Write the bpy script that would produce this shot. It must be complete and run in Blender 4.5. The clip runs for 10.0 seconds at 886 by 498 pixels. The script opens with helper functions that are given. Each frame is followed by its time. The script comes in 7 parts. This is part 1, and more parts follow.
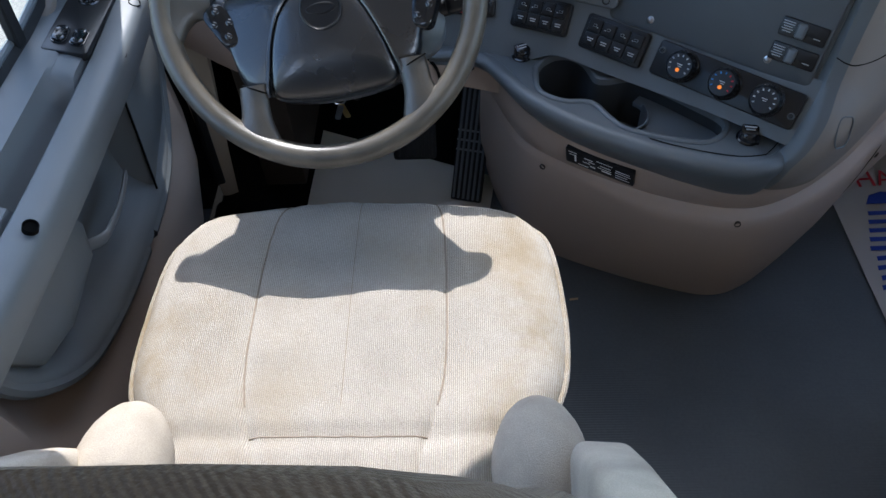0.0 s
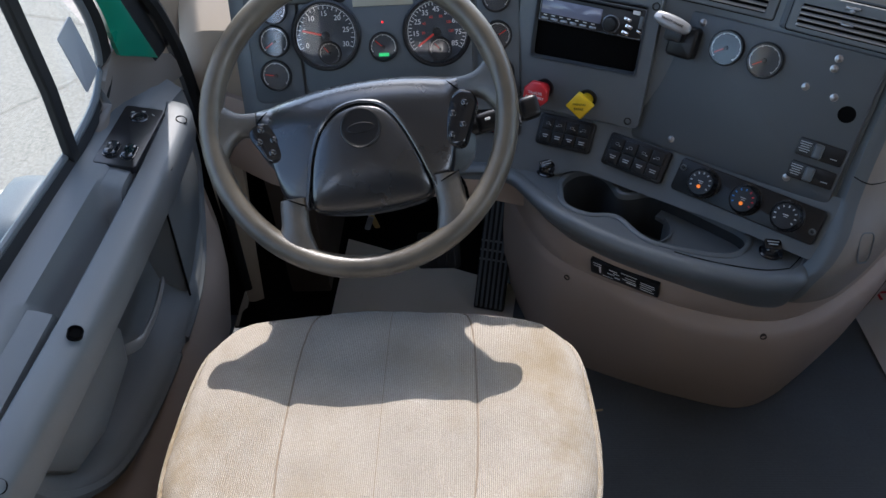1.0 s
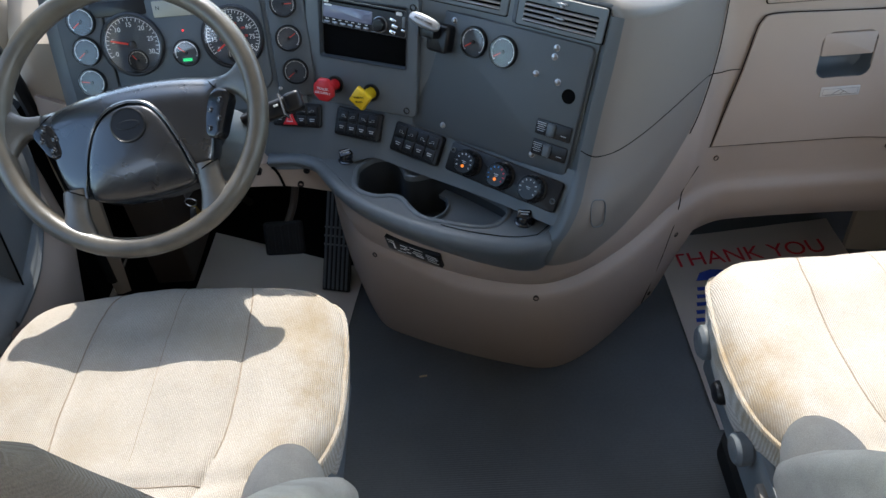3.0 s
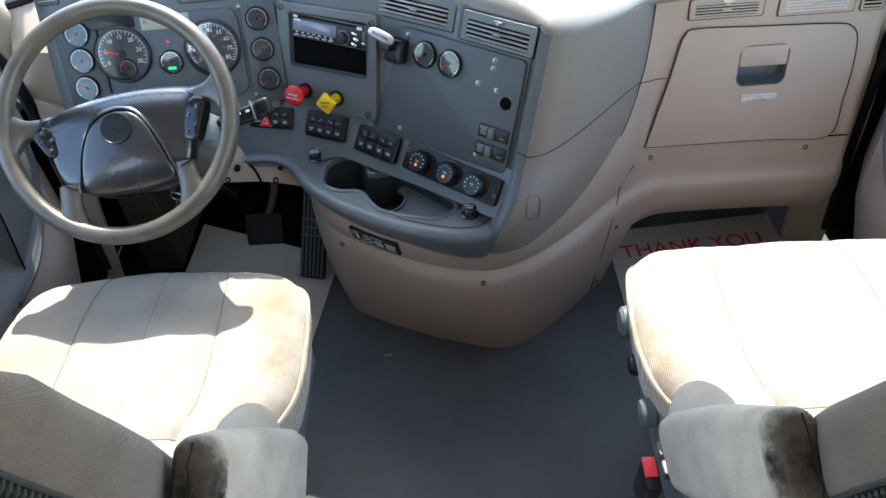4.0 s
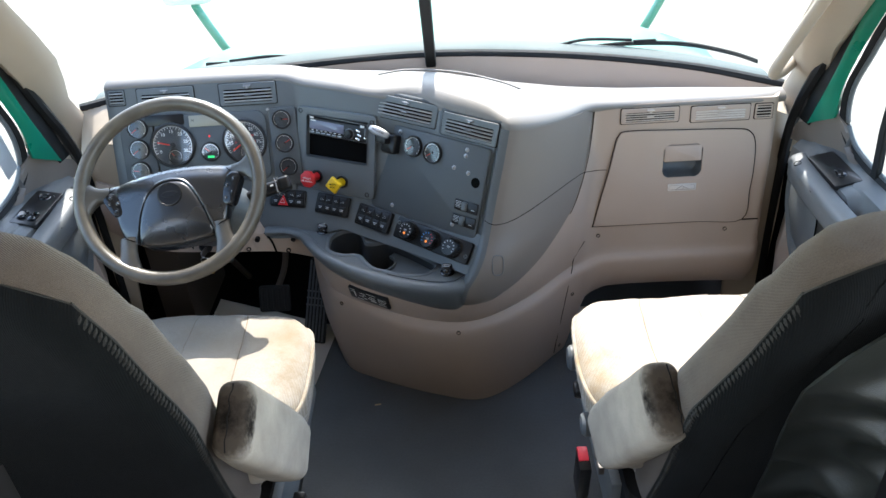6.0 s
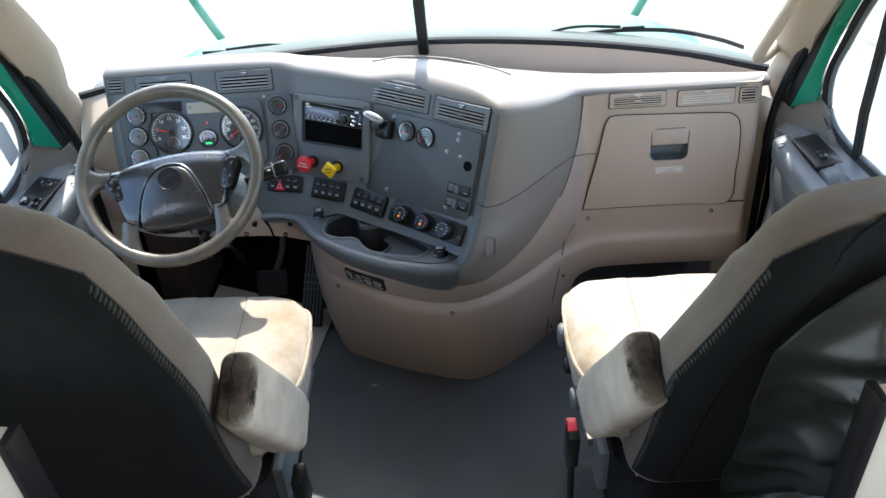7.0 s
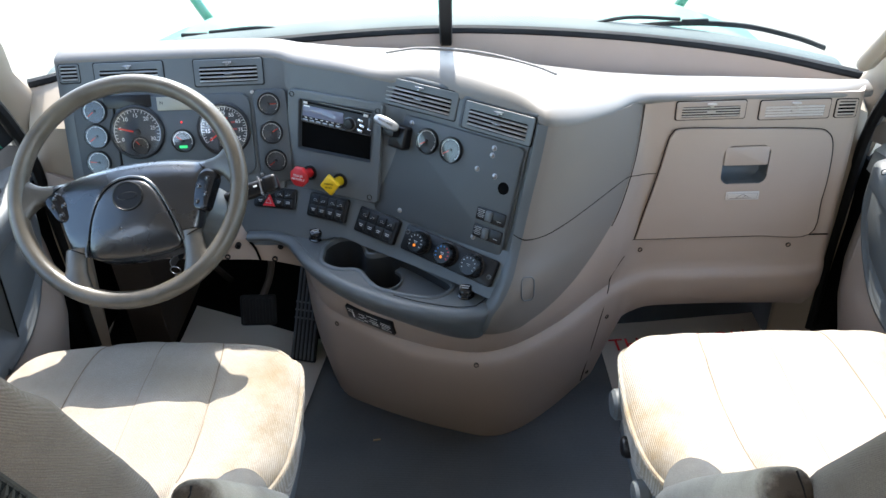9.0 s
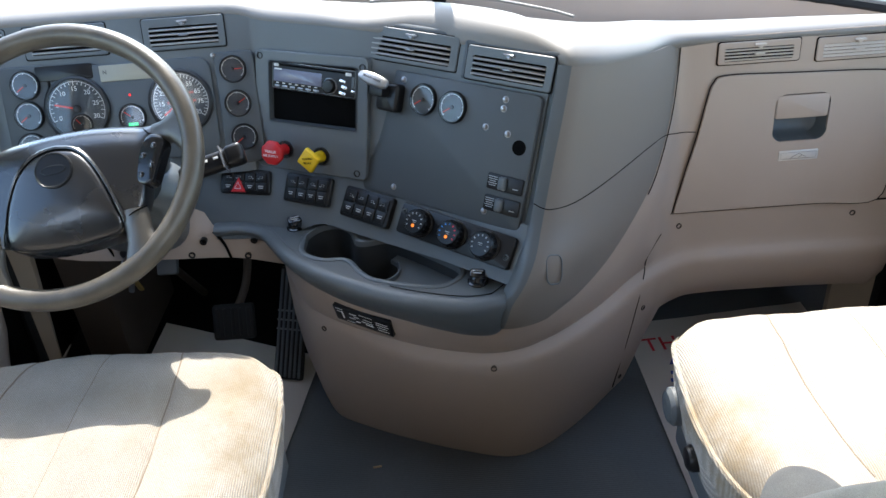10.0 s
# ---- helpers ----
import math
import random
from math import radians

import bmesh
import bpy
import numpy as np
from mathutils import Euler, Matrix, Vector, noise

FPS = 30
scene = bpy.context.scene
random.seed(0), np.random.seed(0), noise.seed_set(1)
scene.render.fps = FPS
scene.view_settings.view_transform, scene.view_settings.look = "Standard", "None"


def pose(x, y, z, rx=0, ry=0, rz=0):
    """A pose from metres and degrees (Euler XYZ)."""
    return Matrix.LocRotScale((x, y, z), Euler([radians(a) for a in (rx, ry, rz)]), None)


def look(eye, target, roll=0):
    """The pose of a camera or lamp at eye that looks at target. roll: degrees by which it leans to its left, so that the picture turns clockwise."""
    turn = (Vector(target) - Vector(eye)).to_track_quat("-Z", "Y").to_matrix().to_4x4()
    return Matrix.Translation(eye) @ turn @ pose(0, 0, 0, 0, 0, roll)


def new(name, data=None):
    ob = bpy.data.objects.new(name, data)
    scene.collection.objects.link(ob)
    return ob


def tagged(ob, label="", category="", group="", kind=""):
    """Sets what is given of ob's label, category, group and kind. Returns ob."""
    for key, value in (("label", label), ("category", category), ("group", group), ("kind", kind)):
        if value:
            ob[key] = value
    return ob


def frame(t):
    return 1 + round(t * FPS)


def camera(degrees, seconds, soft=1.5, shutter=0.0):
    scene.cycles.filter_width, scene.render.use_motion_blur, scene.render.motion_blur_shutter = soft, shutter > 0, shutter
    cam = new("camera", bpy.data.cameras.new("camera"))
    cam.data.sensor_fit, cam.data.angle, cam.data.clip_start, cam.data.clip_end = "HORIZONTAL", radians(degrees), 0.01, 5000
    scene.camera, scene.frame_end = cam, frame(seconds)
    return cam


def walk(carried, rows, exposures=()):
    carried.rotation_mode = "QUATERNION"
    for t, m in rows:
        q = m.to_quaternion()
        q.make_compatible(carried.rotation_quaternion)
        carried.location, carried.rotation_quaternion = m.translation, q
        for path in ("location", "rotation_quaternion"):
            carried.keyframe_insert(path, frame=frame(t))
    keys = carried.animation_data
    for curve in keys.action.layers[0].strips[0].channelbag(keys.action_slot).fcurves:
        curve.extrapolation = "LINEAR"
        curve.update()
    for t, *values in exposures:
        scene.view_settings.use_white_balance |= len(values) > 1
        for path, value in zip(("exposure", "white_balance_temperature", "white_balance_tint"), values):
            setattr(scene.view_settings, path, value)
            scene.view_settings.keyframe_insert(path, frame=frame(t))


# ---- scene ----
cam = camera(61.0, 10.0)
PATH = [
    (0, (-0.406, 0.131, 1.307), (-0.481, 1.39, -0.245), -3.9),
    (0.5, (-0.438, 0.127, 1.323), (-0.533, 1.508, -0.121), -3.8),
    (1, (-0.434, 0.12, 1.328), (-0.532, 1.584, -0.031), -3.6),
    (1.5, (-0.42, 0.093, 1.359), (-0.52, 1.601, 0.049), -3.8),
    (2, (-0.4, 0.075, 1.369), (-0.501, 1.597, 0.075), -4.4),
    (2.5, (-0.304, 0.038, 1.377), (-0.389, 1.548, 0.068), -5.0),
    (3, (-0.079, -0.016, 1.378), (-0.139, 1.45, 0.019), -5.1),
    (3.2, (-0.004, -0.03, 1.38), (-0.073, 1.407, -0.009), -5.4),
    (4.3, (0.025, -0.216, 1.512), (-0.045, 1.269, 0.174), -4.8),
    (4.5, (0.023, -0.265, 1.521), (-0.048, 1.256, 0.224), -4.4),
    (5, (0.046, -0.365, 1.546), (-0.025, 1.224, 0.334), -3.9),
    (5.5, (0.06, -0.449, 1.555), (0.0, 1.193, 0.414), -3.6),
    (6.8, (0.065, -0.59, 1.566), (0.039, 1.095, 0.488), -3.6),
    (7, (0.067, -0.582, 1.565), (0.035, 1.079, 0.451), -3.7),
    (7.5, (0.066, -0.521, 1.564), (0.035, 1.076, 0.36), -3.5),
    (8, (0.054, -0.404, 1.552), (0.028, 1.158, 0.303), -2.7),
    (8.5, (0.035, -0.3, 1.516), (0.003, 1.299, 0.315), -2.1),
    (9, (-0.002, -0.215, 1.453), (-0.018, 1.426, 0.309), -1.8),
    (9.5, (-0.044, -0.151, 1.365), (-0.035, 1.529, 0.279), -2.1),
    (10, (-0.027, -0.036, 1.223), (-0.025, 1.648, 0.144), -3.9),
]
walk(cam, [(t, look(eye, target, roll)) for t, eye, target, roll in PATH], [(0, 2.42, 6000, 12), (0.5, 2.27, 5750, 12), (1.0, 2.17, 6350, 15), (1.5, 2.36, 7200, 12), (2.5, 2.45, 7200, 13), (3.0, 2.56, 6400, 10), (4.3, 3.15, 6500, 10), (5.5, 3.02, 6550, 10), (7, 2.88, 6700, 10), (8.3, 3.02, 6600, 10), (10, 2.90, 6500, 10)])

# ---- world, sun, exposure ----
world = bpy.data.worlds.new("sky_world")
scene.world = world
world.use_nodes = True
wn = world.node_tree
sky = wn.nodes.new("ShaderNodeTexSky")
sky.sky_type = "NISHITA"
sky.sun_disc = False
sky.sun_elevation = radians(49.6)
sky.sun_rotation = radians(0)
wn.links.new(sky.outputs[0], wn.nodes["Background"].inputs[0])
wn.nodes["Background"].inputs[1].default_value = 0.15
sun = new("sun", bpy.data.lights.new("sun", "SUN"))
sun.data.energy = 1.5
sun.data.angle = radians(0.5)
sun.data.color = (1.0, 0.96, 0.90)
sun.matrix_world = look((0, 6.481, 7.615), (0.0, 0, 0))

# unseen fill lamps added at the two side wall openings behind the seats
for s, watts in ((-1, 1.2), (1, 2.5)):
    fill_lamp = new("sleeper_fill", bpy.data.lights.new("sleeper_fill", "AREA"))
    fill_lamp.data.shape = "RECTANGLE"
    fill_lamp.data.size, fill_lamp.data.size_y = 1.25, 0.80
    fill_lamp.data.energy = watts
    fill_lamp.data.color = (0.93, 0.97, 1.0)
    fill_lamp.matrix_world = look((s * 1.065, -0.74, 1.285), (0, -0.74, 1.285))


# ---- materials ----
def material(name, color, rough=0.5, metal=0.0, vary=0.12, scale=9.0, grain=400.0, bump=0.05, coat=0.0, spec=0.5, tint=None, fine=0.0):
    """Plastic, cloth, rubber or metal with stains at one scale and grain at another."""
    m = bpy.data.materials.new(name)
    m.use_nodes = True
    t = m.node_tree
    b = t.nodes["Principled BSDF"]
    b.inputs["Roughness"].default_value = rough
    b.inputs["Metallic"].default_value = metal
    b.inputs["Coat Weight"].default_value = coat
    b.inputs["Specular IOR Level"].default_value = spec
    co = t.nodes.new("ShaderNodeTexCoord")
    n1 = t.nodes.new("ShaderNodeTexNoise")
    n1.inputs["Scale"].default_value = scale
    n1.inputs["Detail"].default_value = 6
    n2 = t.nodes.new("ShaderNodeTexNoise")
    n2.inputs["Scale"].default_value = grain
    n2.inputs["Detail"].default_value = 2
    for n in (n1, n2):
        t.links.new(co.outputs["Object"], n.inputs["Vector"])
    ramp = t.nodes.new("ShaderNodeMix")
    ramp.data_type = "RGBA"
    lo = [c * (1 - vary) for c in color]
    hi = [min(1, c * (1 + vary)) for c in (tint or color)]
    ramp.inputs[6].default_value = (*lo, 1)
    ramp.inputs[7].default_value = (*hi, 1)
    t.links.new(n1.outputs["Fac"], ramp.inputs[0])
    t.links.new(ramp.outputs[2], b.inputs["Base Color"])
    if fine:
        fr = t.nodes.new("ShaderNodeMapRange")
        fr.inputs["From Min"].default_value = 0.3
        fr.inputs["From Max"].default_value = 0.7
        fr.inputs["To Min"].default_value = 1 - fine
        fr.inputs["To Max"].default_value = 1 + fine
        t.links.new(n2.outputs["Fac"], fr.inputs["Value"])
        fm = t.nodes.new("ShaderNodeMix")
        fm.data_type, fm.blend_type = "RGBA", "MULTIPLY"
        fm.inputs[0].default_value = 1.0
        t.links.new(ramp.outputs[2], fm.inputs[6])
        t.links.new(fr.outputs[0], fm.inputs[7])
        t.links.new(fm.outputs[2], b.inputs["Base Color"])
    rr = t.nodes.new("ShaderNodeMapRange")
    rr.inputs["To Min"].default_value = max(0.02, rough - 0.1)
    rr.inputs["To Max"].default_value = min(1, rough + 0.1)
    t.links.new(n1.outputs["Fac"], rr.inputs["Value"])
    t.links.new(rr.outputs[0], b.inputs["Roughness"])
    if bump:
        bp = t.nodes.new("ShaderNodeBump")
        bp.inputs["Strength"].default_value = bump
        bp.inputs["Distance"].default_value = 0.002
        t.links.new(n2.outputs["Fac"], bp.inputs["Height"])
        t.links.new(bp.outputs[0], b.inputs["Normal"])
    return m


def corduroy(name, color, dirt, pitch=0.0026, strength=0.6, bands="X", tone=0.35, sheen=0.25):
    """Ribbed upholstery: fine wales, fuzzy grain and worn, stained patches."""
    m = material(name, color, 0.9, vary=0.16, scale=14, grain=650, bump=0.0, spec=0.15, fine=0.16)
    t = m.node_tree
    b = t.nodes["Principled BSDF"]
    b.inputs["Sheen Weight"].default_value = sheen
    co = t.nodes.new("ShaderNodeTexCoord")
    wave = t.nodes.new("ShaderNodeTexWave")
    wave.bands_direction = bands
    wave.inputs["Scale"].default_value = 0.314 / pitch
    wave.inputs["Distortion"].default_value = 0.8
    wave.inputs["Detail"].default_value = 2
    fuzz = t.nodes.new("ShaderNodeTexNoise")
    fuzz.inputs["Scale"].default_value = 900
    add = t.nodes.new("ShaderNodeMath")
    add.operation = "ADD"
    t.links.new(co.outputs["Object"], wave.inputs["Vector"])
    t.links.new(co.outputs["Object"], fuzz.inputs["Vector"])
    t.links.new(wave.outputs["Fac"], add.inputs[0])
    t.links.new(fuzz.outputs["Fac"], add.inputs[1])
    bp = t.nodes.new("ShaderNodeBump")
    bp.inputs["Strength"].default_value = strength
    bp.inputs["Distance"].default_value = 0.0015
    t.links.new(add.outputs[0], bp.inputs["Height"])
    t.links.new(bp.outputs[0], b.inputs["Normal"])
    spots = t.nodes.new("ShaderNodeTexNoise")
    spots.inputs["Scale"].default_value = 5.5
    spots.inputs["Detail"].default_value = 8
    spots.inputs["Roughness"].default_value = 0.65
    t.links.new(co.outputs["Object"], spots.inputs["Vector"])
    cr = t.nodes.new("ShaderNodeValToRGB")
    cr.color_ramp.elements[0].position = 0.50
    cr.color_ramp.elements[1].position = 0.75
    t.links.new(spots.outputs["Fac"], cr.inputs[0])
    mx = t.nodes.new("ShaderNodeMix")
    mx.data_type = "RGBA"
    mx.inputs[7].default_value = (*dirt, 1)
    old = b.inputs["Base Color"].links[0].from_socket
    wv = t.nodes.new("ShaderNodeMix")
    wv.data_type = "RGBA"
    wv.blend_type = "MULTIPLY"
    wv.inputs[0].default_value = tone
    t.links.new(old, wv.inputs[6])
    t.links.new(wave.outputs["Color"], wv.inputs[7])
    t.links.new(wv.outputs[2], mx.inputs[6])
    half = t.nodes.new("ShaderNodeMath")
    half.operation = "MULTIPLY"
    half.inputs[1].default_value = 0.7
    t.links.new(cr.outputs[0], half.inputs[0])
    t.links.new(half.outputs[0], mx.inputs[0])
    t.links.new(mx.outputs[2], b.inputs["Base Color"])
    return m


def glow(name, color, strength):
    m = material(name, color, 0.4, bump=0)
    b = m.node_tree.nodes["Principled BSDF"]
    b.inputs["Emission Color"].default_value = (*color, 1)
    b.inputs["Emission Strength"].default_value = strength
    return m


def glass_pane(name, tint=(1, 1, 1), gloss=1.0):
    """Thin clear pane: lets light straight through, mirrors at grazing angles."""
    m = bpy.data.materials.new(name)
    m.use_nodes = True
    t = m.node_tree
    t.nodes.clear()
    out = t.nodes.new("ShaderNodeOutputMaterial")
    tr = t.nodes.new("ShaderNodeBsdfTransparent")
    tr.inputs[0].default_value = (*tint, 1)
    gl = t.nodes.new("ShaderNodeBsdfGlossy")
    gl.inputs["Roughness"].default_value = 0.03
    fr = t.nodes.new("ShaderNodeLayerWeight")
    fr.inputs[0].default_value = 0.5
    pw = t.nodes.new("ShaderNodeMath")
    pw.operation = "POWER"
    pw.inputs[1].default_value = 4.5
    ml = t.nodes.new("ShaderNodeMath")
    ml.operation = "MULTIPLY_ADD"
    ml.inputs[1].default_value = 0.7 * gloss
    ml.inputs[2].default_value = 0.03 * gloss
    mx = t.nodes.new("ShaderNodeMixShader")
    t.links.new(fr.outputs["Facing"], pw.inputs[0])
    t.links.new(pw.outputs[0], ml.inputs[0])
    t.links.new(ml.outputs[0], mx.inputs[0])
    t.links.new(tr.outputs[0], mx.inputs[1])
    t.links.new(gl.outputs[0], mx.inputs[2])
    t.links.new(mx.outputs[0], out.inputs[0])
    return m



def edge_stains(m, color):
    """Ochre stains that gather along the side seams of a cushion."""
    t = m.node_tree
    b = t.nodes["Principled BSDF"]
    co = t.nodes.new("ShaderNodeTexCoord")
    sx = t.nodes.new("ShaderNodeSeparateXYZ")
    t.links.new(co.outputs["Object"], sx.inputs[0])
    ab = t.nodes.new("ShaderNodeMath")
    ab.operation = "ABSOLUTE"
    t.links.new(sx.outputs["X"], ab.inputs[0])
    mr = t.nodes.new("ShaderNodeMapRange")
    mr.interpolation_type = "SMOOTHSTEP"
    mr.inputs["From Min"].default_value = 0.10
    mr.inputs["From Max"].default_value = 0.30
    t.links.new(ab.outputs[0], mr.inputs["Value"])
    n = t.nodes.new("ShaderNodeTexNoise")
    n.inputs["Scale"].default_value = 10
    n.inputs["Detail"].default_value = 10
    n.inputs["Roughness"].default_value = 0.7
    t.links.new(co.outputs["Object"], n.inputs["Vector"])
    nr = t.nodes.new("ShaderNodeMapRange")
    nr.inputs["From Min"].default_value = 0.45
    nr.inputs["From Max"].default_value = 0.68
    t.links.new(n.outputs["Fac"], nr.inputs["Value"])
    mu = t.nodes.new("ShaderNodeMath")
    mu.operation = "MULTIPLY"
    t.links.new(mr.outputs[0], mu.inputs[0])
    t.links.new(nr.outputs[0], mu.inputs[1])
    m8 = t.nodes.new("ShaderNodeMath")
    m8.operation = "MULTIPLY"
    m8.inputs[1].default_value = 0.75
    t.links.new(mu.outputs[0], m8.inputs[0])
    mx = t.nodes.new("ShaderNodeMix")
    mx.data_type = "RGBA"
    mx.inputs[7].default_value = (*color, 1)
    t.links.new(b.inputs["Base Color"].links[0].from_socket, mx.inputs[6])
    t.links.new(m8.outputs[0], mx.inputs[0])
    t.links.new(mx.outputs[2], b.inputs["Base Color"])


def worn_end(m, centre, turn, radii, color, fade, full):
    """Threadbare dark patch of ragged outline about a point, on both sides of x = 0."""
    t = m.node_tree
    b = t.nodes["Principled BSDF"]
    co = t.nodes.new("ShaderNodeTexCoord")
    av = t.nodes.new("ShaderNodeVectorMath")
    av.operation = "ABSOLUTE"
    t.links.new(co.outputs["Object"], av.inputs[0])
    sb = t.nodes.new("ShaderNodeVectorMath")
    sb.operation = "SUBTRACT"
    sb.inputs[1].default_value = centre
    t.links.new(av.outputs[0], sb.inputs[0])
    ro = t.nodes.new("ShaderNodeVectorRotate")
    ro.rotation_type = "X_AXIS"
    ro.inputs["Angle"].default_value = radians(turn)
    t.links.new(sb.outputs[0], ro.inputs["Vector"])
    dv = t.nodes.new("ShaderNodeVectorMath")
    dv.operation = "DIVIDE"
    dv.inputs[1].default_value = radii
    t.links.new(ro.outputs[0], dv.inputs[0])
    ln = t.nodes.new("ShaderNodeVectorMath")
    ln.operation = "LENGTH"
    t.links.new(dv.outputs[0], ln.inputs[0])
    n = t.nodes.new("ShaderNodeTexNoise")
    n.inputs["Scale"].default_value = 55
    n.inputs["Detail"].default_value = 8
    n.inputs["Roughness"].default_value = 0.7
    t.links.new(co.outputs["Object"], n.inputs["Vector"])
    ad = t.nodes.new("ShaderNodeMath")
    ad.operation = "MULTIPLY_ADD"
    ad.inputs[1].default_value = 0.9
    t.links.new(n.outputs["Fac"], ad.inputs[0])
    t.links.new(ln.outputs["Value"], ad.inputs[2])
    mr = t.nodes.new("ShaderNodeMapRange")
    mr.inputs["From Min"].default_value = fade
    mr.inputs["From Max"].default_value = full
    t.links.new(ad.outputs[0], mr.inputs["Value"])
    mx = t.nodes.new("ShaderNodeMix")
    mx.data_type = "RGBA"
    mx.inputs[7].default_value = (*color, 1)
    t.links.new(b.inputs["Base Color"].links[0].from_socket, mx.inputs[6])
    t.links.new(mr.outputs[0], mx.inputs[0])
    t.links.new(mx.outputs[2], b.inputs["Base Color"])


DARK = material("charcoal_plastic", (0.105, 0.119, 0.127), 0.38, bump=0.12, grain=1500)
DARKMATTE = material("matt_charcoal_plastic", (0.100, 0.113, 0.124), 0.72, bump=0.12, grain=1500, spec=0.22)
PANEL = material("blanking_panel_vinyl", (0.072, 0.082, 0.089), 0.5, bump=0.1, grain=900)
BLACK = material("black_plastic", (0.007, 0.007, 0.008), 0.34, bump=0.03, spec=0.38)
# near-black for joints, and for shade in slots, holes and footwells
VOID = material("black_joint_and_shade", (0.002, 0.002, 0.002), 0.9, bump=0, spec=0.1)
TAUPE = material("taupe_plastic", (0.402, 0.315, 0.256), 0.52, vary=0.05, bump=0.12, grain=1400)
GREY = material("warm_grey_plastic", (0.186, 0.162, 0.141), 0.5, vary=0.06, bump=0.14, grain=1400)
PAD = material("dash_pad_vinyl", (0.20, 0.187, 0.172), 0.55, vary=0.06, bump=0.15, grain=1200)
DOORGREY = material("blue_grey_door_plastic", (0.122, 0.133, 0.138), 0.48, vary=0.09, bump=0.15, grain=1300, spec=0.45)
RUBBER = material("black_rubber", (0.010, 0.011, 0.012), 0.7, bump=0.05, spec=0.3)
FLOORMAT = material("floor_vinyl", (0.084, 0.092, 0.100), 0.58, vary=0.42, scale=4, bump=0.0, grain=160, spec=0.4, fine=0.06)
ft = FLOORMAT.node_tree
fco = ft.nodes.new("ShaderNodeTexCoord")
fwv = ft.nodes.new("ShaderNodeTexWave")
fwv.bands_direction = "Y"
fwv.inputs["Scale"].default_value = 62
fwv.inputs["Distortion"].default_value = 0.6
ft.links.new(fco.outputs["Object"], fwv.inputs["Vector"])
fbp = ft.nodes.new("ShaderNodeBump")
fbp.inputs["Strength"].default_value = 0.35
fbp.inputs["Distance"].default_value = 0.001
ft.links.new(fwv.outputs["Fac"], fbp.inputs["Height"])
ft.links.new(fbp.outputs[0], ft.nodes["Principled BSDF"].inputs["Normal"])
WHEELSKIN = material("steering_wheel_leather", (0.040, 0.036, 0.031), 0.34, vary=0.28, scale=22, bump=0.22, grain=600, spec=0.6, tint=(0.110, 0.093, 0.068))
HUBSKIN = material("airbag_vinyl", (0.010, 0.0115, 0.014), 0.29, vary=0.2, bump=0.16, grain=620, spec=0.8, coat=0.35)
SPOKESKIN = material("dark_spoke_vinyl", (0.038, 0.035, 0.031), 0.36, vary=0.25, scale=22, bump=0.25, grain=600, spec=0.7, tint=(0.075, 0.066, 0.053))
GLOSSBLACK = material("glossy_black_plastic", (0.008, 0.009, 0.011), 0.16, bump=0.02, spec=0.6)
CHROME = material("chrome", (0.75, 0.75, 0.76), 0.18, 1.0, bump=0)
STEEL = material("steel_screw", (0.36, 0.36, 0.37), 0.32, 1.0, bump=0)
BTNMARK = material("pale_grey_print", (0.42, 0.43, 0.44), 0.6, bump=0)
# paler, matt copy of the truck's green: glare on the hood put into colour
HOODPAINT = material("sun_paled_green_hood_paint", (0.12, 0.27, 0.205), 0.6, vary=0.08, bump=0, spec=0.3)
COWLGREY = material("dusty_grey_cowl", (0.085, 0.105, 0.096), 0.7, bump=0.05)
GREENPAINT = material("green_truck_paint", (0.0, 0.19, 0.115), 0.3, vary=0.05, bump=0, coat=0.6)
PAPER = material("paper_floor_mat", (0.72, 0.66, 0.61), 0.85, vary=0.05, bump=0.1, grain=200)
REDINK = material("red_print", (0.55, 0.03, 0.04), 0.8, bump=0)
BLUEINK = material("blue_print", (0.02, 0.05, 0.30), 0.8, bump=0)
SEATCLOTH = corduroy("beige_corduroy", (0.52, 0.468, 0.398), (0.40, 0.325, 0.22))
edge_stains(SEATCLOTH, (0.30, 0.205, 0.095))
WORNCLOTH = corduroy("stained_beige_corduroy", (0.485, 0.428, 0.355), (0.33, 0.26, 0.17), 0.0026, 0.8)
edge_stains(WORNCLOTH, (0.25, 0.175, 0.075))
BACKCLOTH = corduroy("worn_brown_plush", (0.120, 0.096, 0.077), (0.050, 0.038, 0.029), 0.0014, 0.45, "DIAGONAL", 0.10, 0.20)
STITCH = material("brown_edge_stitching", (0.020, 0.019, 0.016), 0.8, bump=0.1)
SEAMTHREAD = material("seam_thread", (0.24, 0.19, 0.14), 0.9)
PILLARTRIM = material("beige_pillar_trim", (0.42, 0.355, 0.28), 0.7, vary=0.07, bump=0.15, grain=900, spec=0.3)


def arm_cloth(name, x):
    """Plush with a threadbare end at x from the seat's middle."""
    m = material(name, (0.35, 0.297, 0.238), 0.95, vary=0.25, scale=16, grain=900, bump=0.5, spec=0.1, tint=(0.46, 0.40, 0.325), fine=0.14)
    worn_end(m, (x, 0.246, 0.785), 56, (0.052, 0.030, 0.066), (0.085, 0.068, 0.053), 2.0, 1.25)
    worn_end(m, (x, 0.262, 0.762), 56, (0.038, 0.021, 0.042), (0.014, 0.011, 0.009), 1.6, 1.2)
    return m


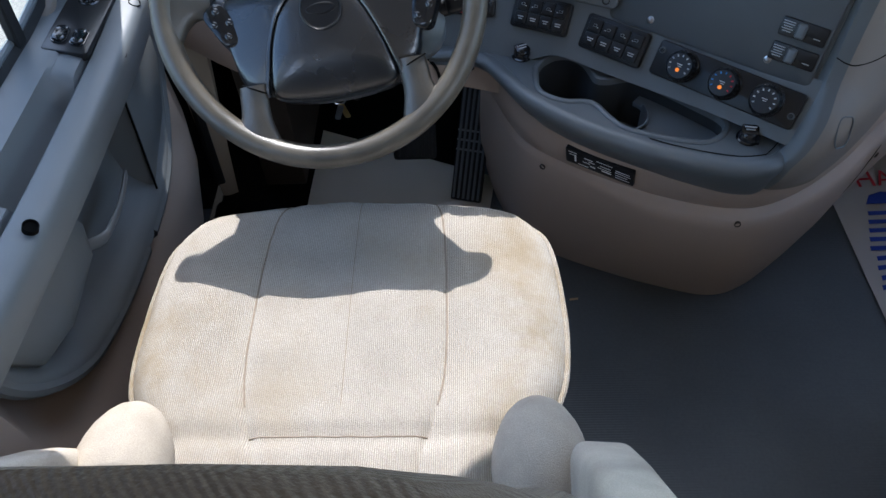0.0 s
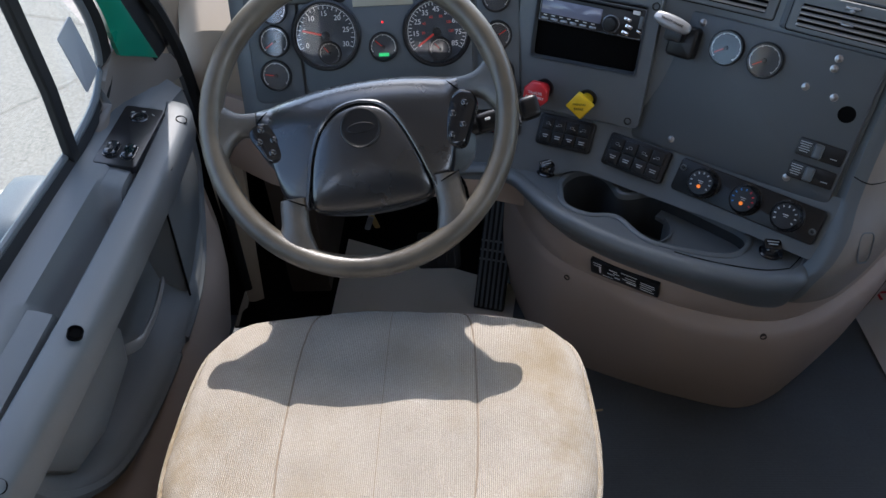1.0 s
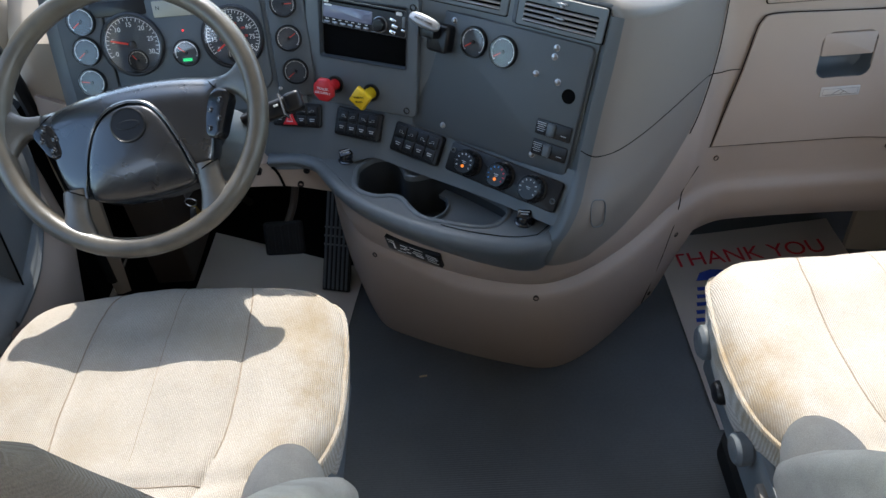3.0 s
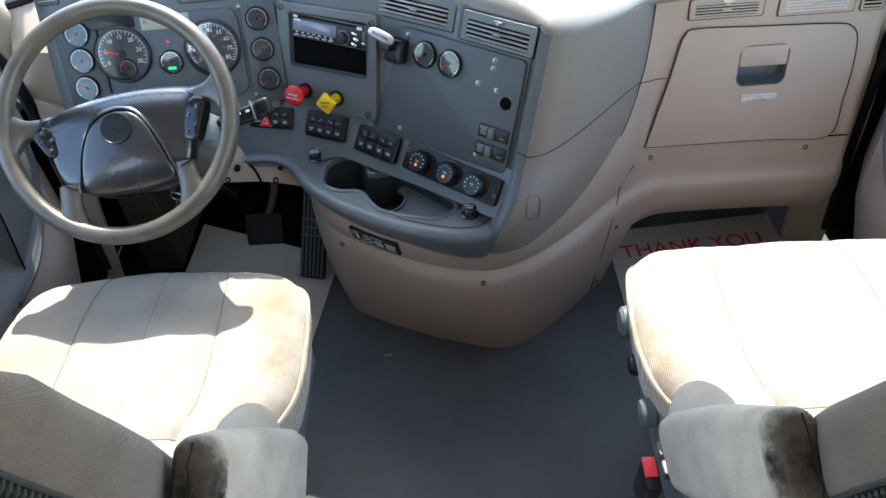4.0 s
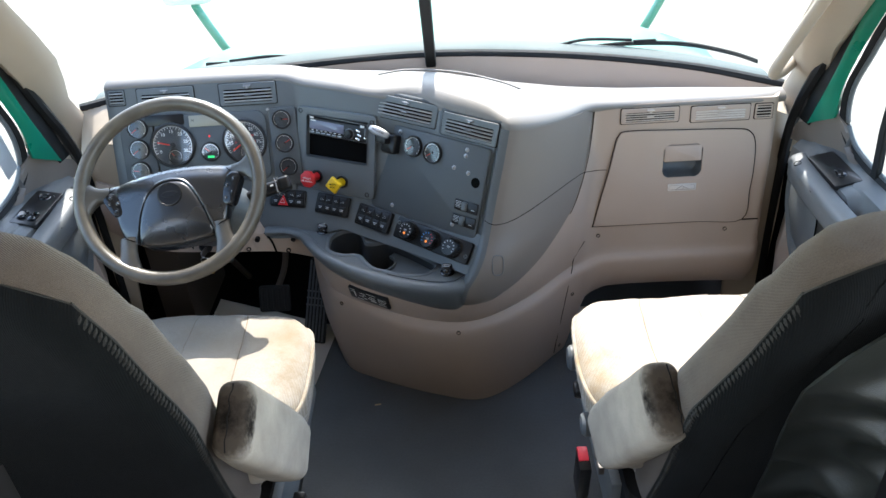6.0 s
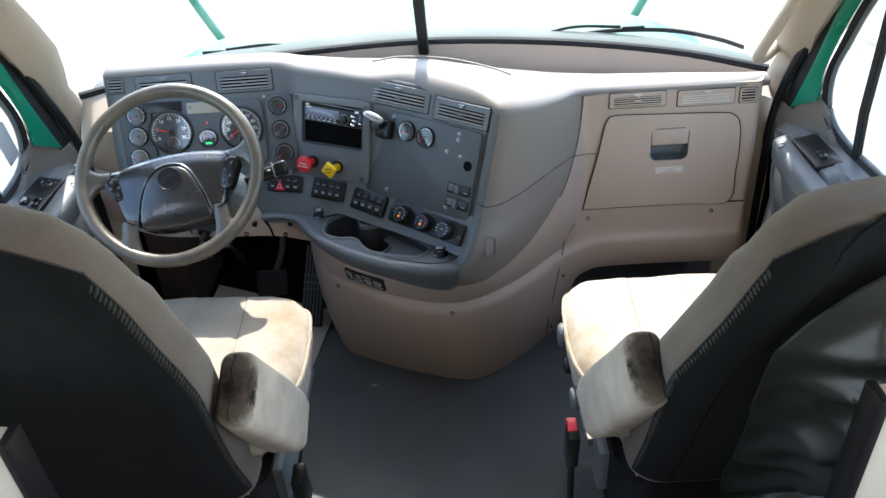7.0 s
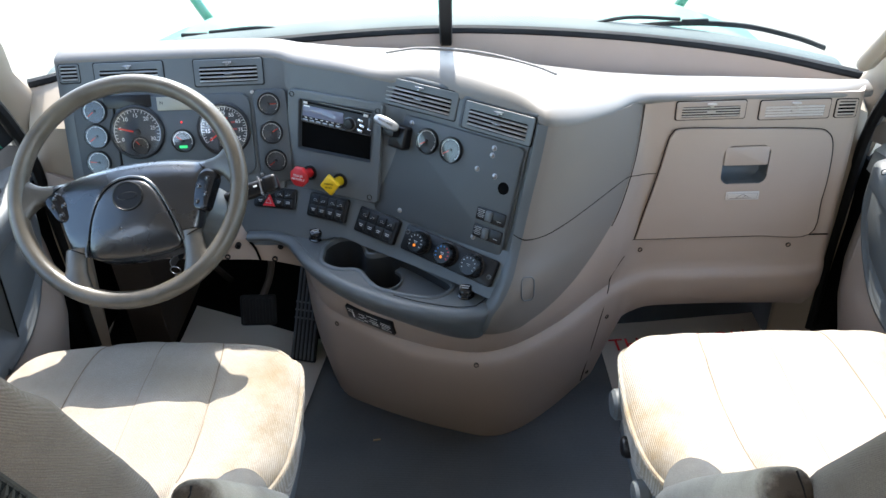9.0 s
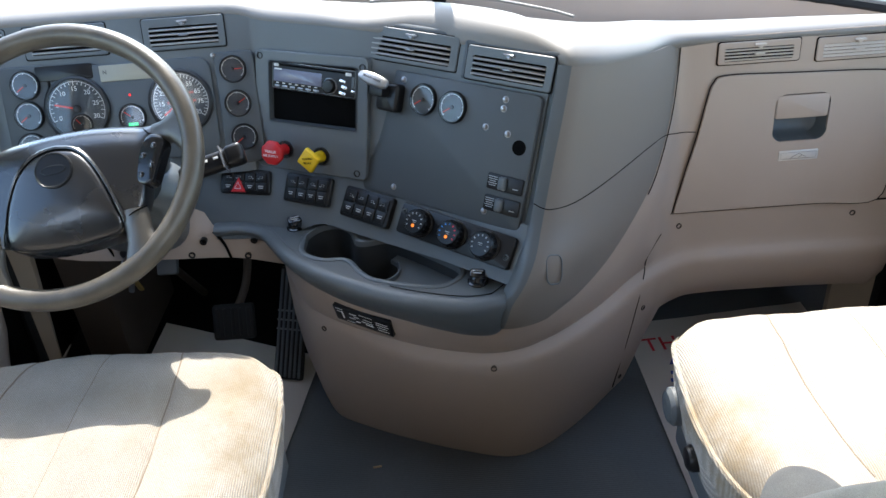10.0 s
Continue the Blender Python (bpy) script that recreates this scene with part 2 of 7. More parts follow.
ARMCLOTH = arm_cloth("grey_beige_plush", 0.292)
PALEARMCLOTH = arm_cloth("pale_grey_beige_plush", 0.247)
WORN = material("worn_black_foam", (0.006, 0.0055, 0.005), 0.95, vary=0.5, scale=40, bump=0.3)
MESH = corduroy("black_seat_back_mesh", (0.0040, 0.0048, 0.0050), (0.008, 0.009, 0.009), 0.0024, 0.4, "X", 0.12, 0.02)
SLAT = material("silver_grey_slat", (0.42, 0.42, 0.42), 0.32, 0.5, bump=0)
WARMSLAT = material("beige_slat", (0.50, 0.43, 0.37), 0.4, 0.0, bump=0)
GLOSSGREY = material("glossy_grey_cap", (0.25, 0.26, 0.28), 0.2, 0.4, bump=0)
# paler than the door plastic: sun on the driver's lever put into colour
LEVERGREY = material("sunlit_grey_lever", (0.24, 0.25, 0.26), 0.38, 0.25, bump=0.05)
SILVERLABEL = material("silvery_label", (0.55, 0.51, 0.47), 0.4, 0.2, bump=0)
GAUGEFACE = material("gauge_face", (0.026, 0.031, 0.038), 0.6, bump=0)
LENS = glass_pane("gauge_lens", (1, 1, 1), 1.0)
WHITEINK = material("white_print", (0.75, 0.75, 0.73), 0.6, bump=0)
REDNEEDLE = material("red_needle", (0.75, 0.04, 0.02), 0.5, bump=0)
REDKNOB = material("red_knob_plastic", (0.55, 0.02, 0.025), 0.38, bump=0.02)
YELLOWKNOB = material("yellow_knob_plastic", (0.75, 0.48, 0.01), 0.38, bump=0.02)
BLUEMARK = material("blue_mark", (0.05, 0.25, 0.6), 0.5, bump=0)
ORANGELED = glow("orange_lamp", (1.0, 0.24, 0.02), 0.12)
REDLED = glow("red_lamp", (1.0, 0.02, 0.02), 0.25)
GREENLED = glow("green_lamp", (0.03, 0.7, 0.2), 0.12)
LCD = material("amber_display", (0.30, 0.28, 0.22), 0.3, bump=0)
RADIOLCD = material("radio_display", (0.17, 0.18, 0.24), 0.12, bump=0)
HAZARD = material("red_hazard_button", (0.65, 0.02, 0.03), 0.35, bump=0)
BUCKLERED = material("red_buckle_button", (0.65, 0.03, 0.05), 0.4, bump=0)
WINDOW = glass_pane("window_glass", (0.93, 0.96, 0.95), 1.0)
BRUSHED = material("bare_footwell_metal", (0.045, 0.033, 0.025), 0.6, vary=0.3, bump=0.1)
LEVER = material("silver_grip", (0.30, 0.30, 0.30), 0.32, 0.5, bump=0.05)
STICKER = material("grey_window_sticker", (0.33, 0.35, 0.37), 0.6, bump=0)
HEADLINER = material("beige_headliner", (0.46, 0.41, 0.35), 0.9, vary=0.08, bump=0.2)
JACKETCLOTH = material("dark_olive_jacket_cloth", (0.017, 0.0185, 0.016), 0.40, vary=0.2, bump=0.2, grain=700)
WHITEPLASTIC = material("white_mirror_shell", (0.75, 0.74, 0.72), 0.35, bump=0)


# ---- mesh helpers ----
def thing(name, label, category, group="", at=(0, 0, 0)):
    ob = new(name)
    ob.empty_display_size = 0.05
    ob.location = at
    return tagged(ob, label, category, group)


def part(name, bm, mat, parent=None, label="", smooth=40):
    bmesh.ops.recalc_face_normals(bm, faces=bm.faces)
    me = bpy.data.meshes.new(name)
    if smooth:
        for f in bm.faces:
            f.smooth = True
        for e in bm.edges:
            if len(e.link_faces) == 2 and e.calc_face_angle(0) > radians(smooth):
                e.smooth = False
    bm.to_mesh(me)
    bm.free()
    me.materials.append(mat)
    ob = new(name, me)
    if parent is not None:
        ob.parent = parent
        up = Vector((0, 0, 0))
        p = parent
        while p is not None:
            up += p.location
            p = p.parent
        if up.length > 0:
            me.transform(Matrix.Translation(-up))
    if label:
        ob["label"] = label
    return ob


def grid(bm, rows, close_u=False, close_v=False, caps=False):
    """Skin between rows of points."""
    vs = [[bm.verts.new(p) for p in r] for r in rows]
    n, m = len(vs), len(vs[0])
    for i in range(n if close_v else n - 1):
        for j in range(m if close_u else m - 1):
            a, b = vs[i], vs[(i + 1) % n]
            bm.faces.new((a[j], a[(j + 1) % m], b[(j + 1) % m], b[j]))
    if caps:
        bm.faces.new(vs[0])
        bm.faces.new(vs[-1])
    return vs


def smooth_line(pts, n):
    """Catmull-Rom line through points, n steps between each two."""
    p = [Vector(q) for q in pts]
    p = [p[0] * 2 - p[1]] + p + [p[-1] * 2 - p[-2]]
    out = []
    for i in range(1, len(p) - 2):
        for k in range(n):
            t = k / n
            a, b, c, d = p[i - 1], p[i], p[i + 1], p[i + 2]
            out.append(0.5 * ((2 * b) + (c - a) * t + (2 * a - 5 * b + 4 * c - d) * t * t + (3 * b - a - 3 * c + d) * t ** 3))
    out.append(p[-2])
    return out


def shell(bm, rows, depth, way=None):
    """Skin between rows of points with thickness to its back."""
    rows = [[Vector(p) for p in r] for r in rows]
    n, m = len(rows), len(rows[0])
    mid, flip = Vector((0, 0, 0)), 0.0
    for i in range(n - 1):
        for j in range(m - 1):
            c = rows[i][j]
            flip += (rows[i][j + 1] - c).cross(rows[i + 1][j] - c).dot(Vector((0, 0.1, 1.35)) - c)
    turn = 1 if flip >= 0 else -1
    back = []
    for i in range(n):
        r = []
        for j in range(m):
            if way is not None:
                r.append(rows[i][j] + Vector(way) * depth)
                continue
            du = rows[i][min(j + 1, m - 1)] - rows[i][max(j - 1, 0)]
            dv = rows[min(i + 1, n - 1)][j] - rows[max(i - 1, 0)][j]
            nn = du.cross(dv)
            nn = nn.normalized() if nn.length > 1e-12 else Vector((0, 0, 1))
            r.append(rows[i][j] - nn * depth * turn)
        back.append(r)
    a = [[bm.verts.new(p) for p in r] for r in rows]
    b = [[bm.verts.new(p) for p in r] for r in back]
    for g in (a, b):
        for i in range(n - 1):
            for j in range(m - 1):
                bm.faces.new((g[i][j], g[i][j + 1], g[i + 1][j + 1], g[i + 1][j]))
    ring = [(0, j) for j in range(m)] + [(i, m - 1) for i in range(1, n)] + [(n - 1, j) for j in range(m - 2, -1, -1)] + [(i, 0) for i in range(n - 2, 0, -1)]
    for (i, j), (k, l) in zip(ring, ring[1:] + ring[:1]):
        bm.faces.new((a[i][j], a[k][l], b[k][l], b[i][j]))


def rrect(w, h, r, n=4):
    """Rounded rectangle about the origin, as 2D points."""
    r = min(r, w / 2 - 1e-5, h / 2 - 1e-5)
    out = []
    for cx, cy, a0 in ((w / 2 - r, h / 2 - r, 0), (-w / 2 + r, h / 2 - r, 90), (-w / 2 + r, -h / 2 + r, 180), (w / 2 - r, -h / 2 + r, 270)):
        for k in range(n + 1):
            a = radians(a0 + 90 * k / n)
            out.append((cx + r * math.cos(a), cy + r * math.sin(a)))
    return out


def slab(bm, m, w, h, z0, z1, r=0.004, bevel=0.002, cx=0, cy=0, n=4):
    """Rounded slab on a panel's pose m, from depth z0 to z1, with an eased front edge."""
    rows = []
    for z, s in ((z0, 0), (z1 - bevel, 0), (z1 - bevel * 0.3, bevel * 0.35), (z1, bevel)):
        rows.append([m @ Vector((cx + x, cy + y, z)) for x, y in rrect(w - 2 * s, h - 2 * s, max(0.0004, r - s), n)])
    grid(bm, rows, close_u=True, caps=True)


def ring_slab(bm, m, w, h, r, wi, hi, ri, z0, z1, cx=0, cy=0, dx=0, dy=0, n=4):
    """Rounded frame with a rounded opening through it; dx, dy: offset of the opening."""
    A, B = rrect(w, h, r, n), rrect(wi, hi, ri, n)
    e = 0.0015
    A2 = rrect(w - 2 * e, h - 2 * e, max(0.0005, r - e), n)
    rows = [[(x, y, z0) for x, y in A], [(x, y, z1 - e) for x, y in A], [(x, y, z1) for x, y in A2],
            [(x + dx, y + dy, z1) for x, y in B], [(x + dx, y + dy, z0) for x, y in B]]
    grid(bm, [[m @ Vector((cx + x, cy + y, z)) for x, y, z in r_] for r_ in rows], close_u=True, close_v=True)


def lathe(bm, m, profile, n=28):
    """Turned body about m's z axis: profile of (radius, height)."""
    rows = [[m @ Vector((r * math.cos(2 * math.pi * k / n), r * math.sin(2 * math.pi * k / n), z)) for k in range(n)] for r, z in profile]
    grid(bm, rows, close_u=True, caps=True)


def tube(bm, pts, r, n=10, radii=None):
    """Round bar along a line of points."""
    p = [Vector(q) for q in pts]
    rows = []
    up = Vector((0, 0, 1))
    for i, q in enumerate(p):
        d = (p[min(i + 1, len(p) - 1)] - p[max(i - 1, 0)]).normalized()
        if abs(d.dot(up)) > 0.95:
            up = Vector((0, 1, 0))
        x = d.cross(up).normalized()
        y = x.cross(d)
        rad = radii[i] if radii else r
        rows.append([q + (x * math.cos(2 * math.pi * k / n) + y * math.sin(2 * math.pi * k / n)) * rad for k in range(n)])
    grid(bm, rows, close_u=True, caps=True)


def ribbon(bm, pts, side, w, h):
    """Flat bar along a line; side: its width direction."""
    p = [Vector(q) for q in pts]
    s = Vector(side).normalized()
    rows = []
    for i, q in enumerate(p):
        d = (p[min(i + 1, len(p) - 1)] - p[max(i - 1, 0)]).normalized()
        u = s.cross(d).normalized()
        rows.append([q + s * a * w / 2 + u * b * h / 2 for a, b in ((-1, -.6), (-.8, -1), (.8, -1), (1, -.6), (1, .6), (.8, 1), (-.8, 1), (-1, .6))])
    grid(bm, rows, close_u=True, caps=True)


def block(bm, m, size, bevel=0.0, seg=2):
    """Box with rounded edges, centred on m."""
    r = bmesh.ops.create_cube(bm, size=1.0, matrix=m @ Matrix.Diagonal((*size, 1)))
    if bevel:
        es = list({e for v in r["verts"] for e in v.link_edges})
        bmesh.ops.bevel(bm, geom=es, offset=bevel, segments=seg, profile=0.6, affect="EDGES")


def panel(o, yaw, lean):
    """Pose on a panel face: x along it, y up it, z out of it to the viewer."""
    return Matrix.Translation(o) @ Matrix.Rotation(radians(yaw), 4, "Z") @ Matrix.Rotation(radians(90 - lean), 4, "X")


def at(m, x, y, z=0.0, turn=0.0):
    return m @ Matrix.Translation((x, y, z)) @ Matrix.Rotation(radians(turn), 4, "Z")


def text_mesh(bm, body, m, size, depth=0.0006, align="CENTER"):
    """Raised letters in the built-in font on pose m."""
    cu = bpy.data.curves.new("letters", "FONT")
    cu.body, cu.size, cu.extrude = body, size, depth
    cu.align_x, cu.align_y = align, "CENTER"
    ob = bpy.data.objects.new("letters", cu)
    scene.collection.objects.link(ob)
    dg = bpy.context.evaluated_depsgraph_get()
    dg.update()
    me = bpy.data.meshes.new_from_object(ob.evaluated_get(dg))
    me.transform(m)
    bm.from_mesh(me)
    bpy.data.objects.remove(ob)
    bpy.data.curves.remove(cu)
    bpy.data.meshes.remove(me)


CL = panel((-0.595, 1.335, 0.707), 2.2, 20)
RD = panel((-0.253, 1.299, 0.692), -24.7, 15.3)
FL = panel((0.020, 1.1445, 0.6815), -36.5, 21.2)
KP = panel((-0.005, 1.075, 0.539), -39.0, 36.0)
S2 = panel((-0.161, 1.192, 0.541), -37.0, 36.0)
S1 = panel((-0.277, 1.257, 0.551), -25.0, 34.0)
S0 = panel((-0.405, 1.300, 0.553), -13.0, 32.0)
GL = panel((0.622, 1.263, 0.576), 0.6, 7.0)


# ---- cab shell ----
def box_part(name, lo, hi, mat, label="", kind="structure", bevel=0.0):
    bm = bmesh.new()
    c = [(a + b) / 2 for a, b in zip(lo, hi)]
    block(bm, Matrix.Translation(c), [b - a for a, b in zip(lo, hi)], bevel)
    ob = part(name, bm, mat)
    return tagged(ob, label, "", "", kind)


box_part("floor", (-1.10, -2.3, -0.08), (1.10, 1.95, 0.0), FLOORMAT, "dark grey ribbed vinyl cab floor")
box_part("wall_back", (-1.16, -2.36, -0.08), (1.16, -2.3, 2.05), HEADLINER, "plain beige rear cab wall")


def side_wall(s, nm):
    """Sleeper side wall with an unseen opening added through it for fill light."""
    m = Matrix.Translation((s * 1.12, -1.04, 0.985)) @ Matrix.Rotation(radians(90), 4, "Z") @ Matrix.Rotation(radians(90), 4, "X")
    bm = bmesh.new()
    ring_slab(bm, m, 2.52, 2.13, 0.01, 1.30, 0.85, 0.08, -0.04, 0.04, 0, 0, 0.30, 0.30)
    tagged(part(nm, bm, HEADLINER), "plain beige sleeper side wall with an added, unseen opening for fill light", "wall", "", "structure")


side_wall(-1, "wall_left")
side_wall(1, "wall_right")
box_part("ceiling", (-1.16, -2.36, 1.96), (1.16, 0.62, 2.05), HEADLINER, "plain beige cab headliner")
# footwell shade is put into the colour of firewall and side walls
box_part("firewall", (-1.08, 1.95, -0.08), (1.08, 2.0, 0.50), VOID, "firewall at the end of the footwell, near-black for shade")
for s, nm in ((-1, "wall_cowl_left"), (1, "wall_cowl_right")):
    box_part(nm, (min(s * 1.02, s * 1.08), 1.33, -0.08), (max(s * 1.02, s * 1.08), 1.95, 0.56), VOID, "side wall of the footwell, near-black for shade")

# windscreen: two raked panes that meet at a centre post
WSB = [(-1.0, 1.50, 0.765), (-0.75, 1.60, 0.785), (-0.4, 1.66, 0.80), (0, 1.69, 0.805), (0.4, 1.66, 0.79), (0.75, 1.60, 0.76), (1.0, 1.50, 0.73)]
WST = [(-0.93, 0.62, 1.72), (-0.7, 0.70, 1.74), (-0.4, 0.74, 1.76), (0, 0.76, 1.77), (0.4, 0.74, 1.76), (0.7, 0.70, 1.74), (0.93, 0.62, 1.72)]
for nm, a, b in (("window_windscreen_left", 0, 4), ("window_windscreen_right", 3, 7)):
    bm = bmesh.new()
    shell(bm, [smooth_line(WSB[a:b], 5), smooth_line(WST[a:b], 5)], 0.006)
    ob = part(nm, bm, WINDOW)
    ob.visible_shadow = False
    tagged(ob, "clear raked windscreen pane", "windscreen", "", "structure")
bm = bmesh.new()
ribbon(bm, [Vector((0.004, 1.70, 0.79)).lerp(Vector((0.004, 0.76, 1.78)), k / 6) - Vector((0, 0.012, 0.012)) for k in range(7)], (1, 0, 0), 0.032, 0.03)
tagged(part("windscreen_post", bm, RUBBER), "black centre post between the windscreen panes", "post", "", "structure")
bm = bmesh.new()
tube(bm, [Vector(p) + Vector((0, 0.0, 0.004)) for p in smooth_line(WSB, 6)], 0.014, 8)
tagged(part("windscreen_seal", bm, RUBBER), "black rubber seal along the windscreen base", "seal", "", "structure")
bm = bmesh.new()
shell(bm, [smooth_line([(x, y - 0.012, z + 0.0) for x, y, z in WSB], 5), smooth_line([(x, y - 0.05, z - 0.13) for x, y, z in WSB], 5)], 0.02)
tagged(part("cowl_trim", bm, TAUPE), "beige trim below the windscreen", "trim", "", "structure")
# header's unseen lower edge is brought down to cut sun on seats and floor
bm = bmesh.new()
HB = [Vector(a).lerp(Vector(b), f) - Vector((0, 0.03, 0.03)) for a, b, f in zip(WSB, WST, (0.54, 0.54, 0.522, 0.33, 0.522, 0.54, 0.54))]
shell(bm, [smooth_line([(x * 1.1, y - 0.1, z + 0.3) for x, y, z in WST], 4), smooth_line([(x * 1.08, y - 0.02, z - 0.02) for x, y, z in WST], 4), smooth_line([(p.x * 1.04, p.y, p.z) for p in HB], 4)], 0.03)
tagged(part("header", bm, HEADLINER), "unseen beige header set low over the windscreen to block sun", "trim", "", "structure")

# windscreen pillars
for s, nm in ((-1, "pillar_left"), (1, "pillar_right")):
    bm = bmesh.new()
    rows = []
    for k in range(13):
        f = k / 12
        w = Vector((s * (1.0 - 0.07 * f), 1.50 - 0.88 * f, (0.765 if s < 0 else 0.735) + (0.955 if s < 0 else 0.985) * f))
        inner = w + Vector((-s * (0.012 + 0.028 * min(1, f * 3) + 0.055 * max(0, min(1, (f - 0.10) / 0.12))), -0.015, -0.01))
        sh = 0.028 * min(1, f * 3)
        g = 1 - 0.5 * min(1, f * 2.2)
        rows.append([w, inner, inner + Vector((s * 0.1 * sh, -0.025 * g, -0.012)), inner + Vector((s * (0.008 + 0.4 * sh), -0.055 * g, -0.02)), inner + Vector((s * (0.022 + 0.8 * sh), -0.082 * g, -0.03)), inner + Vector((s * (0.045 + sh), -0.098 * g, -0.035)), w + Vector((s * 0.10, -0.06 * g, 0.0))])
    low = [p + Vector((0, 0.05 - 0.04 * i * 0.0, -0.22)) for i, p in enumerate(rows[0])]
    grid(bm, [low] + rows, close_u=True, caps=True)
    tagged(part(nm, bm, PILLARTRIM), "beige moulded windscreen pillar trim", "pillar", "", "structure")
    bm = bmesh.new()
    shell(bm, [smooth_line(r, 3) for r in ([(s * 0.995, 1.50, 0.775 - 0.05 * (s > 0)), (s * 0.95, 1.535, 0.785 - 0.07 * (s > 0)), (s * 0.89, 1.56, 0.79 - 0.085 * (s > 0))], [(s * 0.99, 1.41, 0.68), (s * 0.94, 1.40, 0.70), (s * 0.85, 1.39, 0.70)], [(s * 0.995, 1.375, 0.56), (s * 0.94, 1.37, 0.56), (s * 0.87, 1.365, 0.56)], [(s * 1.0, 1.37, 0.40), (s * 0.96 if s < 0 else 0.94, 1.37, 0.40), (s * (0.925 if s < 0 else 0.87), 1.37, 0.40)], [(s * 1.0, 1.37, 0.0), (s * 0.985 if s < 0 else 0.95, 1.37, 0.0), (s * (0.965 if s < 0 else 0.89), 1.38, 0.0)])], 0.02)
    tagged(part(nm + "_foot", bm, PILLARTRIM), "beige trim at the foot of the windscreen pillar", "pillar", "", "structure")

# ---- outside ----
GROUNDMAT = material("sunlit_concrete", (0.255, 0.227, 0.180), 0.9, vary=0.14, scale=2.2, bump=0.4, grain=90)
gt = GROUNDMAT.node_tree
gco = gt.nodes.new("ShaderNodeTexCoord")
vor = gt.nodes.new("ShaderNodeTexVoronoi")
vor.feature = "DISTANCE_TO_EDGE"
vor.inputs["Scale"].default_value = 0.28
wob = gt.nodes.new("ShaderNodeTexNoise")
wob.inputs["Scale"].default_value = 3.0
wob.inputs["Detail"].default_value = 5
wadd = gt.nodes.new("ShaderNodeMix")
wadd.data_type = "RGBA"
wadd.inputs[0].default_value = 0.12
gt.links.new(gco.outputs["Object"], wob.inputs["Vector"])
gt.links.new(gco.outputs["Object"], wadd.inputs[6])
gt.links.new(wob.outputs["Color"], wadd.inputs[7])
gt.links.new(wadd.outputs[2], vor.inputs["Vector"])
crk = gt.nodes.new("ShaderNodeValToRGB")
crk.color_ramp.elements[0].position = 0.0
crk.color_ramp.elements[0].color = (0.66, 0.64, 0.62, 1)
crk.color_ramp.elements[1].position = 0.006
gt.links.new(vor.outputs["Distance"], crk.inputs[0])
spk = gt.nodes.new("ShaderNodeTexNoise")
spk.inputs["Scale"].default_value = 45
spk.inputs["Detail"].default_value = 4
gt.links.new(gco.outputs["Object"], spk.inputs["Vector"])
spr = gt.nodes.new("ShaderNodeMapRange")
spr.inputs["From Min"].default_value = 0.3
spr.inputs["From Max"].default_value = 0.7
spr.inputs["To Min"].default_value = 0.75
spr.inputs["To Max"].default_value = 1.15
gt.links.new(spk.outputs["Fac"], spr.inputs["Value"])
gb = gt.nodes["Principled BSDF"]
m1 = gt.nodes.new("ShaderNodeMix")
m1.data_type, m1.blend_type = "RGBA", "MULTIPLY"
m1.inputs[0].default_value = 1.0
m2 = gt.nodes.new("ShaderNodeMix")
m2.data_type, m2.blend_type = "RGBA", "MULTIPLY"
m2.inputs[0].default_value = 1.0
gt.links.new(gb.inputs["Base Color"].links[0].from_socket, m1.inputs[6])
gt.links.new(crk.outputs[0], m1.inputs[7])
gt.links.new(m1.outputs[2], m2.inputs[6])
gt.links.new(spr.outputs[0], m2.inputs[7])
gt.links.new(m2.outputs[2], gb.inputs["Base Color"])
bm = bmesh.new()
block(bm, Matrix.Translation((0, 0, -1.35)), (900, 900, 0.2))
tagged(part("ground", bm, GROUNDMAT), "sunlit cracked concrete yard", "ground", "", "structure")
hood = thing("hood", "green painted truck hood ahead of the windscreen", "hood")
bm = bmesh.new()
rows = []
for y, w, z, drop in ((1.72, 1.02, 0.745, 0.10), (1.95, 0.98, 0.735, 0.14), (2.5, 1.04, 0.69, 0.16), (3.1, 0.98, 0.58, 0.22), (3.5, 0.85, 0.36, 0.3)):
    rows.append([(w * s, y - 0.16 * abs(s) ** 2.2, z - drop * abs(s) ** 2.4) for s in [k / 8 - 1 for k in range(17)]])
shell(bm, rows, 0.03)
part("hood_skin", bm, HOODPAINT, hood)
bm = bmesh.new()
shell(bm, [smooth_line([(x * 0.98, y + dy, z + dz) for x, y, z in WSB], 5) for dy, dz in ((0.020, -0.010), (0.040, 0.004), (0.085, 0.012), (0.115, 0.010), (0.125, -0.03))], 0.01, (0, 0.2, -1))
part("cowl_panel", bm, COWLGREY, hood, "dusty grey cowl below the windscreen")
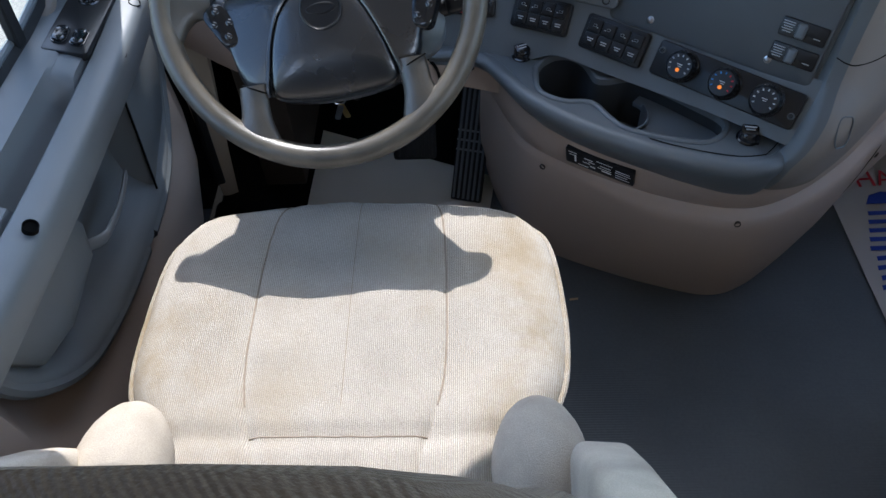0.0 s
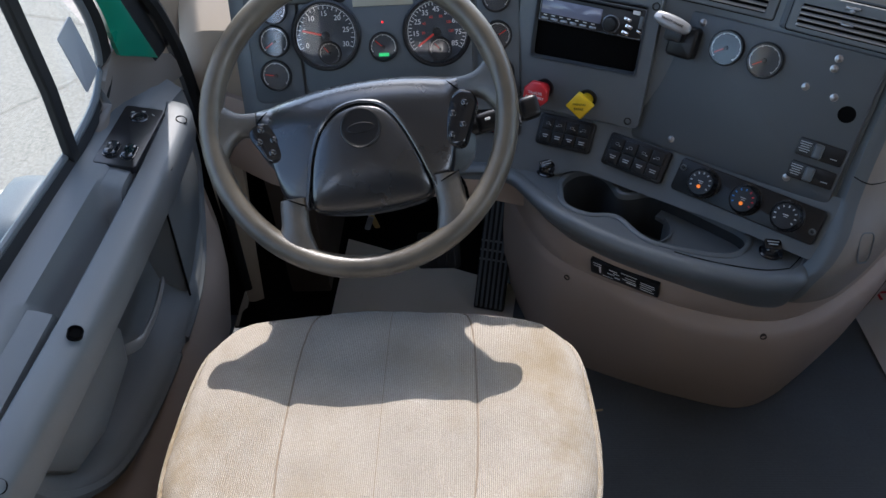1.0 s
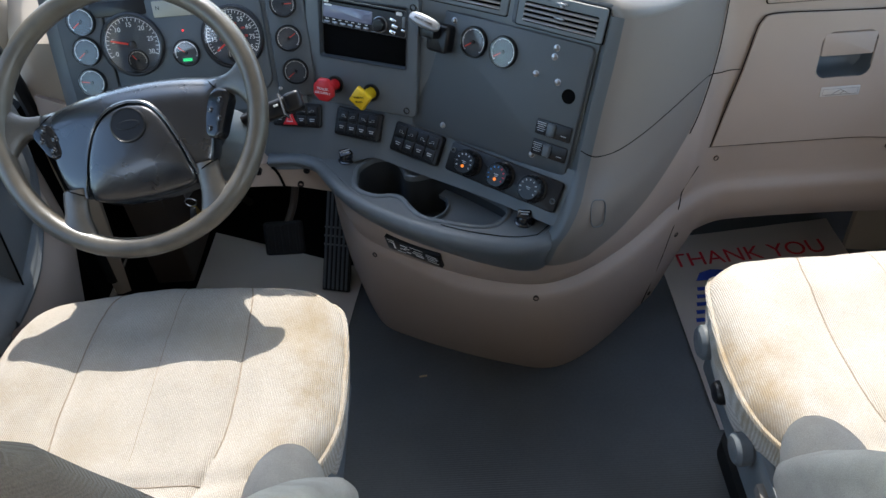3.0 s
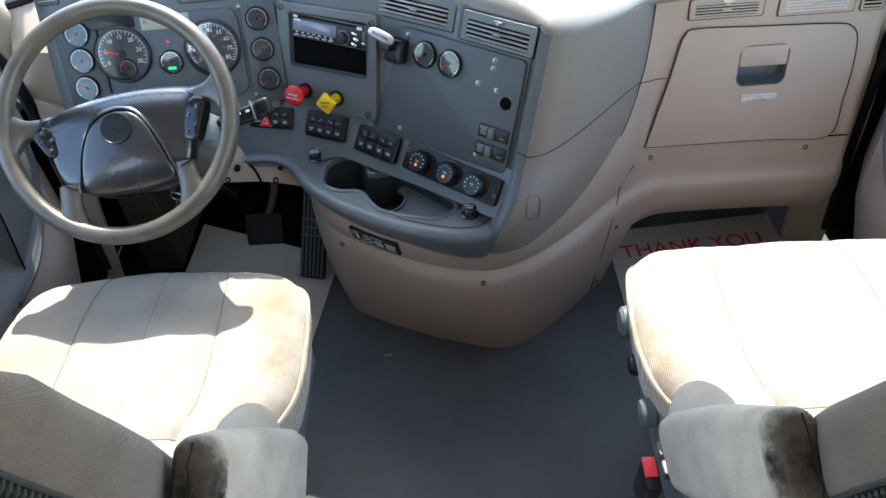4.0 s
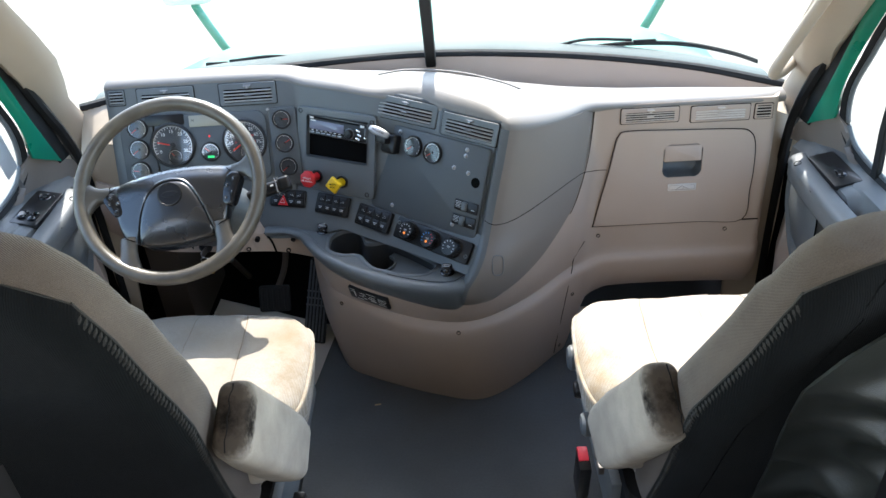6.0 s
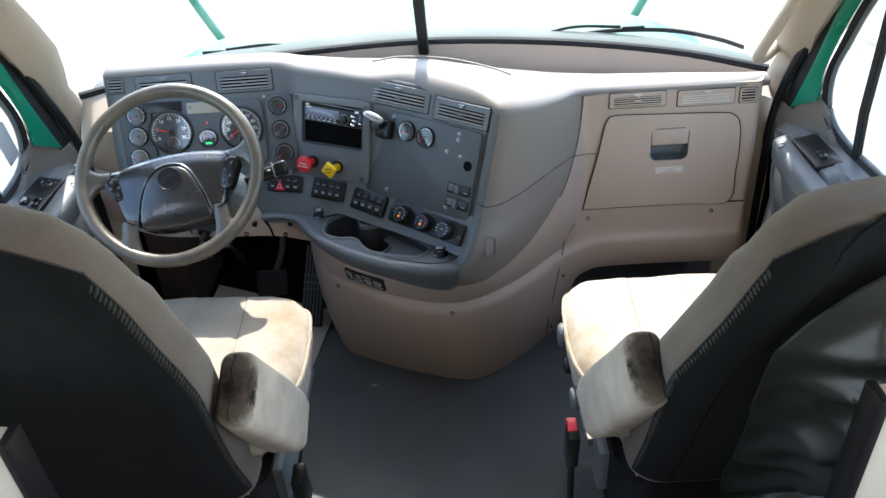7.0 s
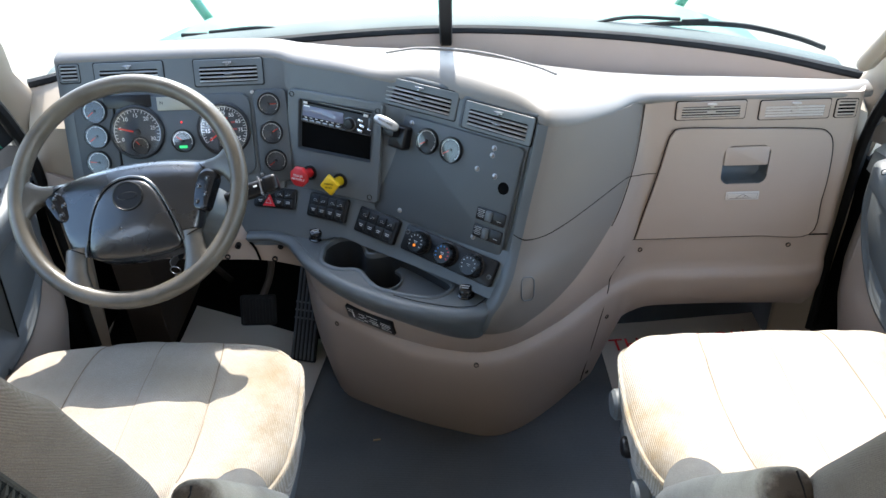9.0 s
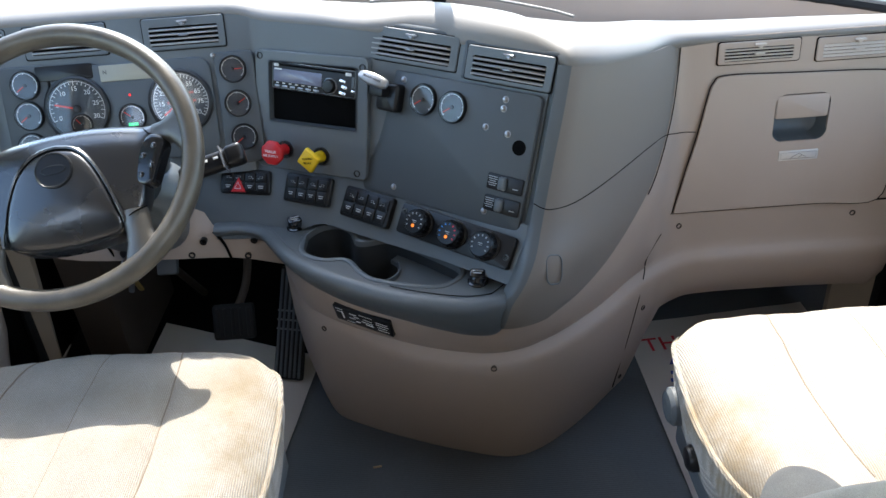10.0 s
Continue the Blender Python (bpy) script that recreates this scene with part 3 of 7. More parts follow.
for s in (-1, 1):
    mir = thing("hood_mirror", "green hood mirror arm on the front fender", "mirror")
    bm = bmesh.new()
    tube(bm, smooth_line([(s * 0.865, 2.6, 0.545), (s * 0.885, 2.58, 0.60), (s * 0.925, 2.58, 0.68), (s * 0.963, 2.58, 0.765), (s * 0.98, 2.58, 0.83)], 5), 0.019, 10)
    part("arm", bm, GREENPAINT, mir)
    bm = bmesh.new()
    block(bm, Matrix.Translation((s * 0.985, 2.58, 0.905)), (0.205, 0.09, 0.27), 0.038, 3)
    part("housing", bm, WHITEPLASTIC, mir)
    # wiper with arm and blade
    wp = thing("windscreen_wiper", "black wiper resting along the windscreen base", "wiper")
    bm = bmesh.new()
    tube(bm, smooth_line([(s * 0.30, 1.755, 0.765), (s * 0.46, 1.75, 0.808), (s * 0.62, 1.745, 0.803)], 6), 0.005, 8)
    part("arm", bm, RUBBER, wp)
    bm = bmesh.new()
    ribbon(bm, smooth_line([(0.40, 1.755, 0.775), (0.6, 1.75, 0.79), (0.78, 1.74, 0.783), (0.92, 1.72, 0.755), (1.0, 1.70, 0.73)] if s > 0 else [(-0.06, 1.755, 0.768), (-0.25, 1.752, 0.79), (-0.42, 1.748, 0.802), (-0.58, 1.74, 0.782)], 6), (0, 0, 1), 0.013, 0.008)
    part("blade", bm, RUBBER, wp)
    bm = bmesh.new()
    block(bm, Matrix.Translation((s * 0.66, 1.745, 0.797)), (0.07, 0.010, 0.011), 0.003)
    part("clamp", bm, RUBBER, wp)
am = thing("mirror_bracket", "white curved mirror bracket outside the driver window", "mirror")
bm = bmesh.new()
tube(bm, smooth_line([(-1.14, 1.0, 0.60), (-1.24, 0.96, 0.52), (-1.38, 0.93, 0.49), (-1.55, 0.95, 0.52)], 6), 0.055, 12)
part("arm", bm, WHITEPLASTIC, am)
bm = bmesh.new()
block(bm, Matrix.Translation((-1.135, 0.99, 0.575)), (0.10, 0.16, 0.13), 0.04, 3)
part("foot", bm, DOORGREY, am)


# ---- doors ----
def door(s, nm, word):
    d = tagged(new(nm), "grey and beige truck door panel, shut, on the %s side" % word, "door", "", "structure")

    def P(x, y, z):
        return Vector((s * x, y, z))
    # lower body
    bm = bmesh.new()
    prof = [(1.05, 0.60), (1.02, 0.60), (0.99, 0.598), (0.978, 0.585), (0.976, 0.52), (0.970, 0.42), (0.956, 0.33), (0.950, 0.25), (0.962, 0.14), (1.0, 0.03), (1.07, 0.03), (1.075, 0.60)]
    ys = [0.20, 0.5, 0.54, 0.60, 0.8, 1.05, 1.18, 1.20, 1.26, 1.29, 1.32, 1.335]
    rows = []
    for y in ys:
        pinch = max(0, (y - 1.22) / 0.115)
        deep = 0.068 * max(0, min(1, (y - 0.54) / 0.06)) * max(0, min(1, (1.26 - y) / 0.06))
        rows.append([P(min(1.06, x + (deep if 0.40 < z < 0.59 and x < 1.0 else 0) + 0.035 * pinch ** 2 * (1 if x < 1.04 else 0)), y - (0.14 * max(0, (0.38 - z) / 0.38) * (y > 1.1)), z) for x, z in prof])
    grid(bm, rows, close_u=True, caps=True)
    part("door_panel", bm, TAUPE, d, "beige moulded door panel")
    # sill cap with a scooped hollow behind the rail
    bm = bmesh.new()
    rows = []
    for k in range(89):
        y = 0.20 + 1.10 * k / 88
        hollow = max(0, min(1, (y - 0.738) / 0.02)) * max(0, min(1, (0.990 - y) / 0.045))
        fr = max(0, (y - 1.20) / 0.10)
        rows.append([P(1.066, y, 0.60), P(1.066, y, 0.679), P(1.034, y, 0.677), P(1.012, y, 0.672), P(0.999, y, 0.669), P(0.995, y, 0.664 - 0.022 * hollow), P(0.984, y, 0.662 - 0.052 * hollow - 0.006 * fr), P(0.966, y, 0.655 - 0.056 * hollow - 0.016 * fr), P(0.962 + 0.016 * hollow, y, 0.590)])
    grid(bm, rows, close_u=True, caps=True)
    part("sill_cap", bm, DOORGREY, d, "blue-grey door sill")
    def skin(y, z):
        return 0.972 - 0.014 * max(0.0, (0.44 - z) / 0.11)
    out = [(1.268, 0.60), (1.255, 0.50), (1.19, 0.415), (1.07, 0.352), (0.89, 0.345), (0.73, 0.368), (0.645, 0.41), (0.58, 0.49), (0.545, 0.58), (0.53, 0.62)]
    line = smooth_line([(0, y, z) for y, z in out], 5)
    bm = bmesh.new()
    rim = [P(skin(p.y, p.z) - 0.005, p.y, p.z) for p in line]
    tube(bm, rim, 0.011, 8)
    part("insert_rim", bm, DOORGREY, d)
    # dished insert
    bm = bmesh.new()
    rows = []
    for f, inx in ((1.0, -0.006), (0.965, -0.006), (0.93, -0.001), (0.89, 0.014), (0.85, 0.034), (0.80, 0.048), (0.70, 0.055), (0.4, 0.058), (0.0, 0.058)):
        rows.append([P(skin(p.y, p.z) - 0.006 + inx, 0.90 + (p.y - 0.90) * f, 0.60 + (p.z - 0.60) * f) for p in line])
    shell(bm, rows, 0.004)
    part("insert", bm, DOORGREY, d, "blue-grey dished door insert")
    # map pocket flap
    bm = bmesh.new()
    fl = [(0.792, 0.606), (0.812, 0.575), (0.832, 0.520), (0.815, 0.470), (0.70, 0.452), (0.62, 0.480), (0.575, 0.56), (0.555, 0.612)]
    grid(bm, [[P(1.034, y, z) for y, z in fl], [P(0.966, y, z) for y, z in fl], [P(0.957, 0.70 + (y - 0.70) * 0.97, 0.54 + (z - 0.54) * 0.95) for y, z in fl], [P(0.951, 0.70 + (y - 0.70) * 0.86, 0.54 + (z - 0.54) * 0.84) for y, z in fl], [P(0.950, 0.70 + (y - 0.70) * 0.5, 0.54 + (z - 0.54) * 0.5) for y, z in fl]], close_u=True, caps=True)
    part("map_pocket", bm, DOORGREY, d, "blue-grey map pocket")
    # speaker panel
    bm = bmesh.new()
    o = [(1.085, 0.594), (1.250, 0.594), (1.236, 0.51), (1.175, 0.432), (1.045, 0.378)]
    grid(bm, [[P(1.030, y, z) for y, z in o], [P(0.958, y, z) for y, z in o], [P(0.955, 1.15 + (y - 1.15) * 0.95, 0.51 + (z - 0.51) * 0.95) for y, z in o]], close_u=True, caps=True)
    part("speaker_panel", bm, DOORGREY, d)
    bm = bmesh.new()
    tube(bm, [P(0.956, 1.078, 0.592), P(0.956, 1.062, 0.48), P(0.954, 1.040, 0.372)], 0.0022, 6)
    part("speaker_joint", bm, VOID, d)
    # grab rail with a flat top
    bm = bmesh.new()
    rail = smooth_line([P(0.985, 1.265, 0.600), P(0.965, 1.245, 0.622), P(0.950, 1.20, 0.628), P(0.946, 1.07, 0.622), P(0.944, 0.85, 0.622), P(0.940, 0.62, 0.634), P(0.942, 0.42, 0.645), P(0.965, 0.30, 0.645)], 6)
    rows = []
    for i, p in enumerate(rail):
        e = min(1, i / 5, (len(rail) - 1 - i) / 5) * 0.4 + 0.6
        rows.append([p + Vector((s * a * e, 0, b * e)) for a, b in ((0.016, 0.024), (0.012, 0.0270), (-0.002, 0.0250), (-0.015, 0.0205), (-0.0205, 0.0175), (-0.0245, 0.0120), (-0.0260, 0.004), (-0.0235, -0.030), (-0.020, -0.040), (-0.012, -0.044), (0.010, -0.044), (0.017, 0.0))])
    grid(bm, rows, close_u=True, caps=True)
    part("grab_rail", bm, DOORGREY, d, "blue-grey grab rail")
    for y, x, z in ((1.185, 0.950, 0.626), (1.07, 0.946, 0.612), (0.707, 0.942, 0.636), (0.50, 0.941, 0.638)):
        bm = bmesh.new()
        m = Matrix.Translation(P(x - 0.0180, y, z + 0.0215)) @ Matrix.Rotation(radians(-28 * s), 4, "Y")
        lathe(bm, m, [(0.0095, -0.010), (0.0095, 0.0006), (0.0088, 0.0008), (0.0075, -0.003), (0.0005, -0.003)], 16)
        part("screw_cap", bm, VOID, d)
    # sill slot: a black bar stands in for the shade inside it
    bm = bmesh.new()
    block(bm, Matrix.Translation(P(0.9700, 0.848, 0.606)), (0.014, 0.215, 0.012), 0.003)
    part("sill_slot_shade", bm, VOID, d)
    # switch plate
    sp = Matrix.Translation(P(0.989, 1.112, 0.6655)) @ Matrix.Rotation(radians(-12 * s), 4, "Y")
    bm = bmesh.new()
    slab(bm, sp, 0.064, 0.160, -0.010, 0.0026, 0.006, 0.0012)
    pl = part("switch_plate", bm, BLACK, d, "black window switch plate")
    sw = ((-0.014, -0.044), (0.013, -0.046)) if s < 0 else ((0.0, -0.03),)
    for x, y in sw:
        bm = bmesh.new()
        rows = []
        for f, z in ((1.12, 0.001), (1.10, 0.0034), (1, 0.0036), (0.97, 0.0066), (0.8, 0.0082), (0.4, 0.0078)):
            rows.append([sp @ Vector((x + a * f, y + b * f, z + abs(b) * 0.10)) for a, b in rrect(0.019, 0.036, 0.0085, 5)])
        grid(bm, rows, close_u=True, caps=True)
        part("rocker", bm, GLOSSBLACK, pl)
    if s < 0:
        bm = bmesh.new()
        lathe(bm, at(sp, -0.002, 0.05), [(0.015, 0.001), (0.015, 0.0030), (0.0125, 0.0042), (0.011, 0.0030), (0.007, 0.0030), (0.006, 0.0052), (0.0005, 0.0056)], 24)
        part("mirror_dial", bm, GLOSSBLACK, pl)
        for x, y, t in ((-0.016, 0.062, 30), (0.017, 0.062, -30), (0, 0.068, 0)):
            bm = bmesh.new()
            slab(bm, at(sp, x, y, 0, t), 0.006, 0.0018, 0.001, 0.0029, 0.0008, 0.0003)
            part("mark", bm, WHITEINK, pl)
    # pull lever
    bm = bmesh.new()
    rows = []
    for k in range(17):
        t = k / 16
        h = 0.0165 - 0.007 * t ** 2
        x = 0.962 - 0.008 * math.sin(math.pi * t) + 0.040 * max(0, (t - 0.8) / 0.2) ** 2
        c = P(x, 0.981 - 0.148 * t, 0.459 - 0.002 * t)
        rows.append([c + Vector((s * (-0.35 * h * math.cos(a) + 0.0045 * math.sin(a)), 0.004 * math.cos(a), h * math.cos(a))) for a in [2 * math.pi * j / 12 for j in range(12)]])
    grid(bm, rows, close_u=True, caps=True)
    part("pull_lever", bm, LEVERGREY if s < 0 else DOORGREY, d, "silver-grey door lever, paler for the sun on it" if s < 0 else "")
    # window surround, green frame and seals
    edge = smooth_line([P(1.044, 0.30, 0.670), P(1.044, 0.70, 0.670), P(1.044, 0.98, 0.671), P(1.042, 1.10, 0.677), P(1.034, 1.175, 0.702), P(1.022, 1.206, 0.755), P(1.010, 1.196, 0.840), P(1.004, 1.150, 0.935), P(0.996, 1.100, 1.025), P(0.984, 1.00, 1.17), P(0.968, 0.87, 1.31), P(0.955, 0.73, 1.45), P(0.95, 0.58, 1.53), P(0.95, 0.30, 1.54)], 6)
    mid = P(1.03, 0.72, 1.02)
    inner = [p + Vector((s * 0.008, 0, 0)) + (mid - p).normalized() * 0.026 for p in edge]
    bm = bmesh.new()
    shell(bm, [[p + Vector((s * 0.012, 0, 0)) for p in edge], [p.lerp(q, 0.25) - Vector((s * 0.006, 0, 0)) for p, q in zip(edge, inner)], [p.lerp(q, 0.7) - Vector((s * 0.005, 0, 0)) for p, q in zip(edge, inner)], inner], 0.010)
    part("window_surround", bm, RUBBER, d, "black rubber window surround")
    bm = bmesh.new()
    tube(bm, inner, 0.006, 8)
    part("window_seal", bm, DARK, d)
    bm = bmesh.new()
    g1 = smooth_line([P(0.985, 1.288, 0.708), P(0.982, 1.212, 0.862), P(0.976, 1.145, 1.005), P(0.955, 1.01, 1.24), P(0.93, 0.82, 1.50)], 6)
    g2 = smooth_line([P(1.006, 1.204, 0.758), P(1.002, 1.185, 0.860), P(0.996, 1.115, 1.000), P(0.975, 0.965, 1.20), P(0.945, 0.74, 1.45)], 6)
    shell(bm, [g1, [a.lerp(b, 0.5) - Vector((s * 0.006, 0, 0)) for a, b in zip(g1, g2)], g2], 0.012)
    part("door_frame", bm, GREENPAINT, d, "green painted metal door frame")
    bm = bmesh.new()
    g0 = smooth_line([P(0.990, 1.345, 0.70), P(0.984, 1.262, 0.872), P(0.978, 1.185, 1.015), P(0.957, 1.05, 1.25), P(0.932, 0.85, 1.51)], 6)
    shell(bm, [[p + Vector((s * 0.004, -0.004, -0.004)) for p in g1], [(a + b) / 2 - Vector((s * 0.002, 0, 0)) for a, b in zip(g0, g1)], g0], 0.010)
    part("frame_rubber", bm, RUBBER, d, "black rubber strip beside the door frame")
    bm = bmesh.new()
    shell(bm, [smooth_line(r, 4) for r in ([P(1.046, 1.04, 0.668), P(1.034, 1.17, 0.668), P(1.000, 1.25, 0.655), P(0.978, 1.345, 0.640)], [P(1.046, 1.08, 0.674), P(1.032, 1.19, 0.690), P(0.998, 1.262, 0.682), P(0.980, 1.345, 0.672)], [P(1.040, 1.13, 0.682), P(1.014, 1.204, 0.768), P(0.996, 1.255, 0.738), P(0.982, 1.335, 0.690)])], 0.015)
    part("corner_trim", bm, GREY, d, "warm grey corner moulding")
    bm = bmesh.new()
    tube(bm, smooth_line([P(0.995, 1.375, 0.05), P(0.984, 1.378, 0.35), P(0.982, 1.372, 0.62), P(0.979, 1.335, 0.75), P(0.975, 1.255, 0.885), P(0.969, 1.178, 1.02), P(0.950, 1.045, 1.25), P(0.92, 0.84, 1.53)], 7), 0.015, 8)
    part("door_seal", bm, RUBBER, d, "black rubber door seal")
    # upright bar and glass
    bm = bmesh.new()
    ribbon(bm, [P(1.048, 1.035, 0.675), P(1.034, 1.03, 0.80), P(1.02, 1.01, 1.0), P(1.0, 0.98, 1.2)], (0, 1, 0), 0.026, 0.014)
    part("window_bar", bm, RUBBER, d)
    bm = bmesh.new()
    lo = [P(1.054, y, 0.668) for y in (0.22, 0.6, 1.0, 1.19)]
    mi = [P(1.036, y, 0.80) for y in (0.22, 0.6, 1.0, 1.200)]
    hi = [P(0.975, y, 1.50) for y in (0.22, 0.45, 0.6, 0.70)]
    shell(bm, [lo, mi, hi], 0.004)
    g = part("pane", bm, WINDOW, d)
    g.visible_shadow = False
    # outside skin and upper wall behind the door
    bm = bmesh.new()
    block(bm, Matrix.Translation(P(1.10, 0.77, 0.17)), (0.04, 1.16, 0.84), 0.01)
    part("outer_skin", bm, GREENPAINT, d)
    if s < 0:
        bm = bmesh.new()
        m = Matrix.Translation(P(1.030, 1.13, 0.80)) @ Matrix.Rotation(radians(90), 4, "Y") @ Matrix.Rotation(radians(10), 4, "Z")
        slab(bm, m, 0.10, 0.055, -0.001, 0.001, 0.004, 0.0004)
        part("sticker", bm, STICKER, d, "grey sticker on the vent glass")
    return d


door(-1, "door_1", "driver")
door(1, "door_2", "passenger")
for s, nm in ((-1, "wall_upper_left"), (1, "wall_upper_right")):
    box_part(nm, (min(s * 0.93, s * 1.10), 0.20, 1.56), (max(s * 0.93, s * 1.10), 0.68, 2.0), HEADLINER, "beige side wall above the door")

# passenger grab handle on the pillar
gh = thing("grab_handle", "beige curved grab handle on the windscreen pillar", "handle")
bm = bmesh.new()
tube(bm, smooth_line([(0.955, 1.36, 0.86), (0.90, 1.31, 0.845), (0.865, 1.27, 0.86), (0.865, 1.22, 0.93), (0.868, 1.13, 1.05), (0.868, 1.02, 1.18), (0.90, 0.97, 1.26)], 7), 0.015, 10)
part("grip", bm, PILLARTRIM, gh)


# ---- dashboard ----
dash = thing("dashboard", "grey and beige moulded truck dashboard with curved centre console", "dashboard")
# line of the console's round nose and of the side shell behind it
NOSE = [(0.062, 0.970, 0.410), (0.064, 0.957, 0.440), (0.069, 0.9545, 0.472), (0.088, 0.962, 0.505), (0.106, 0.984, 0.542), (0.120, 1.020, 0.585), (0.142, 1.056, 0.68), (0.160, 1.078, 0.755), (0.174, 1.098, 0.822)]
REAR = [(0.150, 0.985, 0.416), (0.200, 1.020, 0.430), (0.250, 1.062, 0.452), (0.290, 1.100, 0.478), (0.335, 1.145, 0.520), (0.372, 1.185, 0.570), (0.405, 1.235, 0.655), (0.420, 1.270, 0.730), (0.428, 1.296, 0.782)]


def round_nose(a, b, t):
    """Point between nose and rear lines on the bulging shell."""
    a, b = Vector(a), Vector(b)
    k = (b - a).length
    c, d = a + Vector((0.80, -0.60, 0)) * 0.22 * k, b - Vector((0.70, 0.70, 0)) * 0.30 * k
    s = 1 - t
    return a * s ** 3 + c * 3 * s * s * t + d * 3 * s * t * t + b * t ** 3


CE = CL @ Matrix.Translation((-0.264, 0, -0.010)) @ Matrix.Rotation(radians(-68), 4, "Y")
STATIONS = [(CE, -0.10, -0.135, 0.158), (CE, -0.03, -0.135, 0.163), (CL, -0.258, -0.135, 0.167), (CL, -0.15, -0.135, 0.168), (CL, 0.05, -0.135, 0.167), (CL, 0.20, -0.135, 0.162), (RD, -0.115, -0.122, 0.160), (RD, 0.0, -0.12, 0.158),
            (RD, 0.10, -0.12, 0.154), (FL, -0.12, -0.128, 0.160), (FL, 0.0, -0.13, 0.159), (FL, 0.09, -0.13, 0.157), (FL, 0.14, -0.13, 0.155)]

# top pad: rolled front edge over the fascia, then back to the windscreen
FRONT = []
for m, u, lo, hi in STATIONS:
    FRONT.append((m @ Vector((u, hi, -0.006)), -(m.to_3x3() @ Vector((0, 0, 1))), 0.041 if m is FL else 0.022, 0.050))
FRONT[-2] = (FRONT[-2][0], Vector((0.40, 0.90, 0)), 0.038, 0.050)
FRONT[-1] = (FRONT[-1][0], Vector((0.20, 0.98, 0)), 0.029, 0.050)
for t, turn, rise in ((0.12, 0.10, 0.027), (0.35, -0.15, 0.026), (0.65, -0.45, 0.024), (0.9, -0.60, 0.021)):
    p = round_nose(NOSE[-1], REAR[-1], t)
    FRONT.append((p, Vector((turn, 1, 0)), rise, 0.060))
for x, y, z in ((0.49, 1.2885, 0.780), (0.70, 1.291, 0.778), (0.86, 1.293, 0.776), (0.93, 1.315, 0.770)):
    FRONT.append((Vector((x, y, z)), Vector((0, 1, 0)), 0.016, 0.04))
BACK = [(-0.93, 1.56, 0.79), (-0.90, 1.56, 0.80), (-0.86, 1.56, 0.806), (-0.74, 1.56, 0.812), (-0.55, 1.57, 0.818), (-0.42, 1.58, 0.818), (-0.34, 1.58, 0.815), (-0.24, 1.585, 0.81), (-0.15, 1.585, 0.805), (-0.05, 1.585, 0.797), (0.03, 1.585, 0.79), (0.09, 1.58, 0.78),
        (0.13, 1.58, 0.772), (0.17, 1.58, 0.764), (0.24, 1.58, 0.752), (0.32, 1.58, 0.74), (0.39, 1.58, 0.730), (0.5, 1.575, 0.722), (0.70, 1.565, 0.71), (0.85, 1.545, 0.697), (0.94, 1.53, 0.685)]
cols = []
for (p, n, rise, back), b in zip(FRONT, BACK):
    n = Vector((n.x, n.y, 0)).normalized()
    c = [p + n * (-0.001 + back * (1 - math.cos(radians(a)))) + Vector((0, 0, rise * math.sin(radians(a)))) for a in (-12, 5, 18, 32, 46, 60, 74, 88)]
    e, b = c[-1], Vector(b)
    for k in range(1, 10):
        t = k / 9
        c.append(e.lerp(b, t) + Vector((0, 0, 0.010 * math.sin(math.pi * min(1, t * 1.2)) if t < 0.83 else 0)))
    cols.append(c)
bm = bmesh.new()
shell(bm, [smooth_line(r, 4) for r in zip(*cols)], 0.008, (0, 0.6, -0.8))
part("top_pad", bm, PAD, dash, "padded dash top")
bm = bmesh.new()
tube(bm, smooth_line([(-0.13, 1.40, 0.861), (-0.05, 1.43, 0.858), (0.08, 1.42, 0.848), (0.19, 1.37, 0.835), (0.24, 1.33, 0.828)], 8), 0.0030, 8)
part("pad_ridge", bm, PAD, dash)


def band(stations, mat, name, label="", depth=0.07, lift=-0.006):
    """Fascia band: stations of (pose, along, low, high)."""
    rows = []
    for m, u, lo, hi in stations:
        rows.append([m @ Vector((u, v, z)) for v, z in ((lo, lift), (lo * 0.67 + hi * 0.33, lift), (lo * 0.33 + hi * 0.67, lift), (hi, lift), (hi, lift - depth), (lo, lift - depth))])
    cols = [smooth_line([r[j] for r in rows], 4) for j in range(6)]
    bm = bmesh.new()
    grid(bm, [list(c) for c in zip(*cols)], close_u=True, caps=True)
    return part(name, bm, mat, dash, label)


band(STATIONS[1:], DARK, "fascia", "charcoal fascia behind the instruments", 0.05)
band([(S0, -0.20, -0.11, 0.05), (S0, -0.10, -0.115, 0.05), (S0, 0.0, -0.11, 0.05), (S1, -0.02, -0.085, 0.05), (S1, 0.04, -0.06, 0.05), (S2, 0.0, -0.055, 0.05), (KP, -0.02, -0.05, 0.05), (KP, 0.08, -0.05, 0.052), (KP, 0.145, -0.05, 0.055)], DARK, "switch_strip", "", 0.06)

# side shell of the centre console, charcoal round its front edge
n_, r_ = smooth_line(NOSE, 4), smooth_line(REAR, 4)
SHELL = [[round_nose(a, b, k / 20) for k in range(21)] for a, b in zip(n_, r_)]
for r in SHELL:
    back = Vector((-0.10, 0.35, 0)) * 0.06
    r.insert(0, r[0] + back)
    r.append(r[-1] + Vector((0.10, 0.60, 0)) * 0.05)
bm = bmesh.new()
shell(bm, [r[:4] for r in SHELL], 0.012)
part("shell_edge", bm, DARK, dash, "charcoal rounded edge of the console")
bm = bmesh.new()
shell(bm, [r[3:] for r in SHELL], 0.012)
part("side_shell", bm, GREY, dash, "warm grey side shell")


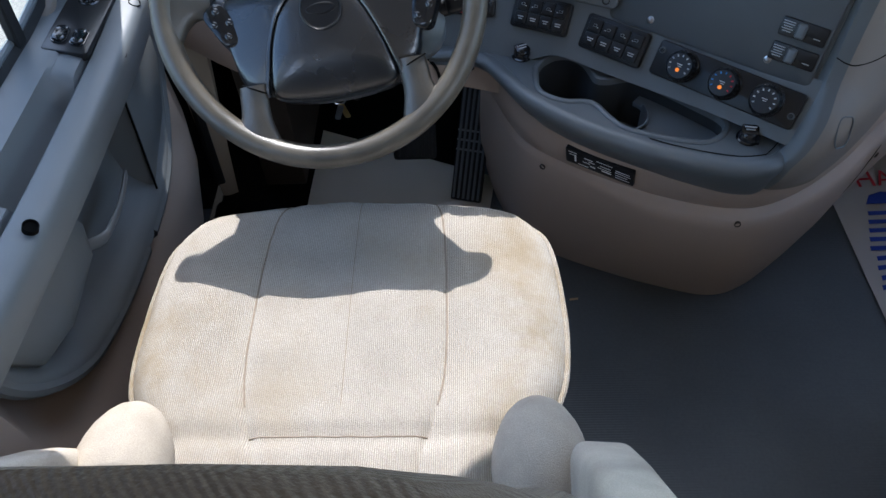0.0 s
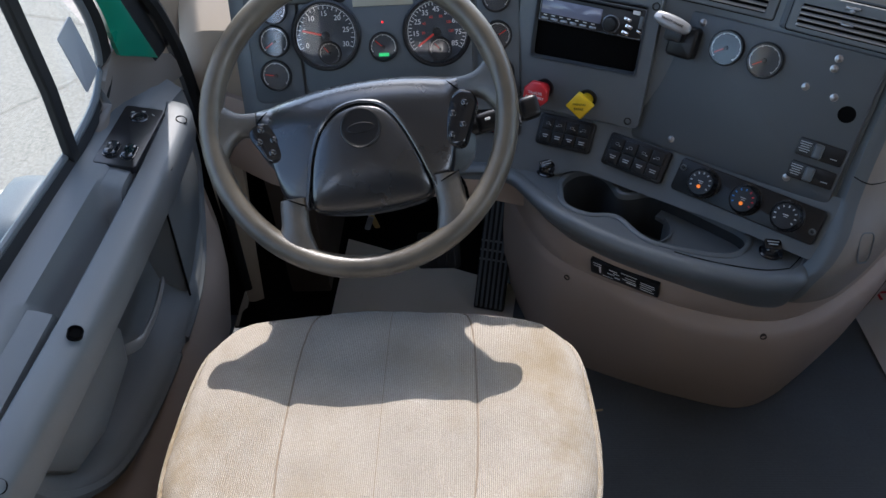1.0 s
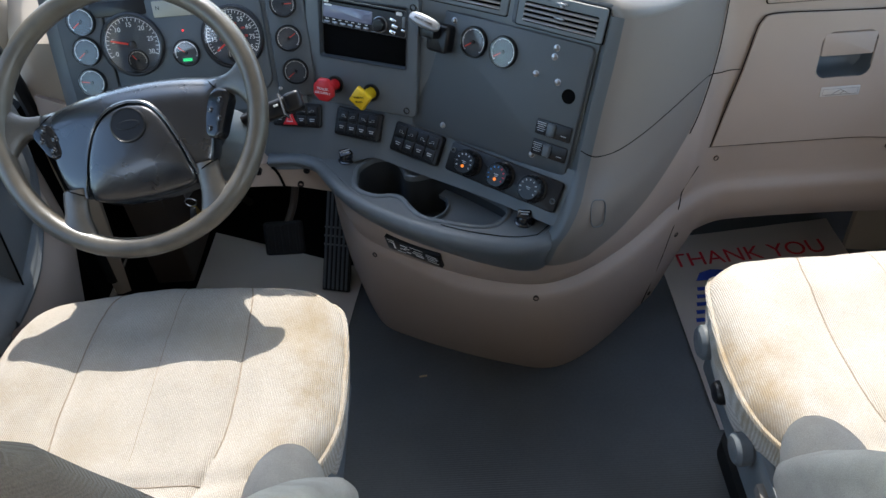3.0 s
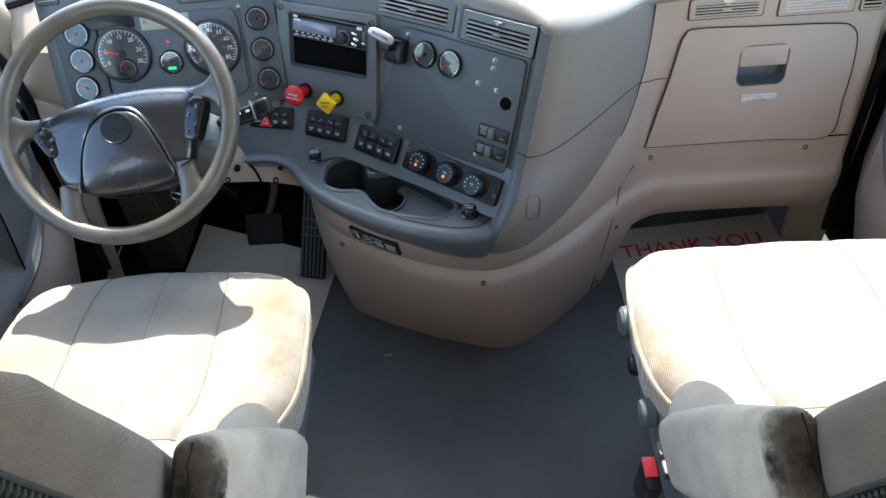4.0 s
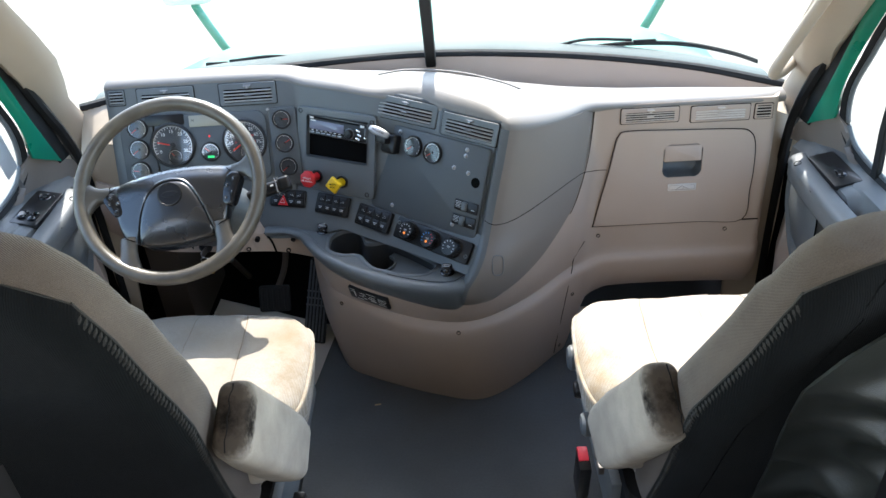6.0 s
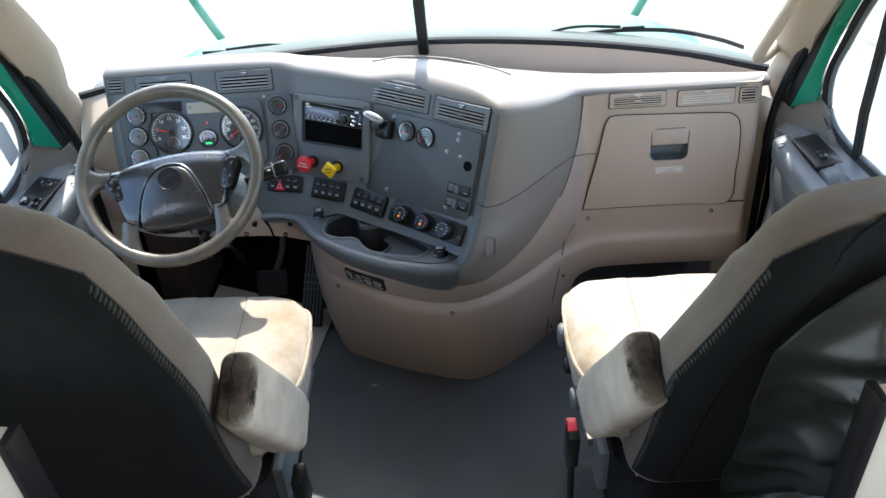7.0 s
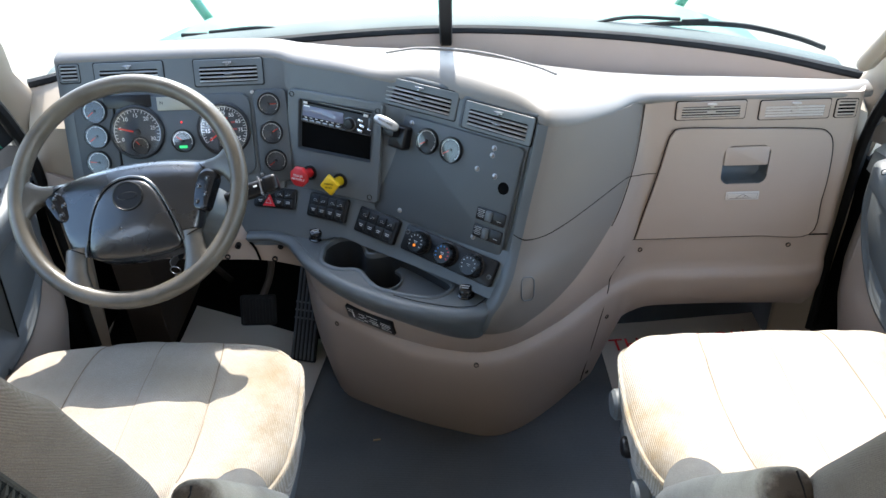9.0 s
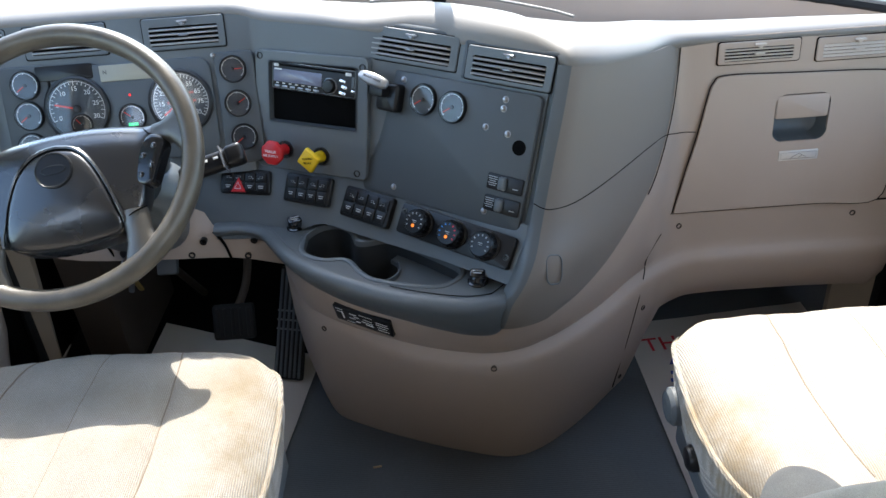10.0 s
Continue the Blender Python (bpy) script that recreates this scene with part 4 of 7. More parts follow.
def on_shell(v, t):
    """Point on the side shell at height share v and t round it."""
    i = min(len(n_) - 1, max(0, v * (len(n_) - 1)))
    a, b = int(i), min(int(i) + 1, len(n_) - 1)
    return round_nose(n_[a].lerp(n_[b], i - a), r_[a].lerp(r_[b], i - a), t)


def shell_at(z, t):
    lo, hi = 0.0, 1.0
    for _ in range(30):
        mid = (lo + hi) / 2
        if on_shell(mid, t).z < z:
            lo = mid
        else:
            hi = mid
    return on_shell(lo, t)


bm = bmesh.new()
tube(bm, [p + Vector((0.0015, -0.0025, 0.0005)) for p in r_[18:]], 0.0011, 6)
part("shell_gap", bm, VOID, dash)
bm = bmesh.new()
tube(bm, smooth_line([shell_at(z, t) for t, z in ((0.0, 0.614), (0.08, 0.609), (0.16, 0.606), (0.30, 0.607), (0.45, 0.614), (0.62, 0.623), (0.80, 0.630), (0.97, 0.632))] + [(0.418, 1.230, 0.629), (0.440, 1.248, 0.622), (0.466, 1.2625, 0.614)], 6), 0.0009, 6)
part("shell_joint", bm, VOID, dash)
bm = bmesh.new()
HC = [Vector(p) + Vector((0.0003, -0.0008, 0.0003)) for p in ((0.1408, 0.9836, 0.5444), (0.1685, 0.9926, 0.5366), (0.1401, 0.9623, 0.4992), (0.1668, 0.9780, 0.4906))]
hp = [HC[2].lerp(HC[0], y + 0.5).lerp(HC[3].lerp(HC[1], y + 0.5), x + 0.5) for x, y in rrect(1.0, 1.0, 0.3, 5)]
tube(bm, hp + hp[:1], 0.0013, 6)
part("shell_hatch", bm, DARK, dash)

# beige moulding: console foot, cheek and glove box surround in one skin
# columns of (top, ledge, foot)
COLS = [((-0.375, 1.36, 0.415), (-0.372, 1.375, 0.330), (-0.36, 1.42, 0.0)), ((-0.345, 1.255, 0.415), (-0.343, 1.272, 0.330), (-0.338, 1.33, 0.0)), ((-0.296, 1.160, 0.412), (-0.296, 1.173, 0.330), (-0.292, 1.218, 0.0)),
        ((-0.211, 1.081, 0.412), (-0.212, 1.104, 0.330), (-0.215, 1.165, 0.0)), ((-0.102, 1.017, 0.412), (-0.106, 1.044, 0.330), (-0.110, 1.115, 0.0)), ((-0.009, 0.983, 0.412), (-0.012, 1.008, 0.330), (-0.02, 1.08, 0.0)),
        ((0.070, 0.972, 0.422), (0.070, 0.997, 0.330), (0.082, 1.052, 0.0)), ((0.155, 0.993, 0.425), (0.150, 1.026, 0.330), (0.158, 1.073, 0.0)), ((0.250, 1.068, 0.455), (0.250, 1.094, 0.334), (0.25, 1.142, 0.0)),
        ((0.335, 1.151, 0.525), (0.340, 1.178, 0.340), (0.335, 1.225, 0.0)), ((0.374, 1.191, 0.576), (0.380, 1.210, 0.343), (0.372, 1.262, 0.0)), ((0.407, 1.240, 0.660), (0.410, 1.226, 0.347), (0.392, 1.258, 0.080)), ((0.422, 1.274, 0.728), (0.440, 1.237, 0.354), (0.418, 1.250, 0.190)),
        ((0.436, 1.291, 0.785), (0.475, 1.243, 0.360), (0.460, 1.248, 0.232)), ((0.50, 1.2905, 0.785), (0.53, 1.2415, 0.364), (0.52, 1.252, 0.242)), ((0.70, 1.2925, 0.785), (0.71, 1.2435, 0.364), (0.70, 1.254, 0.242)), ((0.85, 1.294, 0.785), (0.85, 1.245, 0.364), (0.84, 1.256, 0.236)),
        ((0.895, 1.295, 0.785), (0.893, 1.245, 0.364), (0.885, 1.262, 0.228)), ((0.915, 1.325, 0.785), (0.91, 1.275, 0.364), (0.90, 1.29, 0.224))]
out_cols = []
for i, (a, l, f) in enumerate(COLS):
    a, l, f = Vector(a), Vector(l), Vector(f)
    nx = Vector(COLS[min(i + 1, len(COLS) - 1)][1]) - Vector(COLS[max(i - 1, 0)][1])
    o = Vector((nx.y, -nx.x, 0)).normalized()
    c = [a.lerp(l, t) + o * (0.006 * math.sin(math.pi * t) if i < 11 else 0) for t in (0, 0.06, 0.2, 0.4, 0.6, 0.8, 0.95)]
    amp = 0.9 if 3 < i < 17 else 0.35
    for dz, out in ((0.004, 0.001), (-0.003, 0.0065), (-0.009, 0.0150), (-0.015, 0.0195), (-0.024, 0.0215), (-0.036, 0.0220)):
        c.append(l + Vector((0, 0, dz)) + o * out * amp)
    e = c[-1]
    for t in (0.25, 0.55, 0.85, 1.0):
        c.append(e.lerp(f, t) + o * 0.010 * math.sin(math.pi * t))
    c.append(f - o * 0.03)
    out_cols.append(c)
bm = bmesh.new()
shell(bm, [smooth_line(r, 5) for r in zip(*out_cols)], 0.010)
HX, HZ = 0.666, 0.628
for co, no in (((HX - 0.053, 0, 0), (1, 0, 0)), ((HX + 0.053, 0, 0), (1, 0, 0)), ((0, 0, HZ - 0.047), (0, 0, 1)), ((0, 0, HZ + 0.047), (0, 0, 1))):
    bmesh.ops.bisect_plane(bm, geom=list(bm.verts) + list(bm.edges) + list(bm.faces), plane_co=co, plane_no=no, dist=1e-5)
gone = [f for f in bm.faces if abs(f.calc_center_median().x - HX) < 0.053 and abs(f.calc_center_median().z - HZ) < 0.047]
bmesh.ops.delete(bm, geom=gone, context="FACES")
part("lower_console", bm, TAUPE, dash, "beige console and glove box moulding")
for x, y, z, yaw in ((0.4516, 1.2473, 0.4173, 12), (0.3005, 1.119, 0.316, 40), (0.3772, 1.1902, 0.2608, 38), (0.3516, 1.2230, 0.0452, 44), (0.0506, 0.9784, 0.3121, -4), (-0.2693, 1.1365, 0.3056, -37), (0.8037, 1.2509, 0.4184, 0)):
    bm = bmesh.new()
    m = panel((x, y, z), yaw, 0)
    lathe(bm, m, [(0.0058, -0.016), (0.0058, 0.002), (0.0042, 0.002), (0.0036, -0.002)], 14)
    part("screw_cap", bm, BRUSHED, dash)
bm = bmesh.new()
tube(bm, smooth_line([(0.4119, 1.2306, 0.4114), (0.3900, 1.2135, 0.3860), (0.3777, 1.2033, 0.3660), (0.3745, 1.1945, 0.3421), (0.3640, 1.1750, 0.310), (0.3601, 1.1717, 0.2869), (0.3491, 1.1750, 0.2015), (0.3395, 1.1953, 0.0914), (0.336, 1.2150, 0.02)], 6), 0.0012, 6)
part("console_joint", bm, VOID, dash)


def plate_with_hole(bm, m, outer, inner, z0, z1, ease=0.0015):
    """Flat plate on pose m with an opening; its outer edge eased."""
    def loop(pts, z, grow=0.0):
        c = Vector((sum(p[0] for p in pts) / len(pts), sum(p[1] for p in pts) / len(pts)))
        r = []
        for p in pts:
            d = (Vector(p[:2]) - c)
            q = Vector(p[:2]) + d.normalized() * grow
            r.append(bm.verts.new(m @ Vector((q.x, q.y, z))))
        return r
    o0, o1, o2 = loop(outer, z0), loop(outer, z1 - ease), loop(outer, z1, -ease)
    i1, i0 = loop(inner, z1), loop(inner, z0)

    def bridge(a, b):
        for k in range(len(a)):
            bm.faces.new((a[k], a[(k + 1) % len(a)], b[(k + 1) % len(a)], b[k]))
    bridge(o0, o1)
    bridge(o1, o2)
    bridge(i1, i0)
    es = [bm.edges.get((l[k], l[(k + 1) % len(l)])) or bm.edges.new((l[k], l[(k + 1) % len(l)])) for l in (o2, i1) for k in range(len(l))]
    bmesh.ops.triangle_fill(bm, use_beauty=True, use_dissolve=False, edges=es, normal=m.to_3x3() @ Vector((0, 0, 1)))


# tray: rim, deck with one long hollow, cup wells
RIM = [(-0.475, 1.250), (-0.420, 1.247), (-0.378, 1.226), (-0.350, 1.185), (-0.322, 1.140), (-0.280, 1.094), (-0.215, 1.042), (-0.112, 0.982), (-0.014, 0.948), (0.045, 0.946), (0.078, 0.962), (0.105, 1.0)]
rim3 = smooth_line([(x, y, 0) for x, y in RIM], 5)


def rim_out(k):
    """Level direction out of the tray's edge at its k-th point."""
    d = rim3[min(k + 1, len(rim3) - 1)] - rim3[max(k - 1, 0)]
    return Vector((d.y, -d.x, 0)).normalized()


bm = bmesh.new()
rows = []
for z, o in ((0.392, -0.060), (0.398, -0.046), (0.405, -0.036), (0.418, -0.026), (0.436, -0.013), (0.452, -0.003), (0.464, 0.003), (0.473, 0.004), (0.4795, 0.001), (0.4835, -0.006), (0.485, -0.013), (0.4845, -0.019), (0.481, -0.022)):
    r = []
    for k, p in enumerate(rim3):
        low = 0.40 * max(0, min(1, (-0.30 - p.x) / 0.12))
        full = 1 - 0.55 * max(0, min(1, (p.x + 0.12) / 0.17)) * (z < 0.46)
        r.append(Vector((p.x, p.y, z + (0.4845 - z) * low)) + rim_out(k) * o * full)
    rows.append(r)
shell(bm, rows, 0.008)
part("tray_rim", bm, DARK, dash, "charcoal rounded tray lip")
INN = [(0.118, 1.02), (0.10, 1.04), (0.03, 1.09), (-0.05, 1.145), (-0.12, 1.195), (-0.205, 1.245), (-0.29, 1.30), (-0.345, 1.32), (-0.47, 1.32)]
deck_out = [(p.x, p.y) for p in [p + rim_out(k) * -0.020 for k, p in enumerate(rim3)]] + [(p.x, p.y) for p in smooth_line([(x, y, 0) for x, y in INN], 4)]
D = Vector((0.800, -0.600, 0))
E = Vector((0.600, 0.800, 0))
A0 = Vector((-0.247, 1.168, 0))
hollow = smooth_line([A0 + D * a + E * b for a, b in ((-0.049, 0.0), (-0.052, 0.022), (-0.044, 0.050), (-0.022, 0.067), (0.008, 0.065), (0.034, 0.048), (0.050, 0.037), (0.068, 0.046), (0.090, 0.070), (0.12, 0.0745), (0.165, 0.0725), (0.225, 0.066), (0.262, 0.060), (0.279, 0.045), (0.277, 0.015), (0.262, -0.007), (0.218, -0.027), (0.179, -0.038), (0.149, -0.044), (0.117, -0.036), (0.082, -0.021), (0.060, -0.025), (0.038, -0.040), (0.008, -0.046), (-0.020, -0.038), (-0.049, 0.0))], 3)[:-1]
hole = [(p.x, p.y) for p in hollow]
bm = bmesh.new()
TZ = Matrix.Translation((0, 0, 0.4815))
plate_with_hole(bm, TZ, deck_out, hole, -0.012, 0.0)
part("tray_deck", bm, DARK, dash)
# eased edge round the hollow, its wall and floor
bm = bmesh.new()
rows = []
for dz, q in ((-0.004, 0.0075), (0.0012, 0.0070), (0.0032, 0.0045), (0.0036, 0.0010), (0.0020, -0.0022), (-0.008, -0.0045), (-0.034, -0.006), (-0.090, -0.010)):
    r = []
    for k, p in enumerate(hollow):
        tn = (hollow[(k + 1) % len(hollow)] - hollow[k - 1]).normalized()
        r.append(p + Vector((-tn.y, tn.x, 0)) * q + Vector((0, 0, 0.4815 + dz)))
    rows.append(r)
grid(bm, rows[:6], close_u=True)
part("well_edge", bm, DARK, dash)
bm = bmesh.new()
grid(bm, rows[5:], close_u=True)
bm.faces.new([bm.verts.new(p) for p in rows[-1]])
bmesh.ops.remove_doubles(bm, verts=bm.verts, dist=1e-6)
# darker than the deck: the wells' shade is put into this colour
part("cup_well", bm, material("cup_well_shade", (0.030, 0.034, 0.038), 0.7, bump=0.1, spec=0.3), dash, "deep double cup well")
# shallow dish behind the second well, with a raised lip round the well
arc = [(0.115 + 0.045 * math.cos(radians(q)), 0.006 + 0.043 * math.sin(radians(q))) for q in range(88, -89, -12)]
dish = [A0 + D * x + E * y for x, y in arc + [(0.165, -0.036), (0.215, -0.026), (0.260, -0.006), (0.275, 0.016), (0.276, 0.044), (0.260, 0.058), (0.225, 0.064), (0.165, 0.070), (0.118, 0.072)]]
bm = bmesh.new()
grid(bm, [[p + Vector((0, 0, z)) for p in dish] for z in (0.446, 0.4545)], close_u=True, caps=True)
part("dish", bm, DARK, dash)
bm = bmesh.new()
lipl = [A0 + D * x + E * y for x, y in arc[2:-2]]
shell(bm, [[p + Vector((0, 0, z)) for p in lipl] for z in (0.395, 0.462)], 0.003, tuple(D))
part("well_lip", bm, DARK, dash)
bm = bmesh.new()
gr = smooth_line([(p.x, p.y, 0.4822) for p in [rim3[k] + rim_out(k) * -0.026 for k in range(34, 48)]] + [(0.075, 1.0, 0.4822), (0.085, 1.025, 0.4822), (0.065, 1.05, 0.4822), (0.0, 1.098, 0.4822)], 2)
tube(bm, gr, 0.0008, 6)
part("deck_groove", bm, VOID, dash)
for x, y, z, tn in ((-0.309, 1.236, 0.482, 20), (0.030, 1.010, 0.482, -10)):
    lt = part("socket_cap", (lambda b: (lathe(b, Matrix.Translation((x, y, z)), [(0.018, 0), (0.018, 0.002), (0.0150, 0.0035), (0.0140, 0.012), (0.011, 0.0155), (0.002, 0.017)], 22), b)[1])(bmesh.new()), GLOSSBLACK, dash, "black power socket cap")
    bm = bmesh.new()
    block(bm, Matrix.Translation((x, y, z + 0.017)) @ Matrix.Rotation(radians(tn), 4, "Z") @ Matrix.Rotation(radians(18), 4, "X"), (0.026, 0.018, 0.006), 0.0028)
    block(bm, Matrix.Translation((x + 0.008, y - 0.016, z + 0.012)) @ Matrix.Rotation(radians(-20), 4, "Z"), (0.007, 0.02, 0.006), 0.002)
    part("tab", bm, GLOSSBLACK, lt)
    for j in range(2):
        bm = bmesh.new()
        slab(bm, Matrix.Translation((x, y, z + 0.0195)) @ Matrix.Rotation(radians(tn), 4, "Z") @ Matrix.Rotation(radians(18), 4, "X"), 0.018 - 0.004 * j, 0.0022, 0, 0.0012, 0.0005, 0.0002, 0, 0.003 - 0.005 * j)
        part("print_bar", bm, BTNMARK, lt)

# warning label
bm = bmesh.new()
m = panel((-0.180, 1.0655, 0.376), -32.5, -14)
slab(bm, m, 0.128, 0.042, -0.010, 0.004, 0.003, 0.001)
lb = part("warning_plate", bm, BLACK, dash, "black warning label with pale unreadable print")
for k, (x, y, w, h) in enumerate(((-0.045, -0.001, 0.0035, 0.020), (-0.050, 0.014, 0.016, 0.0016), (-0.052, 0.007, 0.010, 0.0016), (-0.020, 0.009, 0.016, 0.0022), (-0.014, 0.003, 0.012, 0.0016), (-0.024, -0.003, 0.014, 0.0016), (-0.012, -0.009, 0.010, 0.0030), (0.010, 0.014, 0.030, 0.0014), (0.012, 0.004, 0.020, 0.0016), (0.010, -0.003, 0.026, 0.0014), (0.014, -0.009, 0.018, 0.0030), (0.044, 0.008, 0.026, 0.0014), (0.044, 0.002, 0.028, 0.0014), (0.042, -0.005, 0.022, 0.0014), (0.044, -0.012, 0.026, 0.0014), (-0.030, -0.015, 0.020, 0.0014))):
    bm = bmesh.new()
    slab(bm, m, w, h, 0.003, 0.0046, 0.0006, 0.0002, x, y)
    part("print_bar", bm, WHITEINK, lb)

# knee panel, column shroud
bm = bmesh.new()
kn = [[(-0.96, 1.37, 0.60), (-0.8, 1.32, 0.57), (-0.6, 1.30, 0.54), (-0.45, 1.29, 0.475), (-0.352, 1.275, 0.445)],
      [(-0.96, 1.35, 0.52), (-0.8, 1.27, 0.49), (-0.6, 1.25, 0.475), (-0.45, 1.265, 0.462), (-0.35, 1.258, 0.438)],
      [(-0.96, 1.36, 0.44), (-0.8, 1.27, 0.425), (-0.6, 1.25, 0.42), (-0.45, 1.255, 0.410), (-0.347, 1.255, 0.385)],
      [(-0.96, 1.42, 0.41), (-0.8, 1.34, 0.395), (-0.6, 1.32, 0.39), (-0.45, 1.33, 0.38), (-0.347, 1.33, 0.36)]]
shell(bm, [smooth_line(r, 4) for r in kn], 0.03)
part("knee_panel", bm, TAUPE, dash, "beige knee panel below the steering column")
for a, b, c in (((-0.48, 1.262, 0.470), (-0.462, 1.255, 0.445), (-0.455, 1.2545, 0.410)), ((-0.70, 1.255, 0.485), (-0.69, 1.252, 0.455), (-0.685, 1.258, 0.424))):
    bm = bmesh.new()
    tube(bm, smooth_line([a, b, c], 4), 0.003, 6)
    part("panel_joint", bm, VOID, dash)
for x, y, z in ((-0.50, 1.250, 0.455), (-0.40, 1.252, 0.45), (-0.53, 1.252, 0.425), (-0.42, 1.256, 0.412)):
    bm = bmesh.new()
    lathe(bm, panel((x, y, z), 0, 0), [(0.007, -0.008), (0.007, 0.003), (0.004, 0.003), (0.004, -0.001)], 12)
    part("screw_cap", bm, BLACK, dash)

# glove box lid with finger recess
lid_line = smooth_line([(x, y, 0) for x, y in ((-0.187, -0.1275), (-0.168, -0.045), (-0.149, 0.035), (-0.137, 0.100), (-0.128, 0.128), (-0.104, 0.140), (0.02, 0.1365), (0.175, 0.131), (0.214, 0.121), (0.231, 0.090), (0.236, 0.02), (0.233, -0.04), (0.222, -0.1285), (0.10, -0.1285), (-0.05, -0.128), (-0.180, -0.128), (-0.187, -0.1275))], 5)[:-1]
HM = at(GL, HX - 0.622, 0.052, 0.0)
bm = bmesh.new()
plate_with_hole(bm, GL, [(p.x, p.y) for p in lid_line], [(0.044 + x, 0.052 + y) for x, y in rrect(0.104, 0.092, 0.020, 6)], -0.004, 0.0032)
lid = part("glove_lid", bm, TAUPE, dash, "beige glove compartment lid")
bm = bmesh.new()
lc = Vector((0.02, 0.0, 0))
pts = [GL @ (lc + (p - lc) * 1.008 + Vector((0, 0, 0.0002))) for p in lid_line]
tube(bm, pts + pts[:1], 0.0011, 6)
part("lid_gap", bm, VOID, dash)
bm = bmesh.new()
tube(bm, [GL @ Vector((0.222, -0.130, 0.0004)), GL @ Vector((0.268, -0.1305, 0.0004))], 0.0016, 6)
part("lid_gap", bm, VOID, dash)
bm = bmesh.new()
rows = []
for w, h, z in ((0.1045, 0.0925, 0.002), (0.1035, 0.0915, -0.006), (0.102, 0.090, -0.020), (0.098, 0.084, -0.036), (0.080, 0.066, -0.044), (0.040, 0.040, -0.046), (0.004, 0.004, -0.046)):
    rows.append([HM @ Vector((x, y, z)) for x, y in rrect(w, h, min(0.022, h * 0.3), 6)])
grid(bm, rows, close_u=True)
# shade inside the beige lid's recess is put in as charcoal colour
part("handle_recess", bm, DARK, lid, "hollow finger recess, coloured charcoal for its shade")
bm = bmesh.new()
slab(bm, HM, 0.0990, 0.0445, -0.004, 0.0035, 0.004, 0.0015, 0, 0.0210)
part("handle_flap", bm, TAUPE, lid)
bm = bmesh.new()
slab(bm, at(GL, 0.048, -0.023, 0.002), 0.076, 0.020, 0, 0.003, 0.002, 0.001)
bd = part("badge", bm, SILVERLABEL, lid, "small silvery maker badge with a peak mark")
bm = bmesh.new()
ring_slab(bm, at(GL, 0.048, -0.023, 0.002), 0.070, 0.0150, 0.002, 0.0680, 0.0130, 0.0016, 0.002, 0.0034)
part("badge_border", bm, GREY, bd)
for x, y, w, t in ((-0.007, 0.0, 0.018, 30), (0.008, 0.0, 0.016, -28), (0.004, -0.002, 0.008, 35), (-0.004, -0.006, 0.050, 0)):
    bm = bmesh.new()
    slab(bm, at(GL, 0.048 + x, -0.023 + y, 0.002, t), w, 0.0012, 0.002, 0.0035, 0.0005, 0.0002)
    part("peak_mark", bm, GREY, bd)
# near-black block stands in for the shade below the glove box
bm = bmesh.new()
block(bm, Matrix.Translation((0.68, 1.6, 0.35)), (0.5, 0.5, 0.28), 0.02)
part("footwell_shade_block", bm, VOID, dash)


def vent(m, w, h, mat, label, thumb=True, shut=False):
    """Louvred air vent: thin plate, black slab as the duct's shade, slats, thumb wheel."""
    bm = bmesh.new()
    slab(bm, m, w + 0.003, h + 0.003, -0.010, -0.0035, 0.005, 0.0005)
    part("vent_gap", bm, VOID, dash)
    bm = bmesh.new()
    ow, oh, oy = w * 0.84, h * 0.60, -h * 0.08
    if not thumb:
        ow, oh, oy = w * 0.80, h * 0.80, 0.0
    ring_slab(bm, m, w, h, 0.005, ow, oh, 0.003, -0.008, -0.0015, dy=oy)
    fr = part("vent_frame", bm, mat, dash, label)
    bm = bmesh.new()
    slab(bm, m, ow + 0.002, oh + 0.002, -0.02, -0.0055, 0.003, 0.0003, 0, oy)
    part("vent_shade", bm, VOID, fr)
    for k in range(4):
        bm = bmesh.new()
        y = oy + oh * (k - 1.5) / 4.1
        mm = at(m, 0, y, -0.003) @ Matrix.Rotation(radians(-20 if shut else -58 if mat is DARK else -68), 4, "X")
        slab(bm, mm, ow, 0.0066 if mat is DARK else 0.0052 if shut else 0.0036, -0.0010, 0.0010, 0.0009, 0.0003)
        part("slat", bm, SLAT if mat is DARK else WARMSLAT, fr)
    if thumb:
        bm = bmesh.new()
        slab(bm, m, 0.020, 0.0040, -0.002, 0.0045, 0.0019, 0.001, 0, h * 0.35)
        lathe(bm, at(m, 0, h * 0.30, -0.002), [(0.0045, 0), (0.0045, 0.0045), (0.003, 0.0055), (0.001, 0.0055)], 14)
        slab(bm, m, 0.018, 0.0040, -0.002, 0.0030, 0.0019, 0.001, 0, oy + 0.001)
        part("thumb_tab", bm, GLOSSGREY if mat is DARK else WARMSLAT, fr)
    return fr


vent(at(CL, -0.235, 0.143), 0.044, 0.040, DARK, "charcoal corner air vent", False)
vent(at(CL, -0.105, 0.134), 0.152, 0.058, DARK, "charcoal louvred air vent")
vent(at(CL, 0.114, 0.133), 0.152, 0.058, DARK, "charcoal louvred air vent")
VL = at(FL, -0.128, 0.140, 0.011) @ Matrix.Rotation(radians(9), 4, "Y")
VR = at(FL, 0.064, 0.133, 0.003)
